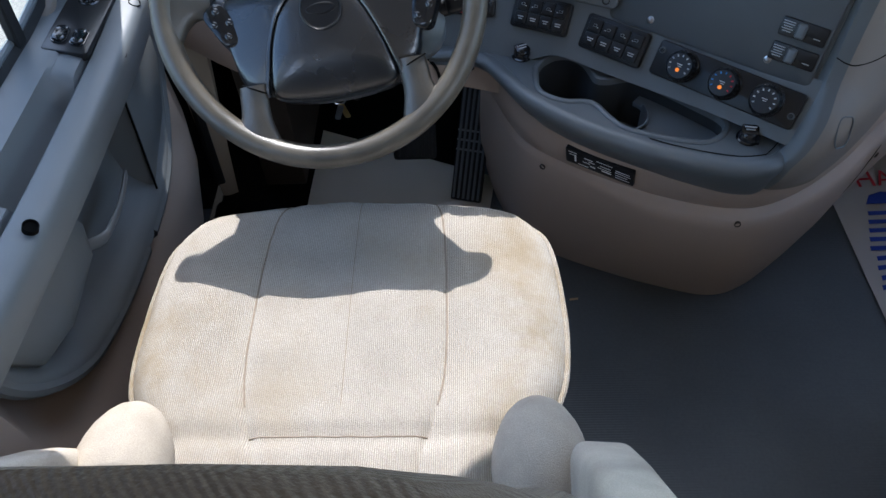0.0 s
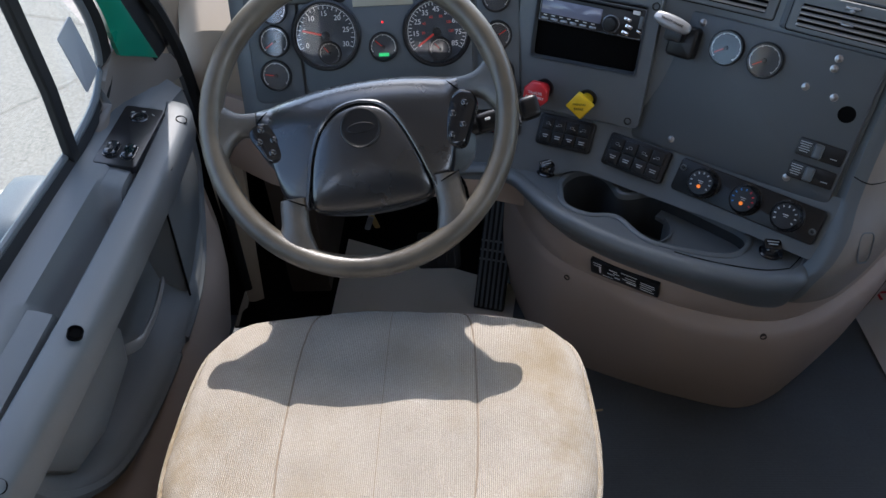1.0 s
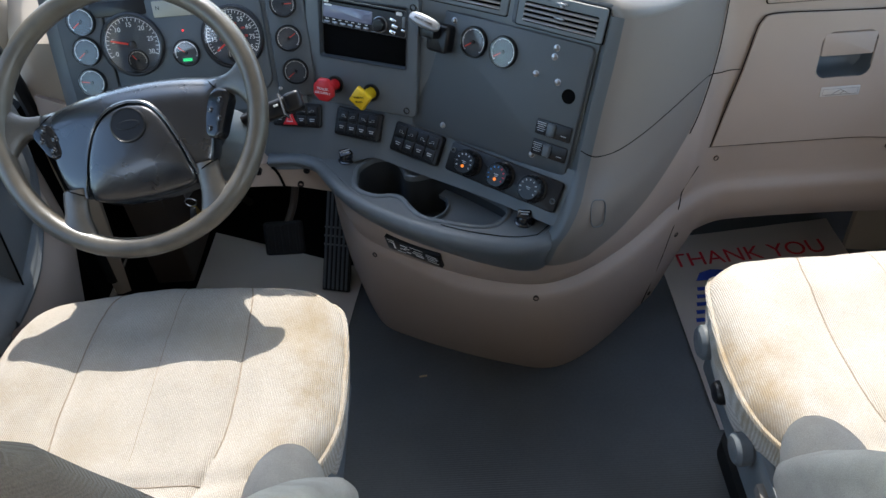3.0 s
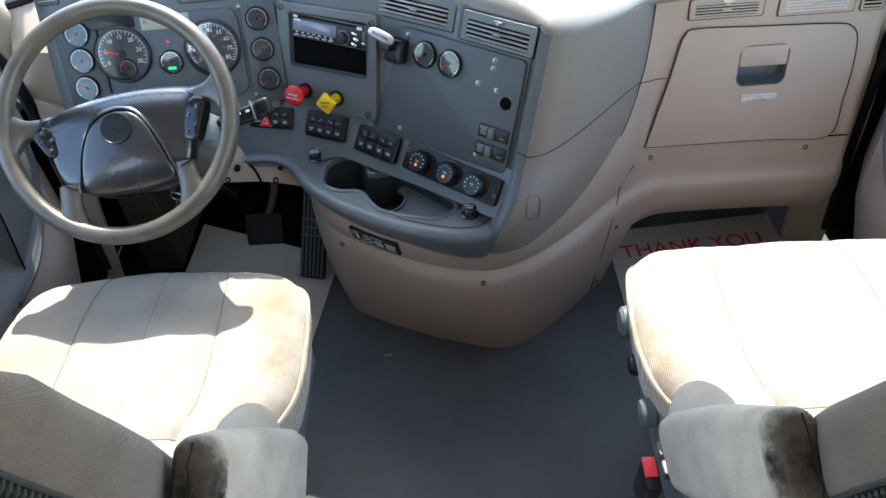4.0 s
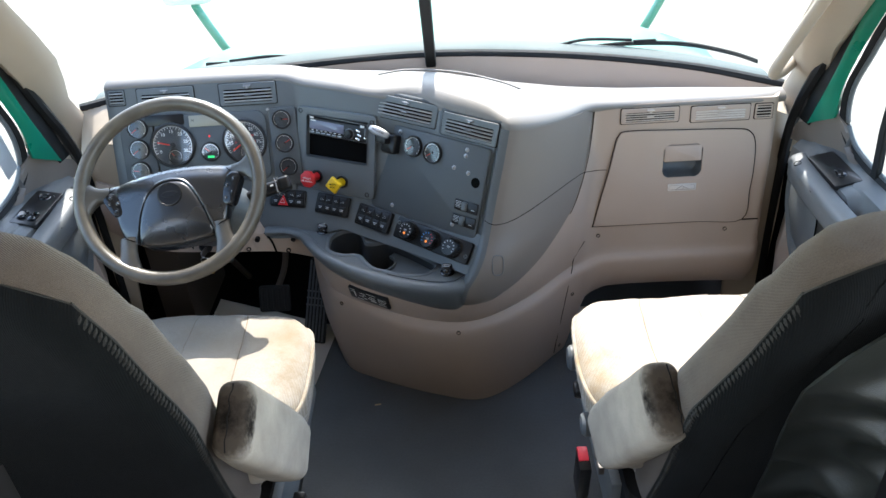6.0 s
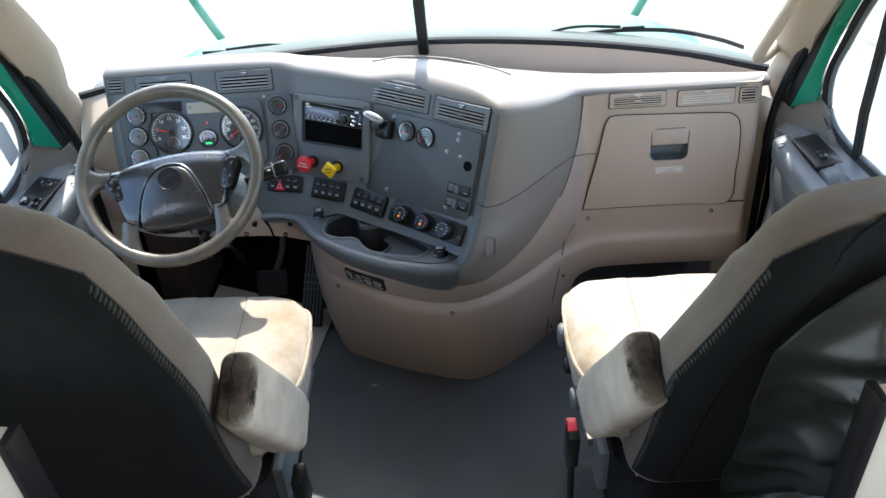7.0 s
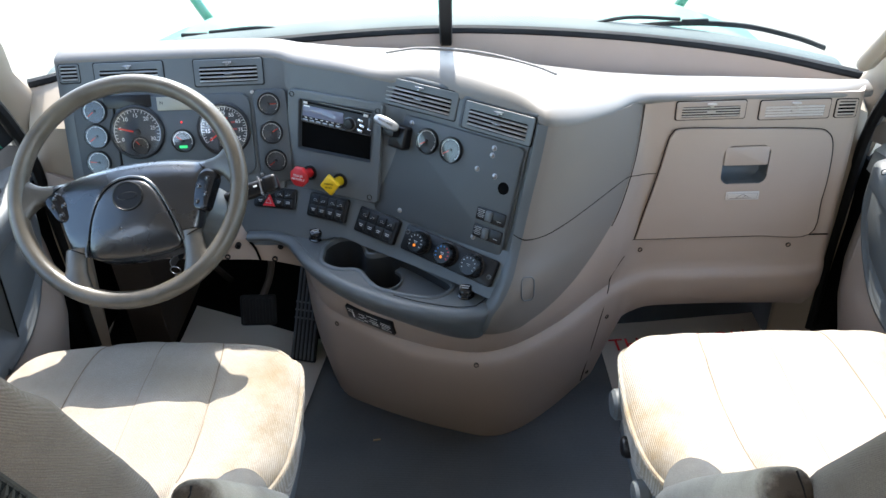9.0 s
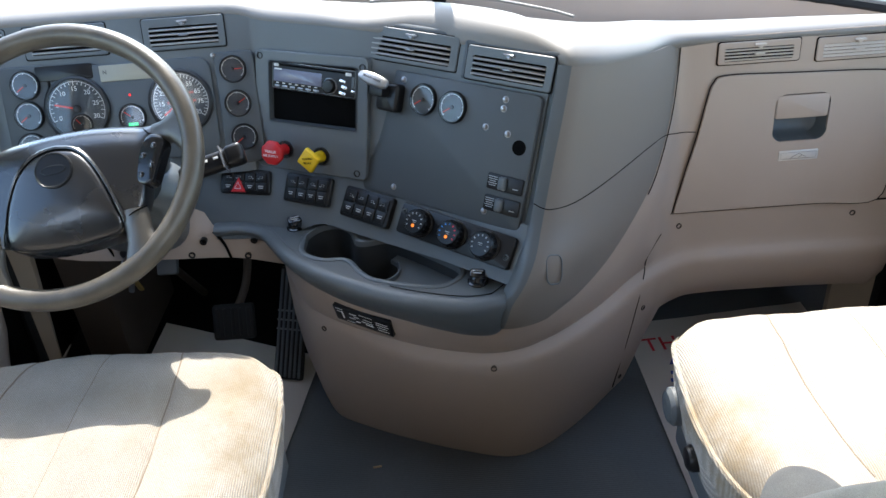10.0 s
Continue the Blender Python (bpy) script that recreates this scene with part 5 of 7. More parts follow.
for m, w in ((VL @ Matrix.Translation((-0.008, 0, 0)), 0.204), (VR @ Matrix.Translation((-0.003, 0, 0)), 0.182)):
    bm = bmesh.new()
    block(bm, m @ Matrix.Translation((0, 0.004, -0.040)), (w, 0.070, 0.068), 0.010, 3)
    part("vent_hood", bm, DARKMATTE, dash, "raised charcoal vent hood")
vent(VL, 0.182, 0.058, DARK, "charcoal louvred air vent")
vent(VR, 0.162, 0.056, DARK, "charcoal louvred air vent")
vent(at(GL, -0.050, 0.180, 0.003), 0.150, 0.040, TAUPE, "beige louvred air vent")
vent(at(GL, 0.132, 0.176, 0.003), 0.152, 0.042, TAUPE, "beige louvred air vent, closed", True, True)
vent(at(GL, 0.244, 0.175, 0.003), 0.046, 0.040, TAUPE, "beige corner air vent", False)

# cluster surround panels
bm = bmesh.new()
slab(bm, CL, 0.30, 0.185, -0.008, 0.004, 0.025, 0.003, 0.005, -0.005)
part("cluster_panel", bm, PANEL, dash, "matt black gauge panel")
bm = bmesh.new()
slab(bm, CL, 0.09, 0.20, -0.008, 0.002, 0.015, 0.003, -0.194, -0.005)
part("left_gauge_panel", bm, PANEL, dash)
bm = bmesh.new()
slab(bm, CL, 0.075, 0.21, -0.008, 0.002, 0.012, 0.003, 0.200, -0.012)
part("right_gauge_panel", bm, PANEL, dash)
bm = bmesh.new()
slab(bm, CL, 0.104, 0.030, 0, 0.0055, 0.002, 0.001, 0.002, 0.070)
part("message_display", bm, LCD, dash, "dim beige message display")
bm = bmesh.new()
text_mesh(bm, "N", at(CL, -0.040, 0.072, 0.0056), 0.010, 0.0002)
part("display_letter", bm, BLACK, dash)
bm = bmesh.new()
slab(bm, CL, 0.105, 0.028, 0, 0.0055, 0.004, 0.001, -0.115, 0.078)
part("warning_window", bm, BLACK, dash)


def gauge(m, r, needle, start, end, ticks, numbers=(), sub=None, tall=0.008, numeral=0.15):
    """Dial with bezel, face, ticks, numbers, needle and lens."""
    bm = bmesh.new()
    lathe(bm, m, [(r * 1.08, 0), (r * 1.08, tall * 0.7), (r * 1.03, tall), (r * 0.97, tall), (r * 0.95, 0.002), (r * 0.95, 0)], 36)
    g = part("gauge", bm, BLACK, dash, "round white-marked gauge")
    bm = bmesh.new()
    lathe(bm, m, [(r * 0.97, 0), (r * 0.97, 0.0032), (0.0005, 0.0032)], 36)
    part("face", bm, GAUGEFACE, g)
    bm = bmesh.new()
    for k in range(ticks):
        a = radians(start + (end - start) * k / (ticks - 1))
        long_ = 0.12 if k % 2 == 0 else 0.07
        mm = at(m, r * 0.84 * math.cos(a), r * 0.84 * math.sin(a), 0, math.degrees(a))
        slab(bm, mm, r * long_, r * (0.020 if r > 0.04 else 0.05), 0.003, 0.0040, 0.0002, 0.0001, n=1)
    rows = []
    for k in range(25):
        a = radians(start + (end - start) * k / 24)
        rows.append([m @ Vector((q * math.cos(a), q * math.sin(a), z)) for q, z in ((r * (0.90 if r > 0.04 else 0.85), 0.003), (r * (0.90 if r > 0.04 else 0.85), 0.0038), (r * (0.915 if r > 0.04 else 0.885), 0.0038), (r * (0.915 if r > 0.04 else 0.885), 0.003))])
    grid(bm, rows, close_u=True, caps=True)
    part("scale_marks", bm, WHITEINK, g)
    if numbers:
        bm = bmesh.new()
        for k, tx in enumerate(numbers):
            a = radians(start + (end - start) * k / (len(numbers) - 1))
            text_mesh(bm, tx, at(m, r * 0.66 * math.cos(a), r * 0.66 * math.sin(a), 0.0035), r * numeral * 1.45, 0.0002)
        part("numerals", bm, WHITEINK, g)
    bm = bmesh.new()
    a = radians(needle)
    slab(bm, at(m, r * 0.33 * math.cos(a), r * 0.33 * math.sin(a), 0, needle), r * 0.80, r * 0.06, 0.0045, 0.006, 0.0004, 0.0002, n=1)
    part("needle", bm, REDNEEDLE, g)
    bm = bmesh.new()
    lathe(bm, m, [(r * 0.13, 0.003), (r * 0.13, 0.0065), (r * 0.09, 0.0075), (0.0005, 0.0075)], 16)
    part("needle_hub", bm, BLACK, g)
    bm = bmesh.new()
    lathe(bm, m, [(r * 0.965, tall - 0.0012), (r * 0.965, tall - 0.0004), (0.0005, tall - 0.0002)], 32)
    ln = part("lens", bm, LENS, g)
    ln.visible_shadow = False
    return g


gz = 0.004
TACH, SPEED = at(CL, -0.101, 0.010, gz), at(CL, 0.093, 0.008, gz)
gauge(TACH, 0.056, 166, 205, -25, 25, ("0", "5", "10", "15", "20", "25", "30"))
gauge(at(TACH, 0.004, -0.030, 0.0015), 0.019, 130, 200, -20, 9, tall=0.006)
gauge(SPEED, 0.056, 215, 215, -35, 35, ("5", "15", "25", "35", "45", "55", "65", "75", "85"))
gauge(at(SPEED, 0.004, -0.030, 0.0015), 0.019, 130, 200, -20, 9, tall=0.006)
bm = bmesh.new()
for k, tx in enumerate(("20", "40", "60", "80", "100", "120")):
    a = radians(195 - 205 * k / 5)
    text_mesh(bm, tx, at(SPEED, 0.0245 * math.cos(a), 0.004 + 0.022 * math.sin(a), 0.0035), 0.0062, 0.0002)
part("inner_numerals", bm, REDNEEDLE, dash)
sg = gauge(at(CL, -0.002, -0.014, gz), 0.024, 140, 200, -20, 9)
bm = bmesh.new()
slab(bm, at(CL, -0.002, -0.027, gz), 0.018, 0.006, 0.003, 0.0042, 0.001, 0.0002)
part("green_readout", bm, GREENLED, sg, "lit green readout")
bm = bmesh.new()
lathe(bm, at(CL, -0.001, 0.028, gz), [(0.002, 0), (0.002, 0.001), (0.001, 0.0016)], 12)
part("warning_lamp", bm, REDLED, dash, "lit red warning lamp")
for k, (u, v, nd) in enumerate(((-0.190, 0.060, 215), (-0.193, 0.004, 215), (-0.197, -0.055, 170))):
    gauge(at(CL, u, v, 0.002), 0.0255, nd, 220, -40, 9)
for k, (u, v, nd) in enumerate(((0.197, 0.060, 0), (0.198, -0.004, 30), (0.202, -0.068, 215))):
    gauge(at(CL, u, v, 0.002), 0.0235, nd, 220, -40, 9)
for u, v in ((0.163, 0.088), (0.167, -0.098), (-0.155, -0.10)):
    bm = bmesh.new()
    lathe(bm, at(CL, u, v, -0.004), [(0.004, 0), (0.004, 0.010), (0.002, 0.011)], 10)
    part("panel_screw", bm, STEEL, dash)

# radio panel
bm = bmesh.new()
ring_slab(bm, RD, 0.240, 0.222, 0.010, 0.186, 0.112, 0.004, -0.01, 0.006, 0.0, -0.004, 0.004, 0.036)
part("radio_bezel", bm, DARK, dash, "charcoal radio surround")
bm = bmesh.new()
# no opening is cut: a flat black plate gives the slot's shade
slab(bm, RD, 0.19, 0.116, -0.008, -0.003, 0.004, 0.0005, 0.004, 0.032)
part("radio_slot_shade", bm, VOID, dash, "flat black plate for the shade in the empty slot below the radio")
bm = bmesh.new()
rows = []
for w, h, z in ((0.190, 0.116, 0.0075), (0.186, 0.112, 0.0078), (0.182, 0.108, 0.004), (0.180, 0.106, -0.004)):
    rows.append([RD @ Vector((0.004 + x, 0.032 + y, z)) for x, y in rrect(w, h, 0.005, 4)])
grid(bm, rows, close_u=True)
bmesh.ops.solidify(bm, geom=bm.faces, thickness=0.0012)
part("radio_lip", bm, DARKMATTE, dash)
RM = at(RD, 0.006, 0.061, -0.002, -2)
bm = bmesh.new()
slab(bm, RM, 0.182, 0.053, -0.03, 0.006, 0.004, 0.002)
rd = part("radio", bm, BLACK, dash, "black car radio with silver keys")
bm = bmesh.new()
slab(bm, RM, 0.105, 0.024, 0.004, 0.0072, 0.002, 0.0006, -0.034, 0.000)
part("radio_screen", bm, RADIOLCD, rd, "blue-grey radio display")
bm = bmesh.new()
slab(bm, RM, 0.165, 0.0035, 0.004, 0.0068, 0.001, 0.0003, 0.0, 0.019)
part("disc_slot", bm, VOID, rd)
bm = bmesh.new()
lathe(bm, at(RM, 0.036, -0.008, 0.005), [(0.0125, 0), (0.0125, 0.009), (0.010, 0.012), (0.001, 0.0125)], 20)
part("volume_knob", bm, BLACK, rd)
bm = bmesh.new()
lathe(bm, at(RM, 0.036, -0.008, 0.005), [(0.0148, 0), (0.0148, 0.0030), (0.0138, 0.0036), (0.0128, 0.0030)], 24)
part("knob_ring", bm, GLOSSGREY, rd)
for k in range(10):
    a = 2 * math.pi * k / 10
    bm = bmesh.new()
    slab(bm, at(RM, 0.036 + 0.0105 * math.cos(a), -0.008 + 0.0105 * math.sin(a), 0.012, math.degrees(a)), 0.0030, 0.0012, 0, 0.0022, 0.0004, 0.0002)
    part("knob_rib", bm, GLOSSGREY, rd)
bm = bmesh.new()
ring_slab(bm, RM, 0.180, 0.051, 0.004, 0.176, 0.047, 0.003, 0.004, 0.0066)
part("radio_edge", bm, GLOSSGREY, rd)
for k in range(7):
    bm = bmesh.new()
    slab(bm, RM, 0.006, 0.0016, 0.004, 0.0066, 0.0004, 0.0002, -0.078 + 0.014 * k, -0.0145)
    part("key_print", bm, WHITEINK, rd)
for k, (x, y, w, h, mt) in enumerate([(-0.078 + 0.017 * i, -0.020, 0.012, 0.005, GLOSSGREY) for i in range(6)] + [(0.062, 0.004, 0.013, 0.005, CHROME), (0.066, -0.007, 0.012, 0.006, CHROME), (0.062, -0.018, 0.013, 0.006, CHROME), (0.084, -0.012, 0.008, 0.004, CHROME), (0.074, 0.017, 0.012, 0.006, WHITEINK), (-0.080, 0.018, 0.010, 0.005, WHITEINK), (-0.076, 0.011, 0.016, 0.003, WHITEINK), (0.084, 0.003, 0.006, 0.020, DARK)]):
    bm = bmesh.new()
    slab(bm, at(RM, x, y, 0, -15 if mt is CHROME else 0), w, h * (0.8 if k < 6 else 1), 0.004, 0.008, 0.0012, 0.0004)
    part("radio_key", bm, mt, rd)
for u, v in ((-0.109, 0.096), (0.109, 0.090), (0.100, -0.104), (-0.103, -0.095)):
    bm = bmesh.new()
    lathe(bm, at(RD, u, v, 0.002), [(0.0065, 0), (0.0065, 0.005), (0.005, 0.0055), (0.004, 0.003), (0.0005, 0.003)], 14)
    part("bezel_screw", bm, BLACK, dash)

# air brake knobs
for u, v, mt, n, lab, txt in ((-0.056, -0.076, REDKNOB, 8, "red octagonal trailer air supply knob", ("TRAILER", "AIR SUPPLY")), (0.024, -0.080, YELLOWKNOB, 4, "yellow diamond-shaped parking brake knob", ("PARKING", "BRAKE"))):
    m = at(RD, u, v, 0.006)
    bm = bmesh.new()
    lathe(bm, m, [(0.017, -0.002), (0.017, 0.004), (0.012, 0.004), (0.012, 0.0)], 20)
    part("knob_collar", bm, BLACK, dash)
    bm = bmesh.new()
    lathe(bm, m, [(0.011, 0), (0.010, 0.034), (0.013, 0.038)], 16)
    kb = part("brake_knob", bm, mt, dash, lab)
    bm = bmesh.new()
    rows = []
    for f, z in ((0.7, 0.034), (1.0, 0.039), (1.0, 0.046), (0.9, 0.050)):
        rr = 0.024 * f
        rows.append([m @ Vector((rr * math.cos(2 * math.pi * (k + 0.5) / n + (0.98 if n == 4 else 0)) * (1.05 if n == 4 else 1), rr * math.sin(2 * math.pi * (k + 0.5) / n + (0.98 if n == 4 else 0)), z)) for k in range(n)])
    grid(bm, rows, close_u=True, caps=True)
    bmesh.ops.bevel(bm, geom=[e for e in bm.edges], offset=0.0015, segments=1, affect="EDGES")
    part("knob_face", bm, mt, kb)
    bm = bmesh.new()
    for k, tx in enumerate(txt):
        text_mesh(bm, tx, at(m, 0, 0.003 - 0.008 * k, 0.0501, 8 if n == 4 else 0), 0.0068 if n == 8 else 0.0054, 0.0003)
    part("knob_lettering", bm, WHITEINK if n == 8 else BLACK, kb)

# flat blanking panel
bm = bmesh.new()
slab(bm, FL, 0.335, 0.225, -0.008, 0.003, 0.010, 0.002, -0.032, -0.014)
bp_ = part("blanking_panel", bm, PANEL, dash, "flat black blanking panel")
for u, v in ((0.070, 0.068), (0.042, 0.033), (0.085, 0.029), (0.071, 0.083), (-0.137, 0.084), (-0.128, -0.108), (0.065, -0.106)):
    bm = bmesh.new()
    lathe(bm, at(FL, u, v, 0.002), [(0.0060, 0), (0.0060, 0.0012), (0.0042, 0.0016), (0.0042, 0.0045), (0.0030, 0.0055), (0.0005, 0.0058)], 14)
    part("panel_bolt", bm, STEEL, bp_)
bm = bmesh.new()
# black disc on the panel, as the darkness of an open hole
lathe(bm, at(FL, 0.110, 0.011, 0.0), [(0.0125, 0), (0.0125, 0.0036), (0.0005, 0.0036)], 24)
part("hole_shade_disc", bm, VOID, bp_)
gauge(at(FL, -0.089, 0.057, 0.003), 0.0255, 215, 225, -45, 11)
gauge(at(FL, -0.027, 0.054, 0.003), 0.0255, 215, 225, -45, 11)
for v in (-0.052, -0.089):
    bm = bmesh.new()
    slab(bm, FL, 0.068, 0.027, 0, 0.006, 0.003, 0.001, 0.097, v)
    sb = part("rocker_switch", bm, BLACK, bp_, "small black rocker switch with label")
    bm = bmesh.new()
    slab(bm, FL, 0.014, 0.022, 0.004, 0.014, 0.003, 0.003, 0.094, v)
    part("rocker", bm, DARK, sb)
    for k in range(5):
        bm = bmesh.new()
        slab(bm, FL, 0.017 - 0.004 * (k in (2, 4)), 0.0012, 0.005, 0.0066, 0.0004, 0.0002, 0.074, v + 0.008 - 0.0036 * k)
        part("print_bar", bm, BTNMARK, sb)
    bm = bmesh.new()
    slab(bm, FL, 0.010, 0.0014, 0.005, 0.0066, 0.0004, 0.0002, 0.118, v - 0.005)
    part("print_bar", bm, BTNMARK, sb)

# trailer brake lever
bm = bmesh.new()
slab(bm, at(FL, -0.155, 0.050, 0.003), 0.046, 0.050, 0, 0.022, 0.008, 0.005)
tb = part("trailer_brake", bm, BLACK, dash, "black hand brake valve with a silver grip")
bm = bmesh.new()
block(bm, at(FL, -0.165, 0.060, 0.030), (0.030, 0.022, 0.03), 0.005)
part("lever_arm", bm, BLACK, tb)
bm = bmesh.new()
gm = at(FL, -0.170, 0.077, 0.048, -6) @ Matrix.Rotation(radians(-35), 4, "X") @ Matrix.Rotation(radians(8), 4, "Y")
rows = []
for k in range(15):
    b = math.pi * (0.04 + 0.92 * k / 14)
    e = math.sin(b) ** 0.55
    rows.append([gm @ Vector((-0.031 * math.cos(b), y * e, z * e)) for y, z in rrect(0.023, 0.015, 0.0065, 4)])
grid(bm, rows, close_u=True, caps=True)
gp = part("lever_grip", bm, LEVER, tb, "silver grip")
bm = bmesh.new()
text_mesh(bm, "TRAILER BRAKE", at(gm, 0, -0.002, 0.0074), 0.0054, 0.0004)
part("lever_lettering", bm, BLACK, gp)


# switch banks
def bank(m, w, h, cols, rows_, hazard=None):
    bm = bmesh.new()
    slab(bm, m, w, h, -0.008, 0.004, 0.006, 0.002)
    b = part("switch_bank", bm, BLACK, dash, "black push-button switch bank")
    for j in range(rows_):
        for i in range(cols):
            bw, bh = (w - 0.012) / cols, (h - 0.010) / rows_
            x, y = -w / 2 + 0.006 + bw * (i + 0.5), h / 2 - 0.005 - bh * (j + 0.5)
            bm = bmesh.new()
            slab(bm, m, bw - 0.002, bh - 0.002, 0.002, 0.0065, 0.002, 0.0012, x, y)
            k = part("button", bm, BLACK, b)
            bm = bmesh.new()
            if j == 0:
                ring_slab(bm, m, 0.0085, 0.0062, 0.0015, 0.0058, 0.0034, 0.001, 0.006, 0.0070, x, y)
                slab(bm, m, 0.0030, 0.0014, 0.006, 0.0070, 0.0004, 0.0002, x + 0.0055 * (1 - 2 * (i % 2)), y - 0.0024)
            else:
                slab(bm, m, bw * 0.46, 0.0018, 0.006, 0.0070, 0.0004, 0.0002, x, y + 0.0022)
                slab(bm, m, bw * (0.30 + 0.1 * (i % 2)), 0.0018, 0.006, 0.0070, 0.0004, 0.0002, x, y - 0.0014)
            part("button_mark", bm, BTNMARK, k)
    if hazard:
        bm = bmesh.new()
        x, y = hazard
        rows = [[m @ Vector((x + f * a, y + f * c, z)) for a, c in ((-0.0135, -0.011), (0.0135, -0.011), (0.0, 0.0145))] for f, z in ((1.15, 0.005), (1.1, 0.0085), (0.9, 0.0095))]
        grid(bm, rows, close_u=True, caps=True)
        hz = part("hazard_button", bm, HAZARD, b, "red hazard triangle button", 20)
        bm = bmesh.new()
        rows = [[m @ Vector((x + f * a, y + f * c, 0.0102)) for a, c in ((-0.012, -0.010), (0.012, -0.010), (0.0, 0.013))] for f in (0.62, 0.48)]
        grid(bm, rows, close_u=True)
        bmesh.ops.solidify(bm, geom=bm.faces, thickness=0.0004)
        part("triangle_mark", bm, WHITEINK, hz)
    return b


bank(at(S0, 0.0, 0.002), 0.104, 0.048, 4, 2, (-0.012, -0.008))
bank(at(S1, 0.0, 0.0), 0.102, 0.056, 4, 2)
bank(at(S2, 0.0, 0.0), 0.114, 0.058, 4, 2)
# climate controls
bm = bmesh.new()
slab(bm, KP, 0.240, 0.056, -0.008, 0.004, 0.006, 0.002, 0.0, 0.0)
cc = part("climate_panel", bm, BLACK, dash, "black climate control panel with three knobs")
for k, u in enumerate((-0.070, 0.002, 0.070)):
    m = at(KP, u, 0.000, 0.003)
    bm = bmesh.new()
    lathe(bm, m, [(0.026, 0), (0.026, 0.003), (0.0235, 0.005), (0.022, 0.020), (0.0195, 0.0235), (0.0005, 0.024)], 30)
    kn_ = part("climate_knob", bm, BLACK, cc, "round black control knob")
    for q in range(18):
        a = 2 * math.pi * q / 18
        bm = bmesh.new()
        block(bm, m @ Matrix.Rotation(a, 4, "Z") @ Matrix.Translation((0.0226, 0, 0.012)), (0.0022, 0.0030, 0.016), 0.0007, 1)
        part("grip_rib", bm, BLACK, kn_)
    bm = bmesh.new()
    slab(bm, at(m, 0, 0.002), 0.009, 0.0016, 0.0236, 0.0246, 0.0004, 0.0002)
    slab(bm, at(m, 0.001, -0.001), 0.006, 0.0012, 0.0236, 0.0246, 0.0004, 0.0002)
    part("knob_mark", bm, BTNMARK, kn_)
    for q in range(9):
        a = radians(210 - 240 * q / 8)
        bm = bmesh.new()
        slab(bm, at(m, 0.0155 * math.cos(a), 0.0155 * math.sin(a), 0, math.degrees(a)), 0.0035, 0.0022, 0.0236, 0.0246, 0.0004, 0.0002, n=1)
        part("knob_mark", bm, BTNMARK if k != 1 else (BLUEMARK if q < 5 else HAZARD), kn_)
    if k < 2:
        bm = bmesh.new()
        lathe(bm, at(m, 0, -0.007, 0.024), [(0.0032, 0), (0.0032, 0.001), (0.001, 0.0014)], 12)
        part("knob_lamp", bm, ORANGELED, kn_, "lit orange lamp")
for u, v in ((-0.112, 0.012), (0.112, -0.008)):
    bm = bmesh.new()
    lathe(bm, at(KP, u, v, 0.003), [(0.0055, 0), (0.0055, 0.002), (0.0040, 0.003), (0.0030, 0.001), (0.0005, 0.001)], 14)
    part("panel_screw", bm, DARK, cc)


# ---- steering wheel ----
SW = panel((-0.602, 1.0146, 0.7514), 0, 43.3) @ Matrix.Rotation(radians(8.5), 4, "Z")
wheel = thing("steering_wheel", "worn black four-spoke truck steering wheel", "steering wheel")
bm = bmesh.new()
rows = []
n = 96
for k in range(n):
    a = 2 * math.pi * k / n
    c = Vector((math.cos(a), math.sin(a), 0))
    r = []
    for j in range(14):
        b = 2 * math.pi * j / 14
        r.append(SW @ (c * (0.2091 + 0.0165 * math.cos(b)) + Vector((0, 0, 0.0185 * math.sin(b)))))
    rows.append(r)
grid(bm, rows, close_u=True, close_v=True)
part("rim", bm, WHEELSKIN, wheel, "rim with shiny wear at the bottom")


def lerp_line(pts, x):
    for (x0, y0), (x1, y1) in zip(pts, pts[1:]):
        if x <= x1:
            return y0 + (y1 - y0) * (x - x0) / (x1 - x0)
    return pts[-1][1]


# cover between the rim sides: one padded shell, its top rolled back
LOW = [(0.0, -0.116), (0.088, -0.115), (0.105, -0.109), (0.118, -0.100), (0.126, -0.080), (0.130, -0.055), (0.136, -0.034), (0.146, -0.012), (0.158, 0.002)]
ROLL = [(-0.088, 0.0105), (-0.066, 0.0100), (-0.048, 0.0080), (-0.034, 0.0040), (-0.022, -0.0020), (-0.012, -0.0100), (-0.005, -0.0190), (-0.001, -0.0300), (0.0, -0.0420), (-0.004, -0.0600), (-0.014, -0.0750)]


def cover_top(x):
    return 0.059 - 0.80 * x * x + 0.10 * max(0, abs(x) - 0.13)


bm = bmesh.new()
rows = []
for i in range(61):
    x = -0.150 + 0.300 * i / 60
    q = abs(x) / 0.150
    top, bot = cover_top(x), lerp_line(LOW, abs(x))
    tall = min(1.0, (top - bot) / 0.120)
    back = -0.014 * q ** 2.2
    r = []
    for dy, z in reversed(ROLL):
        r.append(SW @ Vector((x, top + dy * tall, back + (z if z < 0 else z * tall))))
    y0 = top + ROLL[0][0] * tall
    for k in range(1, 8):
        t = k / 7
        r.append(SW @ Vector((x, y0 + (bot - y0) * t, back + 0.0105 * tall - 0.010 * t ** 4)))
    r.append(SW @ Vector((x, bot + 0.003, back - 0.022)))
    rows.append(r)
shell(bm, rows, 0.004, tuple(SW.to_3x3() @ Vector((0, -0.3, -1))))
part("cover", bm, HUBSKIN, wheel, "dark padded spoke cover")
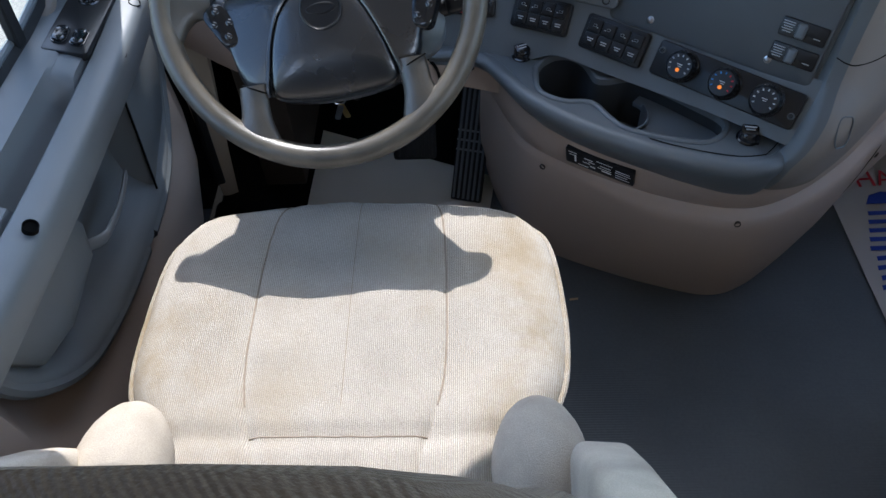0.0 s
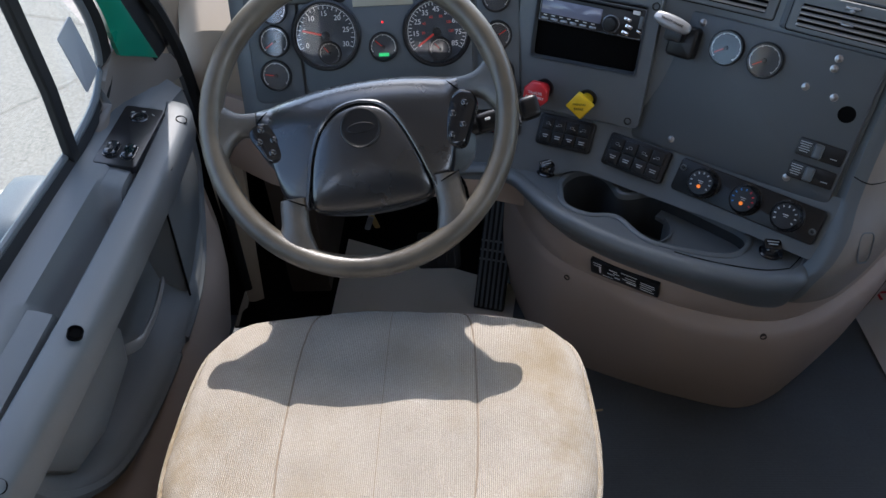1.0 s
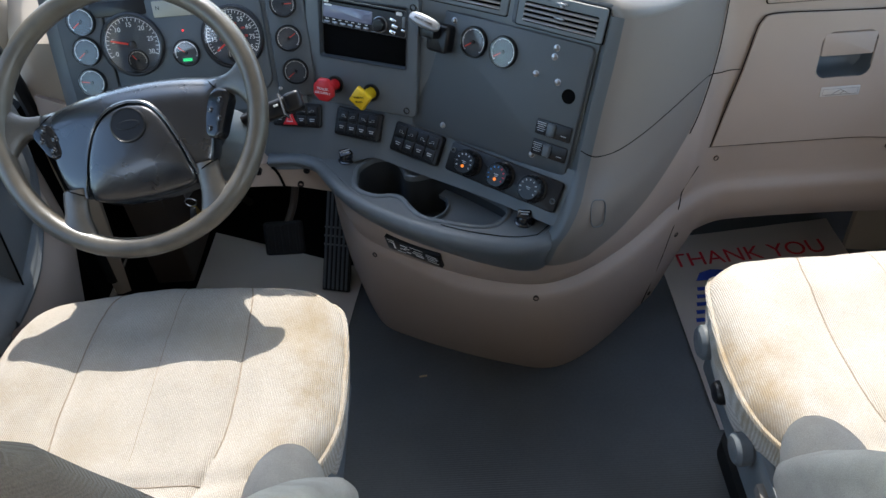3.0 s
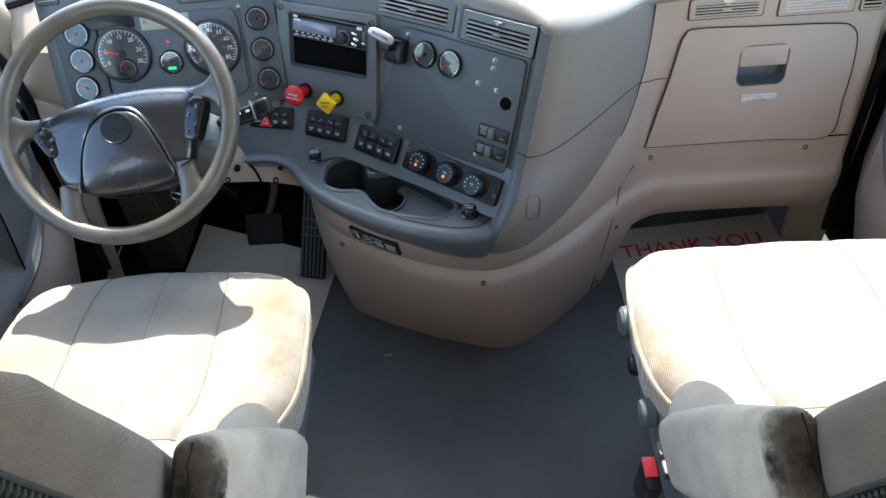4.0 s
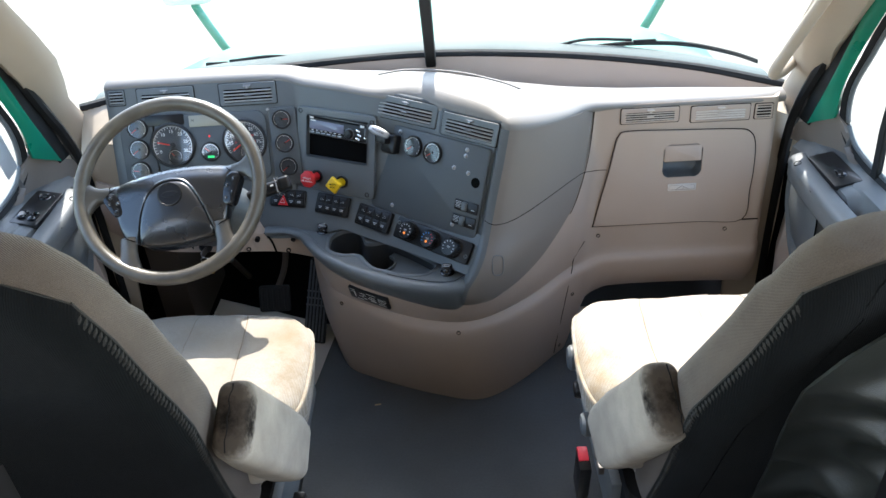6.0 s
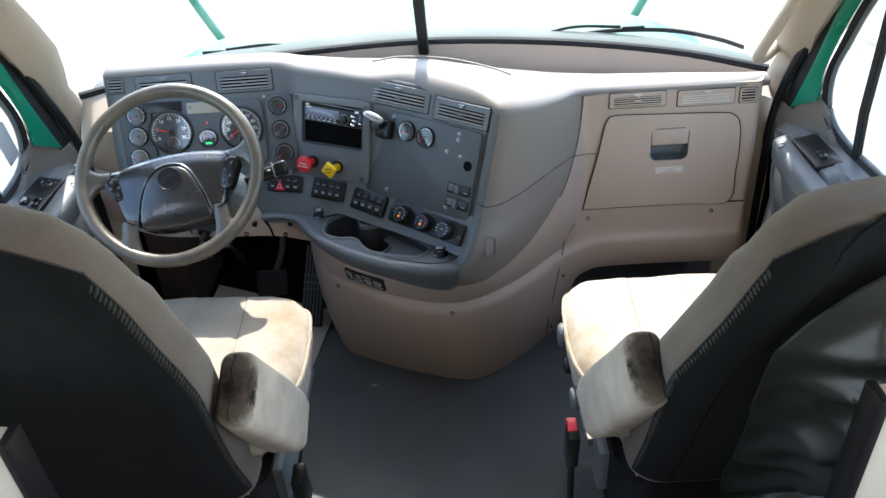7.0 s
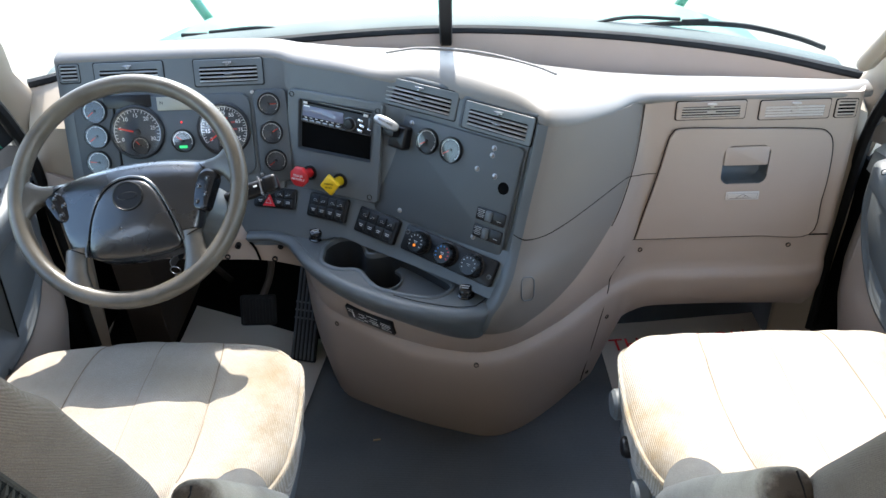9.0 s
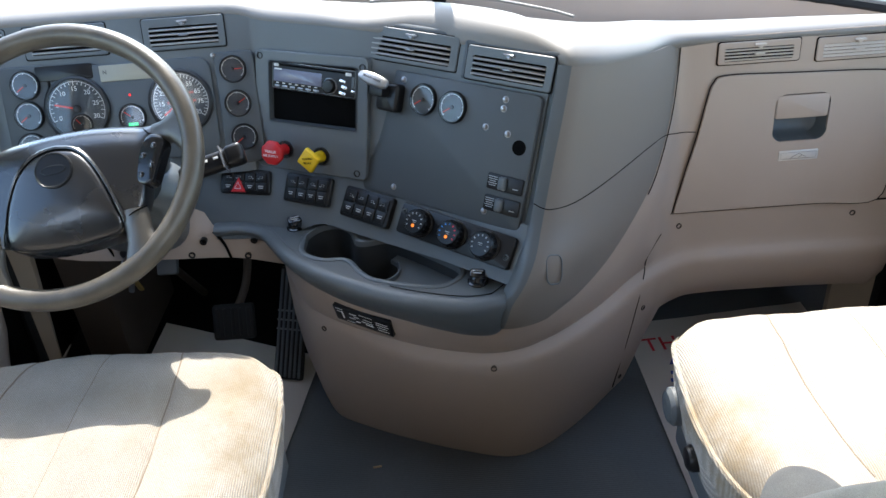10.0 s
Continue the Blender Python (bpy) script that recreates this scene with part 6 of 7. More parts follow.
for s in (-1, 1):
    # arms that flare into the rim
    bm = bmesh.new()
    rows = []
    for k in range(13):
        t = k / 12
        x = 0.146 + 0.052 * t
        flare = max(0, (t - 0.25) / 0.75) ** 2
        hi = cover_top(x) - 0.006 * (1 - t) - 0.001 + 0.030 * flare * (1 - 0.55 * max(0, t - 0.8) / 0.2)
        lo = -0.012 + 0.016 * math.sin(math.pi * min(1, t * 1.1)) - 0.022 * flare
        mid, h = (hi + lo) / 2, (hi - lo) / 2
        back = -0.018 * (1 - t)
        rows.append([SW @ Vector((s * x, mid + h * math.copysign(abs(math.cos(b)) ** 0.8, math.cos(b)), back + (0.011 if math.sin(b) > 0 else 0.050 - 0.036 * t) * math.sin(b))) for b in [2 * math.pi * j / 20 for j in range(20)]])
    grid(bm, rows, close_u=True, caps=True)
    part("spoke_end", bm, SPOKESKIN, wheel)
bm = bmesh.new()
pad = [(0.006, 0.017), (0.030, 0.011), (0.047, -0.004), (0.060, -0.026), (0.073, -0.058), (0.083, -0.088), (0.089, -0.112), (0.080, -0.126), (0.048, -0.132), (0.0, -0.134)]
pad = pad + [(-0.048, -0.130), (-0.078, -0.122), (-0.084, -0.108), (-0.077, -0.080), (-0.069, -0.048), (-0.054, -0.014), (-0.034, 0.006), (-0.014, 0.015)]
pl_ = smooth_line([(x, y, 0) for x, y in pad + pad[:1]], 3)[:-1]
rows = []
for f, z in ((1.0, -0.05), (1.0, 0.006), (0.99, 0.0095), (0.97, 0.0118), (0.93, 0.0134), (0.85, 0.0146), (0.75, 0.0156), (0.62, 0.0166), (0.45, 0.0174), (0.3, 0.018), (0.15, 0.0183), (0.02, 0.0184)):
    r = []
    for p in pl_:
        x, y = p.x * f, -0.06 + (p.y + 0.06) * f
        r.append(SW @ Vector((x, y, z - (5.0 * max(0, -0.066 - y) ** 2 + 0.6 * max(0, y + 0.040) ** 2) * (z > 0))))
    rows.append(r)
grid(bm, rows, close_u=True, caps=True)
part("horn_pad", bm, HUBSKIN, wheel, "dark pebbled horn pad")
for name, f, z, rad, mat in (("pad_ridge", 1.050, 0.0082, 0.0032, HUBSKIN), ("pad_gap", 1.010, 0.0098, 0.0008, VOID)):
    bm = bmesh.new()
    ln = [SW @ Vector((p.x * f, -0.06 + (p.y + 0.06) * f, z - 5.0 * max(0, -0.086 - p.y) ** 2)) for p in pl_ if p.y > -0.117]
    k = max(range(len(ln)), key=lambda i: (ln[i] - ln[i - 1]).length)
    tube(bm, ln[k:] + ln[:k], rad, 6)
    part(name, bm, mat, wheel)
hm = at(SW, 0.004, -0.018, 0.0180)
bm = bmesh.new()
lathe(bm, hm, [(0.0285, -0.009), (0.0285, 0.0015), (0.0255, 0.0025), (0.024, 0.001), (0.0005, 0.001)], 32)
bd = part("horn_badge", bm, RUBBER, wheel, "round black maker badge with an embossed oval")
bm = bmesh.new()
lathe(bm, hm, [(0.0280, 0.0005), (0.0280, 0.0022), (0.0268, 0.0028), (0.0258, 0.0018)], 32)
part("badge_ring", bm, BLACK, bd)
bm = bmesh.new()
rows = [[hm @ Vector((0.020 * f * math.cos(2 * math.pi * k / 24), 0.0075 * f * math.sin(2 * math.pi * k / 24), z)) for k in range(24)] for f, z in ((1, 0.0005), (1, 0.0022), (0.9, 0.0026), (0.86, 0.0014))]
grid(bm, rows, close_u=True, caps=True)
part("badge_oval", bm, BLACK, bd)
for s in (-1, 1):
    # lower spokes, splayed where they meet the rim
    bm = bmesh.new()
    rows = []
    line = smooth_line([(s * 0.108, -0.098, -0.001), (s * 0.110, -0.118, 0.0), (s * 0.111, -0.138, 0.0), (s * 0.112, -0.153, 0.0), (s * 0.115, -0.168, 0.0)], 4)
    for k, c in enumerate(line):
        t = k / (len(line) - 1)
        w = 0.0195 + 0.0150 * max(0, (t - 0.35) / 0.65) ** 2
        rows.append([SW @ (c + Vector((math.cos(b) * w, s * 0.50 * w * math.cos(b) * t, (0.0115 + 0.002 * t) * math.sin(b)))) for b in [2 * math.pi * j / 18 for j in range(18)]])
    grid(bm, rows, close_u=True, caps=True)
    part("lower_spoke", bm, SPOKESKIN, wheel)
    bm = bmesh.new()
    a, b = ((-0.121, -0.095), (-0.088, -0.112)) if s < 0 else ((0.128, -0.097), (0.093, -0.112))
    tube(bm, [SW @ Vector((a[0] + (b[0] - a[0]) * k / 6, a[1] + (b[1] - a[1]) * k / 6, 0.0045 + 0.0072 * math.sin(math.pi * k / 6))) for k in range(7)], 0.0011, 6)
    part("spoke_joint", bm, VOID, wheel)
    # thumb button pods
    pm = at(SW, -0.132, -0.012, 0.0015, -62) if s < 0 else at(SW, 0.139, -0.026, 0.0015, 66)
    pm = pm @ Matrix.Rotation(radians(s * 10 if s < 0 else -10), 4, "X")
    lg, wd = (0.058, 0.032) if s < 0 else (0.076, 0.036)
    bm = bmesh.new()
    rows = [[pm @ Vector((x * f + 0.004 * (1 - (2 * y / wd) ** 2) * (x > 0), y * f, z)) for x, y in rrect(lg, wd, 0.013, 5)] for f, z in ((1, -0.022), (1, -0.0010), (0.95, 0.0010), (0.82, 0.0020), (0.4, 0.0026))]
    grid(bm, rows, close_u=True, caps=True)
    pod = part("button_pod", bm, GLOSSBLACK, wheel, "glossy black thumb button pod")
    e = lg / 0.066
    for x, y in ((-0.021 * e, 0.003), (-0.006 * e, -0.009), (0.004 * e, 0.009), (0.020 * e, -0.003)):
        bm = bmesh.new()
        lathe(bm, at(pm, x, y, 0.0010), [(0.0050, 0), (0.0050, 0.0018), (0.0040, 0.0028), (0.002, 0.0032), (0.0004, 0.0033)], 16)
        tb_ = part("thumb_button", bm, GLOSSBLACK, pod)
        bm = bmesh.new()
        slab(bm, at(pm, x, y, 0.0041, 30), 0.0040, 0.0010, 0, 0.0006, 0.0003, 0.0001)
        part("button_mark", bm, SLAT, tb_)
    bm = bmesh.new()
    tube(bm, smooth_line([SW @ Vector((s * x, y, z)) for x, y, z in ((0.128, 0.040, -0.030), (0.131, 0.034, -0.020), (0.137, 0.026, -0.010), (0.144, 0.017, -0.004))], 4), 0.0011, 6)
    part("cover_joint", bm, VOID, wheel)
bm = bmesh.new()
rows = []
for z, w, h, y0 in ((-0.030, 0.300, 0.040, 0.002), (-0.062, 0.290, 0.060, 0.000), (-0.10, 0.280, 0.075, -0.004), (-0.11, 0.26, 0.07, -0.004)):
    rows.append([SW @ Vector((x, y0 + y, z)) for x, y in rrect(w, h, h * 0.45, 6)])
grid(bm, rows, close_u=True, caps=True)
part("back_cover", bm, BLACK, wheel)
# column behind the wheel with stalk
col = thing("steering_column", "dark steering column shroud with stalk and ignition key", "steering column")
bm = bmesh.new()
cm = SW @ Matrix.Rotation(radians(-8.5), 4, "Z") @ Matrix.Translation((0, -0.05, 0))
rows = []
for z, w, h in ((-0.07, 0.27, 0.08), (-0.10, 0.33, 0.095), (-0.15, 0.33, 0.10), (-0.20, 0.28, 0.10), (-0.26, 0.20, 0.10), (-0.36, 0.16, 0.10)):
    rows.append([cm @ Vector((x, y + 0.030, z)) for x, y in rrect(w, h, 0.045, 5)])
grid(bm, rows, close_u=True, caps=True)
part("shroud", bm, DARK, col)
bm = bmesh.new()
p0, p1 = SW @ Vector((0.06, -0.03, -0.115)), SW @ Vector((0.175, -0.022, -0.104))
tube(bm, [p0, p0.lerp(p1, 0.5), p1], 0.014, 10)
part("stalk_root", bm, BLACK, col)
stm = Matrix.Translation(SW @ Vector((0.212, -0.016, -0.098))) @ SW.to_3x3().to_4x4() @ Matrix.Rotation(radians(8), 4, "Z")
bm = bmesh.new()
block(bm, stm, (0.096, 0.030, 0.027), 0.009, 3)
sk = part("stalk", bm, BLACK, col, "black and grey multifunction stalk")
bm = bmesh.new()
block(bm, stm @ Matrix.Translation((0.036, 0, 0.004)), (0.030, 0.034, 0.030), 0.009, 3)
part("stalk_cap", bm, BLACK, sk)
bm = bmesh.new()
block(bm, stm @ Matrix.Translation((0.016, 0, 0.003)), (0.003, 0.0385, 0.0335), 0.001)
part("stalk_ring", bm, GLOSSGREY, sk)
for k in range(3):
    bm = bmesh.new()
    slab(bm, stm @ Matrix.Translation((-0.03 + 0.018 * k, 0.002, 0.015)), 0.008, 0.004, 0, 0.001, 0.001, 0.0003)
    part("stalk_mark", bm, WHITEINK, sk)
km = panel((-0.64, 1.235, 0.455), 0, -10)
bm = bmesh.new()
lathe(bm, km, [(0.018, -0.01), (0.018, 0.012), (0.012, 0.016), (0.0005, 0.016)], 18)
part("ignition", bm, BLACK, col)
bm = bmesh.new()
slab(bm, km @ Matrix.Translation((0, -0.002, 0.028)) @ Matrix.Rotation(radians(70), 4, "Y"), 0.030, 0.022, -0.0012, 0.0012, 0.006, 0.0004)
ky = part("ignition_key", bm, STEEL, col, "ignition key with keyring")
bm = bmesh.new()
tube(bm, [km @ Vector((0.0 + 0.012 * math.sin(k / 10 * 6.283), -0.022 - 0.012 * math.cos(k / 10 * 6.283), 0.040)) for k in range(11)], 0.0015, 6)
part("key_ring", bm, STEEL, ky)
for k in range(2):
    bm = bmesh.new()
    slab(bm, km @ Matrix.Translation((0.006 - 0.01 * k, -0.052, 0.041 + 0.004 * k)) @ Matrix.Rotation(radians(12 - 30 * k), 4, "Z"), 0.011, 0.040, -0.001, 0.001, 0.004, 0.0003)
    part("spare_key", bm, STEEL if k else material("brass", (0.6, 0.42, 0.16), 0.35, 1.0, bump=0), ky)

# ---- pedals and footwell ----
# near-black sheet added on the floor as the footwell's shade
box_part("footwell_shade_sheet", (-1.019, 1.29, 0.001), (-0.375, 1.94, 0.0035), VOID, "near-black sheet that puts shade on the driver footwell floor")
gp_ = thing("accelerator_pedal", "black ribbed accelerator pedal", "pedal")
am_ = Matrix.Translation((-0.398, 1.402, 0.120)) @ Matrix.Rotation(radians(-14), 4, "Z") @ Matrix.Rotation(radians(56), 4, "X")
bm = bmesh.new()
block(bm, am_, (0.072, 0.27, 0.016), 0.005)
part("pedal_plate", bm, RUBBER, gp_)
for k in range(6):
    bm = bmesh.new()
    block(bm, am_ @ Matrix.Translation((-0.029 + 0.0116 * k, 0, 0.010)), (0.0055, 0.258, 0.006), 0.0015, 1)
    part("rib", bm, DARKMATTE, gp_)
for k in range(3):
    bm = bmesh.new()
    block(bm, am_ @ Matrix.Translation((0, 0.03 - 0.022 * k, 0.010)), (0.070, 0.004, 0.004), 0.001, 1)
    part("cross_rib", bm, DARK, gp_)
bp2 = thing("brake_pedal", "black rubber brake pedal on a steel arm", "pedal")
bm = bmesh.new()
block(bm, Matrix.Translation((-0.528, 1.385, 0.150)) @ Matrix.Rotation(radians(62), 4, "X"), (0.098, 0.085, 0.022), 0.01, 3)
bpad = part("pad", bm, RUBBER, bp2)
for k in range(5):
    bm = bmesh.new()
    block(bm, Matrix.Translation((-0.528, 1.385, 0.150)) @ Matrix.Rotation(radians(62), 4, "X") @ Matrix.Translation((-0.036 + 0.018 * k, 0, 0.0115)), (0.008, 0.066, 0.005), 0.0015, 1)
    part("tread", bm, RUBBER, bpad)
bm = bmesh.new()
tube(bm, smooth_line([(-0.52, 1.40, 0.17), (-0.490, 1.455, 0.25), (-0.475, 1.52, 0.45)], 5), 0.010, 8)
part("arm", bm, BRUSHED, bp2)
cp = thing("dead_pedal", "small grey foot switch in the footwell", "pedal")
bm = bmesh.new()
block(bm, Matrix.Translation((-0.70, 1.52, 0.235)) @ Matrix.Rotation(radians(50), 4, "X"), (0.05, 0.05, 0.02), 0.006)
part("pad", bm, DARK, cp)
bm = bmesh.new()
tube(bm, [(-0.70, 1.53, 0.23), (-0.70, 1.7, 0.02)], 0.01, 8)
part("arm", bm, BRUSHED, cp)
box_part("footwell_panel", (-0.90, 1.40, 0.0), (-0.80, 1.75, 0.5), BRUSHED, "bare brown footwell side panel", "structure", 0.01)


def paper(name, corners, label, lift=0.007):
    """Thin creased sheet on the floor, with thickness."""
    m = thing(name, label, "floor mat", "paper floor mats")
    a, b, c, d = [Vector((*p, 0)) for p in corners]
    bm = bmesh.new()
    rows = []
    for j in range(15):
        r = []
        for i in range(11):
            u, v = i / 10, j / 14
            p = a.lerp(b, u).lerp(d.lerp(c, u), v)
            p.z = lift + 0.004 * abs(noise.noise(p * 6)) + 0.002 * abs(noise.noise(p * 19))
            r.append(p)
        rows.append(r)
    grid(bm, rows)
    bmesh.ops.solidify(bm, geom=bm.faces, thickness=0.0008)
    part("sheet", bm, PAPER, m)
    return m


paper("paper_mat", ((-0.80, 1.02), (-0.412, 0.96), (-0.345, 1.405), (-0.78, 1.588)), "creased white paper mat in the driver footwell")
pm_ = paper("paper_mat", ((0.424, 0.86), (0.90, 0.84), (0.885, 1.49), (0.414, 1.447)), "white paper mat with red lettering and a blue boot print")
TX = Matrix.Translation((0.641, 1.370, 0.0115)) @ Matrix.Rotation(radians(4), 4, "Z")
bm = bmesh.new()
text_mesh(bm, "THANK YOU", TX, 0.068, 0.0004)
part("mat_lettering", bm, REDINK, pm_, "red lettering", 0)
# boot print: toe, treads and heel
bo = Matrix.Translation((0.515, 1.158, 0.0112)) @ Matrix.Rotation(radians(-16), 4, "Z")
def print_shape(pts):
    b = bmesh.new()
    grid(b, [[bo @ Vector((x, y, z)) for x, y in pts] for z in (0, 0.0006)], close_u=True, caps=True)
    part("boot_print", b, BLUEINK, pm_)
print_shape([(-0.062, 0.115), (-0.055, 0.145), (-0.03, 0.163), (0.0, 0.168), (0.03, 0.160), (0.052, 0.138), (0.055, 0.115), (0.02, 0.128), (-0.02, 0.128)])
for k in range(9):
    y = 0.095 - 0.026 * k
    w = 0.060 - 0.012 * (k > 4) - 0.006 * (k > 6)
    for s in (-1, 1):
        print_shape([(s * 0.012, y + 0.012), (s * w, y - 0.002), (s * (w - 0.002), y - 0.014), (s * 0.012, y + 0.001)])
print_shape([(-0.008, 0.112), (0.008, 0.112), (0.007, -0.12), (-0.007, -0.12)])
for x, mt in ((0.445, BLUEINK), (0.457, REDINK)):
    bm = bmesh.new()
    slab(bm, Matrix.Translation((x, 0.90, 0.0085)), 0.012, 0.014, 0, 0.0006, 0.0005, 0.0002)
    part("flag_print", bm, mt, pm_)
chip = thing("wood_chip", "tiny pale splinter lying on the floor", "debris", "", (-0.193, 1.046, 0.0))
bm = bmesh.new()
block(bm, Matrix.Translation((-0.193, 1.046, 0.0025)) @ Matrix.Rotation(radians(8), 4, "Z"), (0.018, 0.004, 0.004), 0.001, 1)
part("splinter", bm, material("pale_wood", (0.45, 0.32, 0.2), 0.8), chip)


# ---- seats ----
def seat(xc, s, label, fabric):
    """Truck seat about x = xc; s: +1 where the aisle lies towards +x."""
    st = thing("truck_seat", label, "seat", "truck seats", (xc, 0, 0))
    # cushion
    bm = bmesh.new()
    rows = []
    ys = [0.40, 0.44, 0.50, 0.54, 0.60, 0.66, 0.72, 0.78, 0.83, 0.87, 0.90, 0.917, 0.922, 0.915]
    zt = [0.462, 0.464, 0.465, 0.466, 0.466, 0.466, 0.467, 0.468, 0.468, 0.464, 0.454, 0.436, 0.41, 0.37]
    hw = [0.208, 0.212, 0.222, 0.250, 0.280, 0.290, 0.291, 0.288, 0.283, 0.274, 0.258, 0.240, 0.236, 0.234]
    def top(a, y, z, w):
        q = abs(a)
        dz = -0.030 * max(0, (q - 0.86) / 0.14) ** 2
        bol = 0.010 * math.exp(-((q - 0.74) / 0.16) ** 2) * max(0, min(1, (0.90 - y) / 0.16))
        groove = -0.005 * math.exp(-((q - 0.455) / 0.03) ** 2) * (0.35 + 0.65 * max(0, min(1, (0.90 - y) / 0.16))) - 0.0012 * math.exp(-(a / 0.02) ** 2)
        back = -0.006 * math.exp(-((y - 0.525) / 0.010) ** 2)
        lump = 0.005 * noise.noise(Vector((a * 3 + xc * 7, y * 9, 0))) + 0.002 * noise.noise(Vector((a * 9 + xc * 7, y * 25, 3)))
        crease = -0.006 * math.exp(-((a + 0.52 - 0.35 * (y - 0.66)) / 0.03) ** 2) * math.exp(-((y - 0.66) / 0.07) ** 2)
        bow = (0.016 if s > 0 else 0.005) * (1 - 2.0 * a * a) * max(0, min(1, (y - 0.74) / 0.15))
        return Vector((xc + w * a, y + bow, z + dz + bol + groove + back + lump + crease))
    cols = sorted(set([-1 + k / 20 for k in range(41)] + [e * (0.455 + d) for e in (-1, 1) for d in (-0.03, -0.015, 0, 0.015, 0.03)] + [-0.02, 0.02, -0.975, 0.975]))
    ring_y = smooth_line([(y, z, w) for y, z, w in zip(ys, zt, hw)], 4)
    for y, z, w in ring_y:
        yb = y - 0.016 * max(0, min(1, (y - 0.74) / 0.15))
        r = [Vector((xc - w * 0.97, yb, 0.34)), Vector((xc - w * 1.005, yb, z - 0.075))]
        r += [top(a, y, z, w) for a in cols]
        r += [Vector((xc + w * 1.005, yb, z - 0.075)), Vector((xc + w * 0.97, yb, 0.34))]
        rows.append(r)
    grid(bm, rows, close_u=True, caps=True)
    part("cushion", bm, fabric, st, "sun-bleached beige corduroy cushion with stains")
    for a in (-0.455, 0.455, 0.0):
        bm = bmesh.new()
        pts = [top(a, y, z, w) for y, z, w in ring_y[14:48]]
        tube(bm, pts, 0.0013 if a else 0.0006, 6)
        part("seam", bm, SEAMTHREAD, st)
    bm = bmesh.new()
    yb, zb, wb = 0.527, 0.4655, 0.240
    tube(bm, [top(-0.455 + 0.91 * k / 30, yb, zb, wb) + Vector((0, 0, 0.001)) for k in range(31)], 0.0011, 6)
    part("seam", bm, SEAMTHREAD, st)
    for e in (-1, 1):
        bm = bmesh.new()
        pts = [top(e, y, z, w) + Vector((e * 0.002, 0, -0.002)) for y, z, w in ring_y[4:49]]
        tube(bm, pts, 0.0045, 6)
        part("piping", bm, fabric, st)
    # backrest
    if s > 0:
        bx = 0.0
        wide = [(0.40, 0.236), (0.55, 0.240), (0.70, 0.254), (0.80, 0.262), (0.86, 0.256), (0.92, 0.244), (1.00, 0.231), (1.05, 0.217), (1.09, 0.199), (1.12, 0.170), (1.138, 0.125), (1.145, 0.08)]
    else:
        bx = 0.035
        wide = [(0.40, 0.264), (0.55, 0.266), (0.70, 0.272), (0.79, 0.270), (0.85, 0.250), (0.92, 0.226), (1.00, 0.205), (1.05, 0.187), (1.08, 0.160), (1.095, 0.120), (1.104, 0.07)]
    high = wide[-1][0]

    def sec(z):
        f = (z - 0.44) / 0.66
        yf = 0.435 - 0.215 * f - 0.02 * math.sin(math.pi * f)
        yf -= 0.011 * max(0, (z - 0.98) / 0.16) ** 2
        for (z0, w0), (z1, w1) in zip(wide, wide[1:]):
            if z <= z1:
                break
        return yf, w0 + (w1 - w0) * max(0, min(1, (z - z0) / (z1 - z0)))
    zs = [p.x for p in smooth_line([(z, 0, 0) for z, w in wide], 3)]
    bm = bmesh.new()
    rows = []
    for z in zs:
        yf, w = sec(z)
        th = 0.125 - 0.060 * max(0, (z - high + 0.10) / 0.10) ** 2
        r = []
        for px_, py_ in rrect(2 * w, th, 0.055, 6):
            bol = 0.022 * max(0, (abs(px_) / w - 0.55) / 0.45) if py_ > 0 else 0
            r.append(Vector((xc + bx + px_, yf - th / 2 + py_ + bol * (1 if z < 1.0 else 0.4), z - 0.25 * (py_ - th / 2) * 0.3)))
        rows.append(r)
    grid(bm, rows, close_u=True, caps=True)
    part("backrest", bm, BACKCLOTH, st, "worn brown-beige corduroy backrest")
    bm = bmesh.new()
    rows = []
    def rim_at(z, ang, grow):
        """Point on the rounded back edge at an angle, grow outside the cloth."""
        yf, w = sec(z)
        th = 0.125 - 0.060 * max(0, (z - high + 0.10) / 0.10) ** 2
        e = 1 if math.cos(ang) > 0 else -1
        r = 0.055 + grow
        py_ = -th / 2 + 0.055 + r * math.sin(ang)
        return Vector((xc + bx + e * (w - 0.055) + r * math.cos(ang), yf - th / 2 + py_, z - 0.075 * (py_ - th / 2)))

    def panel_top(u):
        return high - 0.012 - 0.062 * max(0, (u - 0.35) / 0.65) ** 2
    for k in range(37):
        t = k / 36
        r, q = [], []
        for i in range(9):
            z = 0.43 + (panel_top(1 - 0.5 * i / 8) - 0.43) * t
            r.append(rim_at(z, radians(205 + 65 * i / 8), 0.003))
            q.insert(0, rim_at(z, radians(335 - 65 * i / 8), 0.003))
        mid = []
        for i in range(1, 12):
            u = abs(i - 6) / 12
            z = 0.43 + (panel_top(u) - 0.43) * t
            a = rim_at(z, radians(270), 0.003)
            mid.append(Vector((r[-1].x + (q[0].x - r[-1].x) * i / 12, a.y - 0.006 * math.sin(math.pi * i / 12), a.z)))
        rows.append(r + mid + q)
    zl = [0.43 + (panel_top(1) - 0.43) * k / 36 for k in range(37)]
    shell(bm, rows, 0.006)
    part("back_panel", bm, MESH, st, "black ribbed mesh back panel")
    bm = bmesh.new()
    tube(bm, [p + Vector((0, -0.002, 0)) for p in rows[-1]], 0.0040, 6)
    part("back_piping", bm, STITCH, st)
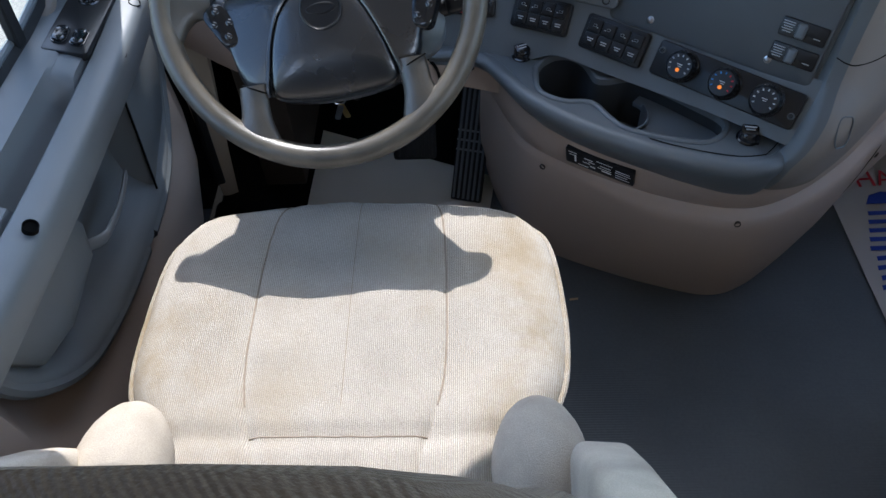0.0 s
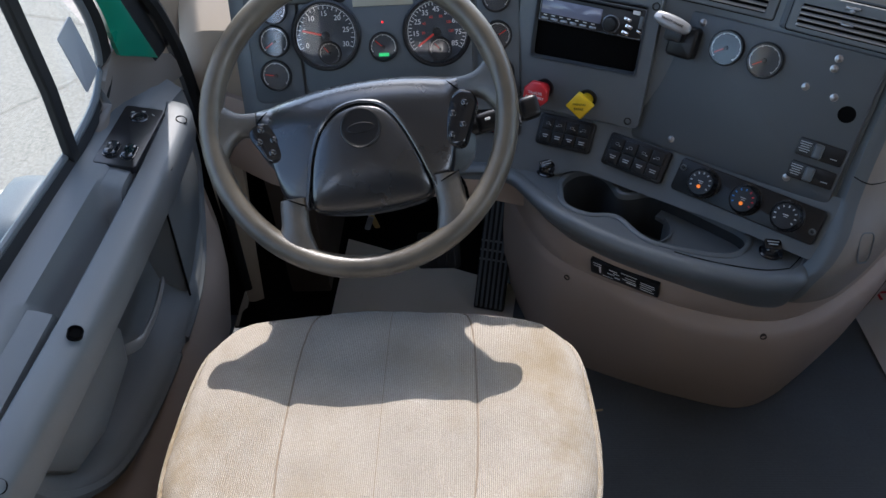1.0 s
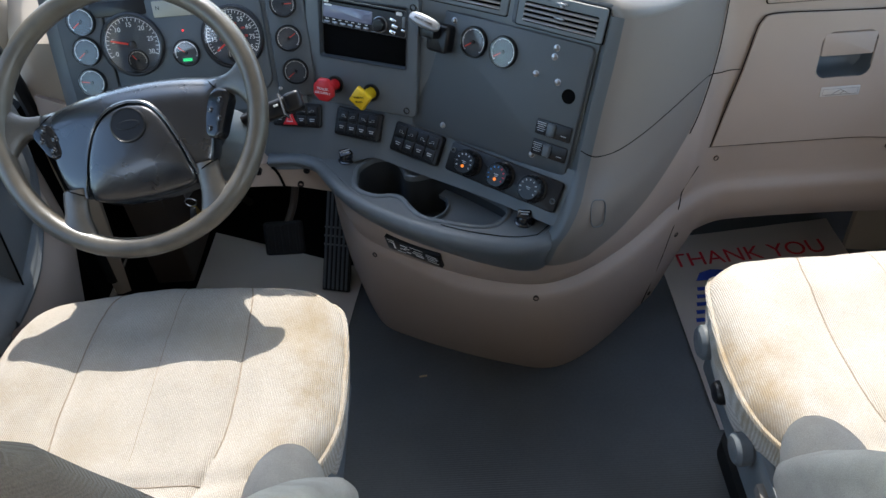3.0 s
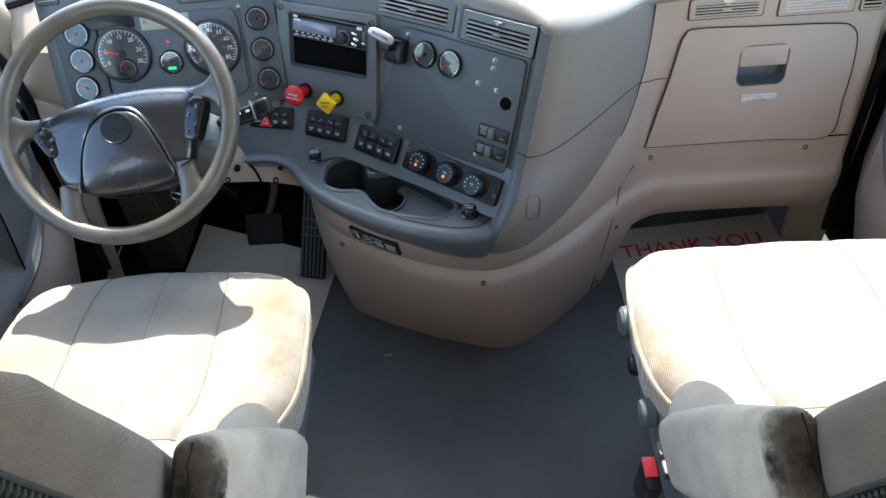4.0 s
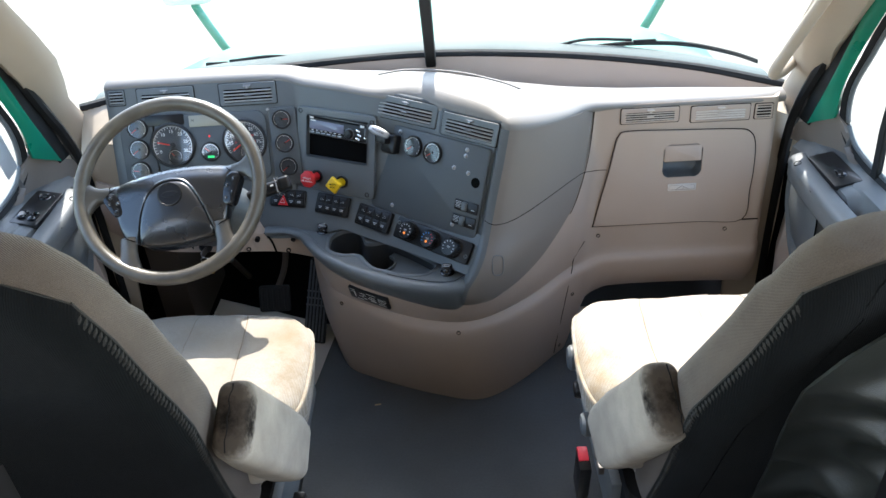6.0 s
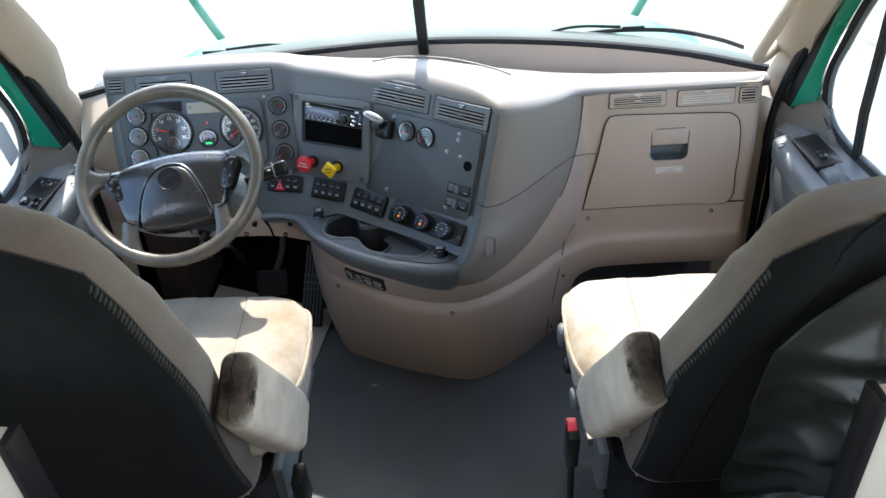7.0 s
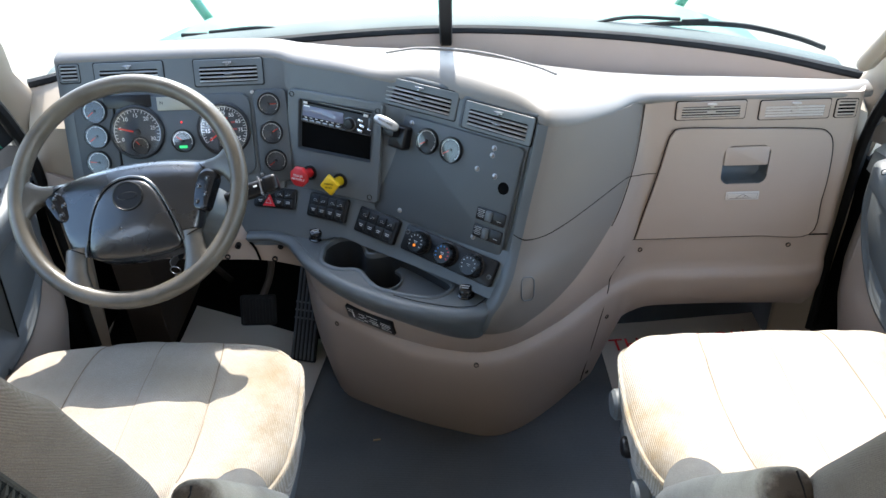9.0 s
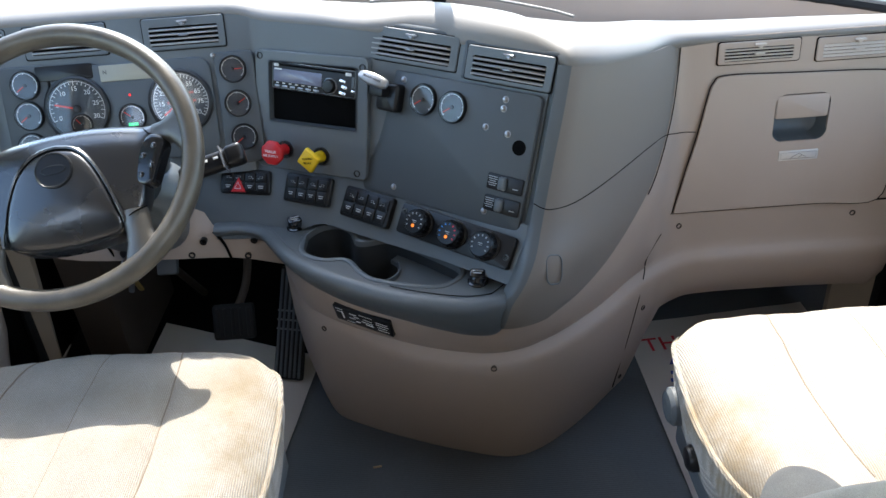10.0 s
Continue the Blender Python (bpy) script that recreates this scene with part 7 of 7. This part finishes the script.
    for e in (-1, 1):
        ang = radians(205) if e < 0 else radians(335)
        bm = bmesh.new()
        tube(bm, [rim_at(z, ang, 0.003) for z in zl], 0.0045, 6)
        part("back_piping", bm, STITCH, st)
        # slanting stitches over the edge
        bm = bmesh.new()
        for k in range(78):
            z = 0.44 + (panel_top(1) - 0.01 - 0.44) * k / 78
            lift = 0.002 * noise.noise(Vector((k * 0.7, e, xc)))
            tube(bm, [rim_at(z + 0.006, ang, 0.006), rim_at(z + 0.001, ang + e * -0.11, 0.0090 + lift), rim_at(z - 0.006, ang + e * -0.22, 0.0060)], 0.0026, 5)
        part("stitching", bm, STITCH, st, "slanting brown edge stitching")
    # armrests on both sides, tipped down to the front
    for e in (-1, 1):
        ax = xc + e * (0.292 if s > 0 else 0.250)
        turn = -e * (3 if s > 0 else 8)
        arm_m = Matrix.Translation((ax, 0.250, 0.776)) @ Matrix.Rotation(radians(turn), 4, "Z") @ Matrix.Translation((0, 0.080, -0.116)) @ Matrix.Rotation(radians(-56), 4, "X")
        bm = bmesh.new()
        rows = []
        for y, w, h in ((-0.140, 0.034, 0.086), (-0.138, 0.044, 0.102), (-0.131, 0.052, 0.112), (-0.115, 0.057, 0.117), (-0.04, 0.062, 0.122), (0.08, 0.068, 0.125), (0.17, 0.072, 0.120), (0.205, 0.070, 0.108), (0.225, 0.060, 0.090), (0.234, 0.044, 0.058)):
            rows.append([arm_m @ Vector((x + 0.003 * noise.noise(Vector((x * 30, y * 14, z * 30 + xc))), y, z + 0.003 * noise.noise(Vector((x * 20, y * 16, z * 20 + e))))) for x, z in rrect(w, h, 0.020, 5)])
        grid(bm, rows, close_u=True, caps=True)
        ar = part("armrest", bm, ARMCLOTH if s > 0 else PALEARMCLOTH, st, "grey-beige plush armrest")
        bm = bmesh.new()
        seam_ = [arm_m @ Vector((-e * 0.006 + x, -0.139 + 0.25 * max(0, abs(z) - 0.045), z)) for x, z in [(0.004 * noise.noise(Vector((k * 0.9, e, xc))) + 0.004, -0.05 + 0.10 * k / 12) for k in range(13)]]
        tube(bm, seam_, 0.0016, 5)
        part("torn_seam", bm, WORN, ar)
    # rounded wings at the foot of the backrest
    for e in (-1, 1):
        bm = bmesh.new()
        rows = []
        for k in range(15):
            b = math.pi * (0.02 + 0.96 * k / 14)
            rows.append([Vector((xc + e * 0.240 + 0.056 * math.sin(b) * math.cos(a), 0.470 - 0.090 * math.cos(b), 0.490 + 0.056 * math.sin(b) * math.sin(a))) for a in [2 * math.pi * j / 20 for j in range(20)]])
        grid(bm, rows, close_u=True, caps=True)
        part("wing", bm, ARMCLOTH, st, "grey-beige plush wing of the backrest")
    # base
    bm = bmesh.new()
    rows = []
    for z, w, l in ((0.0, 0.20, 0.20), (0.05, 0.20, 0.20), (0.06, 0.17, 0.18), (0.11, 0.185, 0.19), (0.16, 0.17, 0.18), (0.21, 0.185, 0.19), (0.26, 0.17, 0.18), (0.29, 0.22, 0.22), (0.345, 0.235, 0.23)):
        rows.append([Vector((xc + x, 0.64 + y, z)) for x, y in rrect(2 * w, 2 * l, 0.04, 4)])
    grid(bm, rows, close_u=True, caps=True)
    part("pedestal", bm, RUBBER, st, "black bellows pedestal")
    bm = bmesh.new()
    block(bm, Matrix.Translation((xc + s * 0.262, 0.62, 0.33)), (0.022, 0.40, 0.11), 0.008)
    cs = part("control_side", bm, DOORGREY, st, "blue-grey side cover with seat controls")
    for k, (y, z, r) in enumerate(((0.80, 0.37, 0.030), (0.70, 0.365, 0.020), (0.60, 0.36, 0.026)) if s < 0 else ()):
        bm = bmesh.new()
        m = Matrix.Translation((xc + s * 0.272, y, z)) @ Matrix.Rotation(radians(90 * s), 4, "Y")
        lathe(bm, m, [(r * 0.8, 0), (r, 0.006), (r, 0.022), (r * 0.8, 0.028), (0.001, 0.03)], 16)
        part("control_knob", bm, DOORGREY if k != 1 else BLACK, cs)
    for k in range(2 if s < 0 else 0):
        bm = bmesh.new()
        block(bm, Matrix.Translation((xc + s * 0.277, 0.53 - 0.035 * k, 0.35)), (0.014, 0.026, 0.022), 0.004)
        part("control_key", bm, GREY, cs)
    return st


seat(-0.573, 1, "stained beige corduroy driver seat with worn armrests", WORNCLOTH)
seat(0.603, -1, "sun-bleached beige corduroy passenger seat with worn armrests", SEATCLOTH)

# seat belt buckles
for x, y, up, red in ((0.279, 0.446, 0.036, True), (-0.262, 0.40, 0.0, False)):
    bk = thing("seat_belt_buckle", "black seat belt buckle with red button on a stalk" if red else "black seat belt buckle on a cable stalk", "buckle", "seat belt buckles")
    bm = bmesh.new()
    block(bm, Matrix.Translation((x, y, 0.355 + up)) @ Matrix.Rotation(radians(8), 4, "X"), (0.024, 0.050, 0.10), 0.006)
    part("housing", bm, BLACK, bk)
    if red:
        bm = bmesh.new()
        block(bm, Matrix.Translation((x - 0.001, y + 0.004, 0.402 + up)) @ Matrix.Rotation(radians(8), 4, "X"), (0.020, 0.032, 0.012), 0.003)
        part("button", bm, BUCKLERED, bk, "red release button")
    bm = bmesh.new()
    tube(bm, smooth_line([(x, y - 0.006, 0.31 + up), (x, y - 0.03, 0.18), (x, y - 0.06, 0.0)], 4), 0.007, 8)
    part("stalk", bm, RUBBER, bk)

# jacket hung on the passenger seat back
jk = thing("jacket", "dark olive nylon jacket hung over the passenger seat back", "jacket")


# crests of the folds: place, slope, height and reach
CRESTS = [(0.64, 0.985, 0.45, 0.045, 0.12), (0.62, 0.900, 0.30, 0.050, 0.12), (0.74, 0.855, 0.70, 0.045, 0.14), (0.58, 0.780, 1.70, 0.046, 0.10), (0.68, 0.700, 1.90, 0.060, 0.13), (0.57, 0.600, 2.20, 0.045, 0.09), (0.72, 0.540, 1.60, 0.055, 0.15), (0.62, 0.400, 1.30, 0.050, 0.15)]


def cloth(name, left, right, seed, out, label=""):
    """Hanging cloth over the seat back between a left and a right edge of (z, x), with deep slanting folds."""
    bm = bmesh.new()
    rows = []
    n, k = 140, 110
    z1, z0 = left[0][0], left[-1][0]
    for j in range(n + 1):
        v = j / n
        z = z1 + (z0 - z1) * v
        xa = [b + (d - b) * (a - z) / (a - c) for (a, b), (c, d) in zip(left, left[1:]) if c <= z + 1e-9 <= a + 2e-9][0]
        r = []
        for i in range(k + 1):
            u = i / k
            x = xa + (right - xa) * u
            f = (z - 0.44) / 0.66
            back = min(0.435 - 0.215 * f - 0.02 * math.sin(math.pi * max(0, f)) - 0.138, 0.26)
            fold = 0.026 * noise.noise(Vector((x * 7, z * 7, seed))) + 0.010 * noise.noise(Vector((x * 19, z * 19, seed)))
            fold += 0.034 * (1 - abs(noise.noise(Vector((x * 5.5 - z * 4, z * 6.5 + x * 3, seed + 4))))) ** 6
            for cx, cz, slope, tall, reach in CRESTS:
                wob = 0.020 * noise.noise(Vector((x * 8, cz * 5, seed)))
                off = (z - cz - slope * (x - cx) - wob) / math.sqrt(1 + slope * slope)
                along = math.exp(-((x - cx) / reach) ** 2)
                fold += tall * along * 1.45 / (1 + (off / (0.024 if off < 0 else 0.011)) ** 2) ** 0.8
            edge = min(1, 3.5 * u + 0.05) * min(1, 6 * v + 0.3)
            r.append(Vector((x, back - 0.010 - out - fold * edge, z)))
        rows.append(r)
    shell(bm, rows, 0.005)
    part(name, bm, JACKETCLOTH, jk, label)


cloth("body", [(1.07, 0.555), (1.03, 0.515), (0.98, 0.482), (0.92, 0.455), (0.86, 0.457), (0.80, 0.463), (0.70, 0.477), (0.60, 0.488), (0.45, 0.500), (0.22, 0.505)], 0.90, 1.3, 0.0)
cloth("collar", [(1.085, 0.62), (1.03, 0.57), (0.97, 0.56)], 0.88, 7.0, 0.020)
bm = bmesh.new()
rows = []
slv = smooth_line([(0.66, 0.150, 0.56), (0.56, 0.170, 0.520), (0.46, 0.205, 0.460), (0.37, 0.235, 0.395), (0.28, 0.255, 0.340)], 8)
for i, p in enumerate(slv):
    t = i / (len(slv) - 1)
    d = (slv[min(i + 1, len(slv) - 1)] - slv[max(i - 1, 0)]).normalized()
    up = Vector((0, -0.35, 1)) - d * d.dot(Vector((0, -0.35, 1)))
    up.normalize()
    side = d.cross(up)
    r = []
    for j in range(24):
        a = 2 * math.pi * j / 24
        w = 1 + 0.16 * noise.noise(Vector((t * 9, math.cos(a) * 1.2, math.sin(a) * 1.2)))
        r.append(p + up * math.cos(a) * (0.072 - 0.022 * t) * w + side * math.sin(a) * 0.030 * w)
    rows.append(r)
grid(bm, rows, close_u=True, caps=True)
part("sleeve", bm, JACKETCLOTH, jk)
for s, wd in ((1, "passenger"), (-1, "driver")):
    cb = thing("partition_panel", "beige partition panel with black edge trim behind the %s seat" % wd, "panel", "partition panels")
    e = 0.520 if s > 0 else 0.440
    bm = bmesh.new()
    block(bm, Matrix.Translation((s * (e + 1.08) / 2, 0.0, 0.48)), (1.08 - e, 0.03, 0.955 if s > 0 else 0.96), 0.006)
    part("board", bm, HEADLINER, cb)
    bm = bmesh.new()
    block(bm, Matrix.Translation((s * (e - 0.004), 0.0, 0.48)), (0.012, 0.036, 0.96), 0.003)
    part("edge_trim", bm, BLACK, cb)
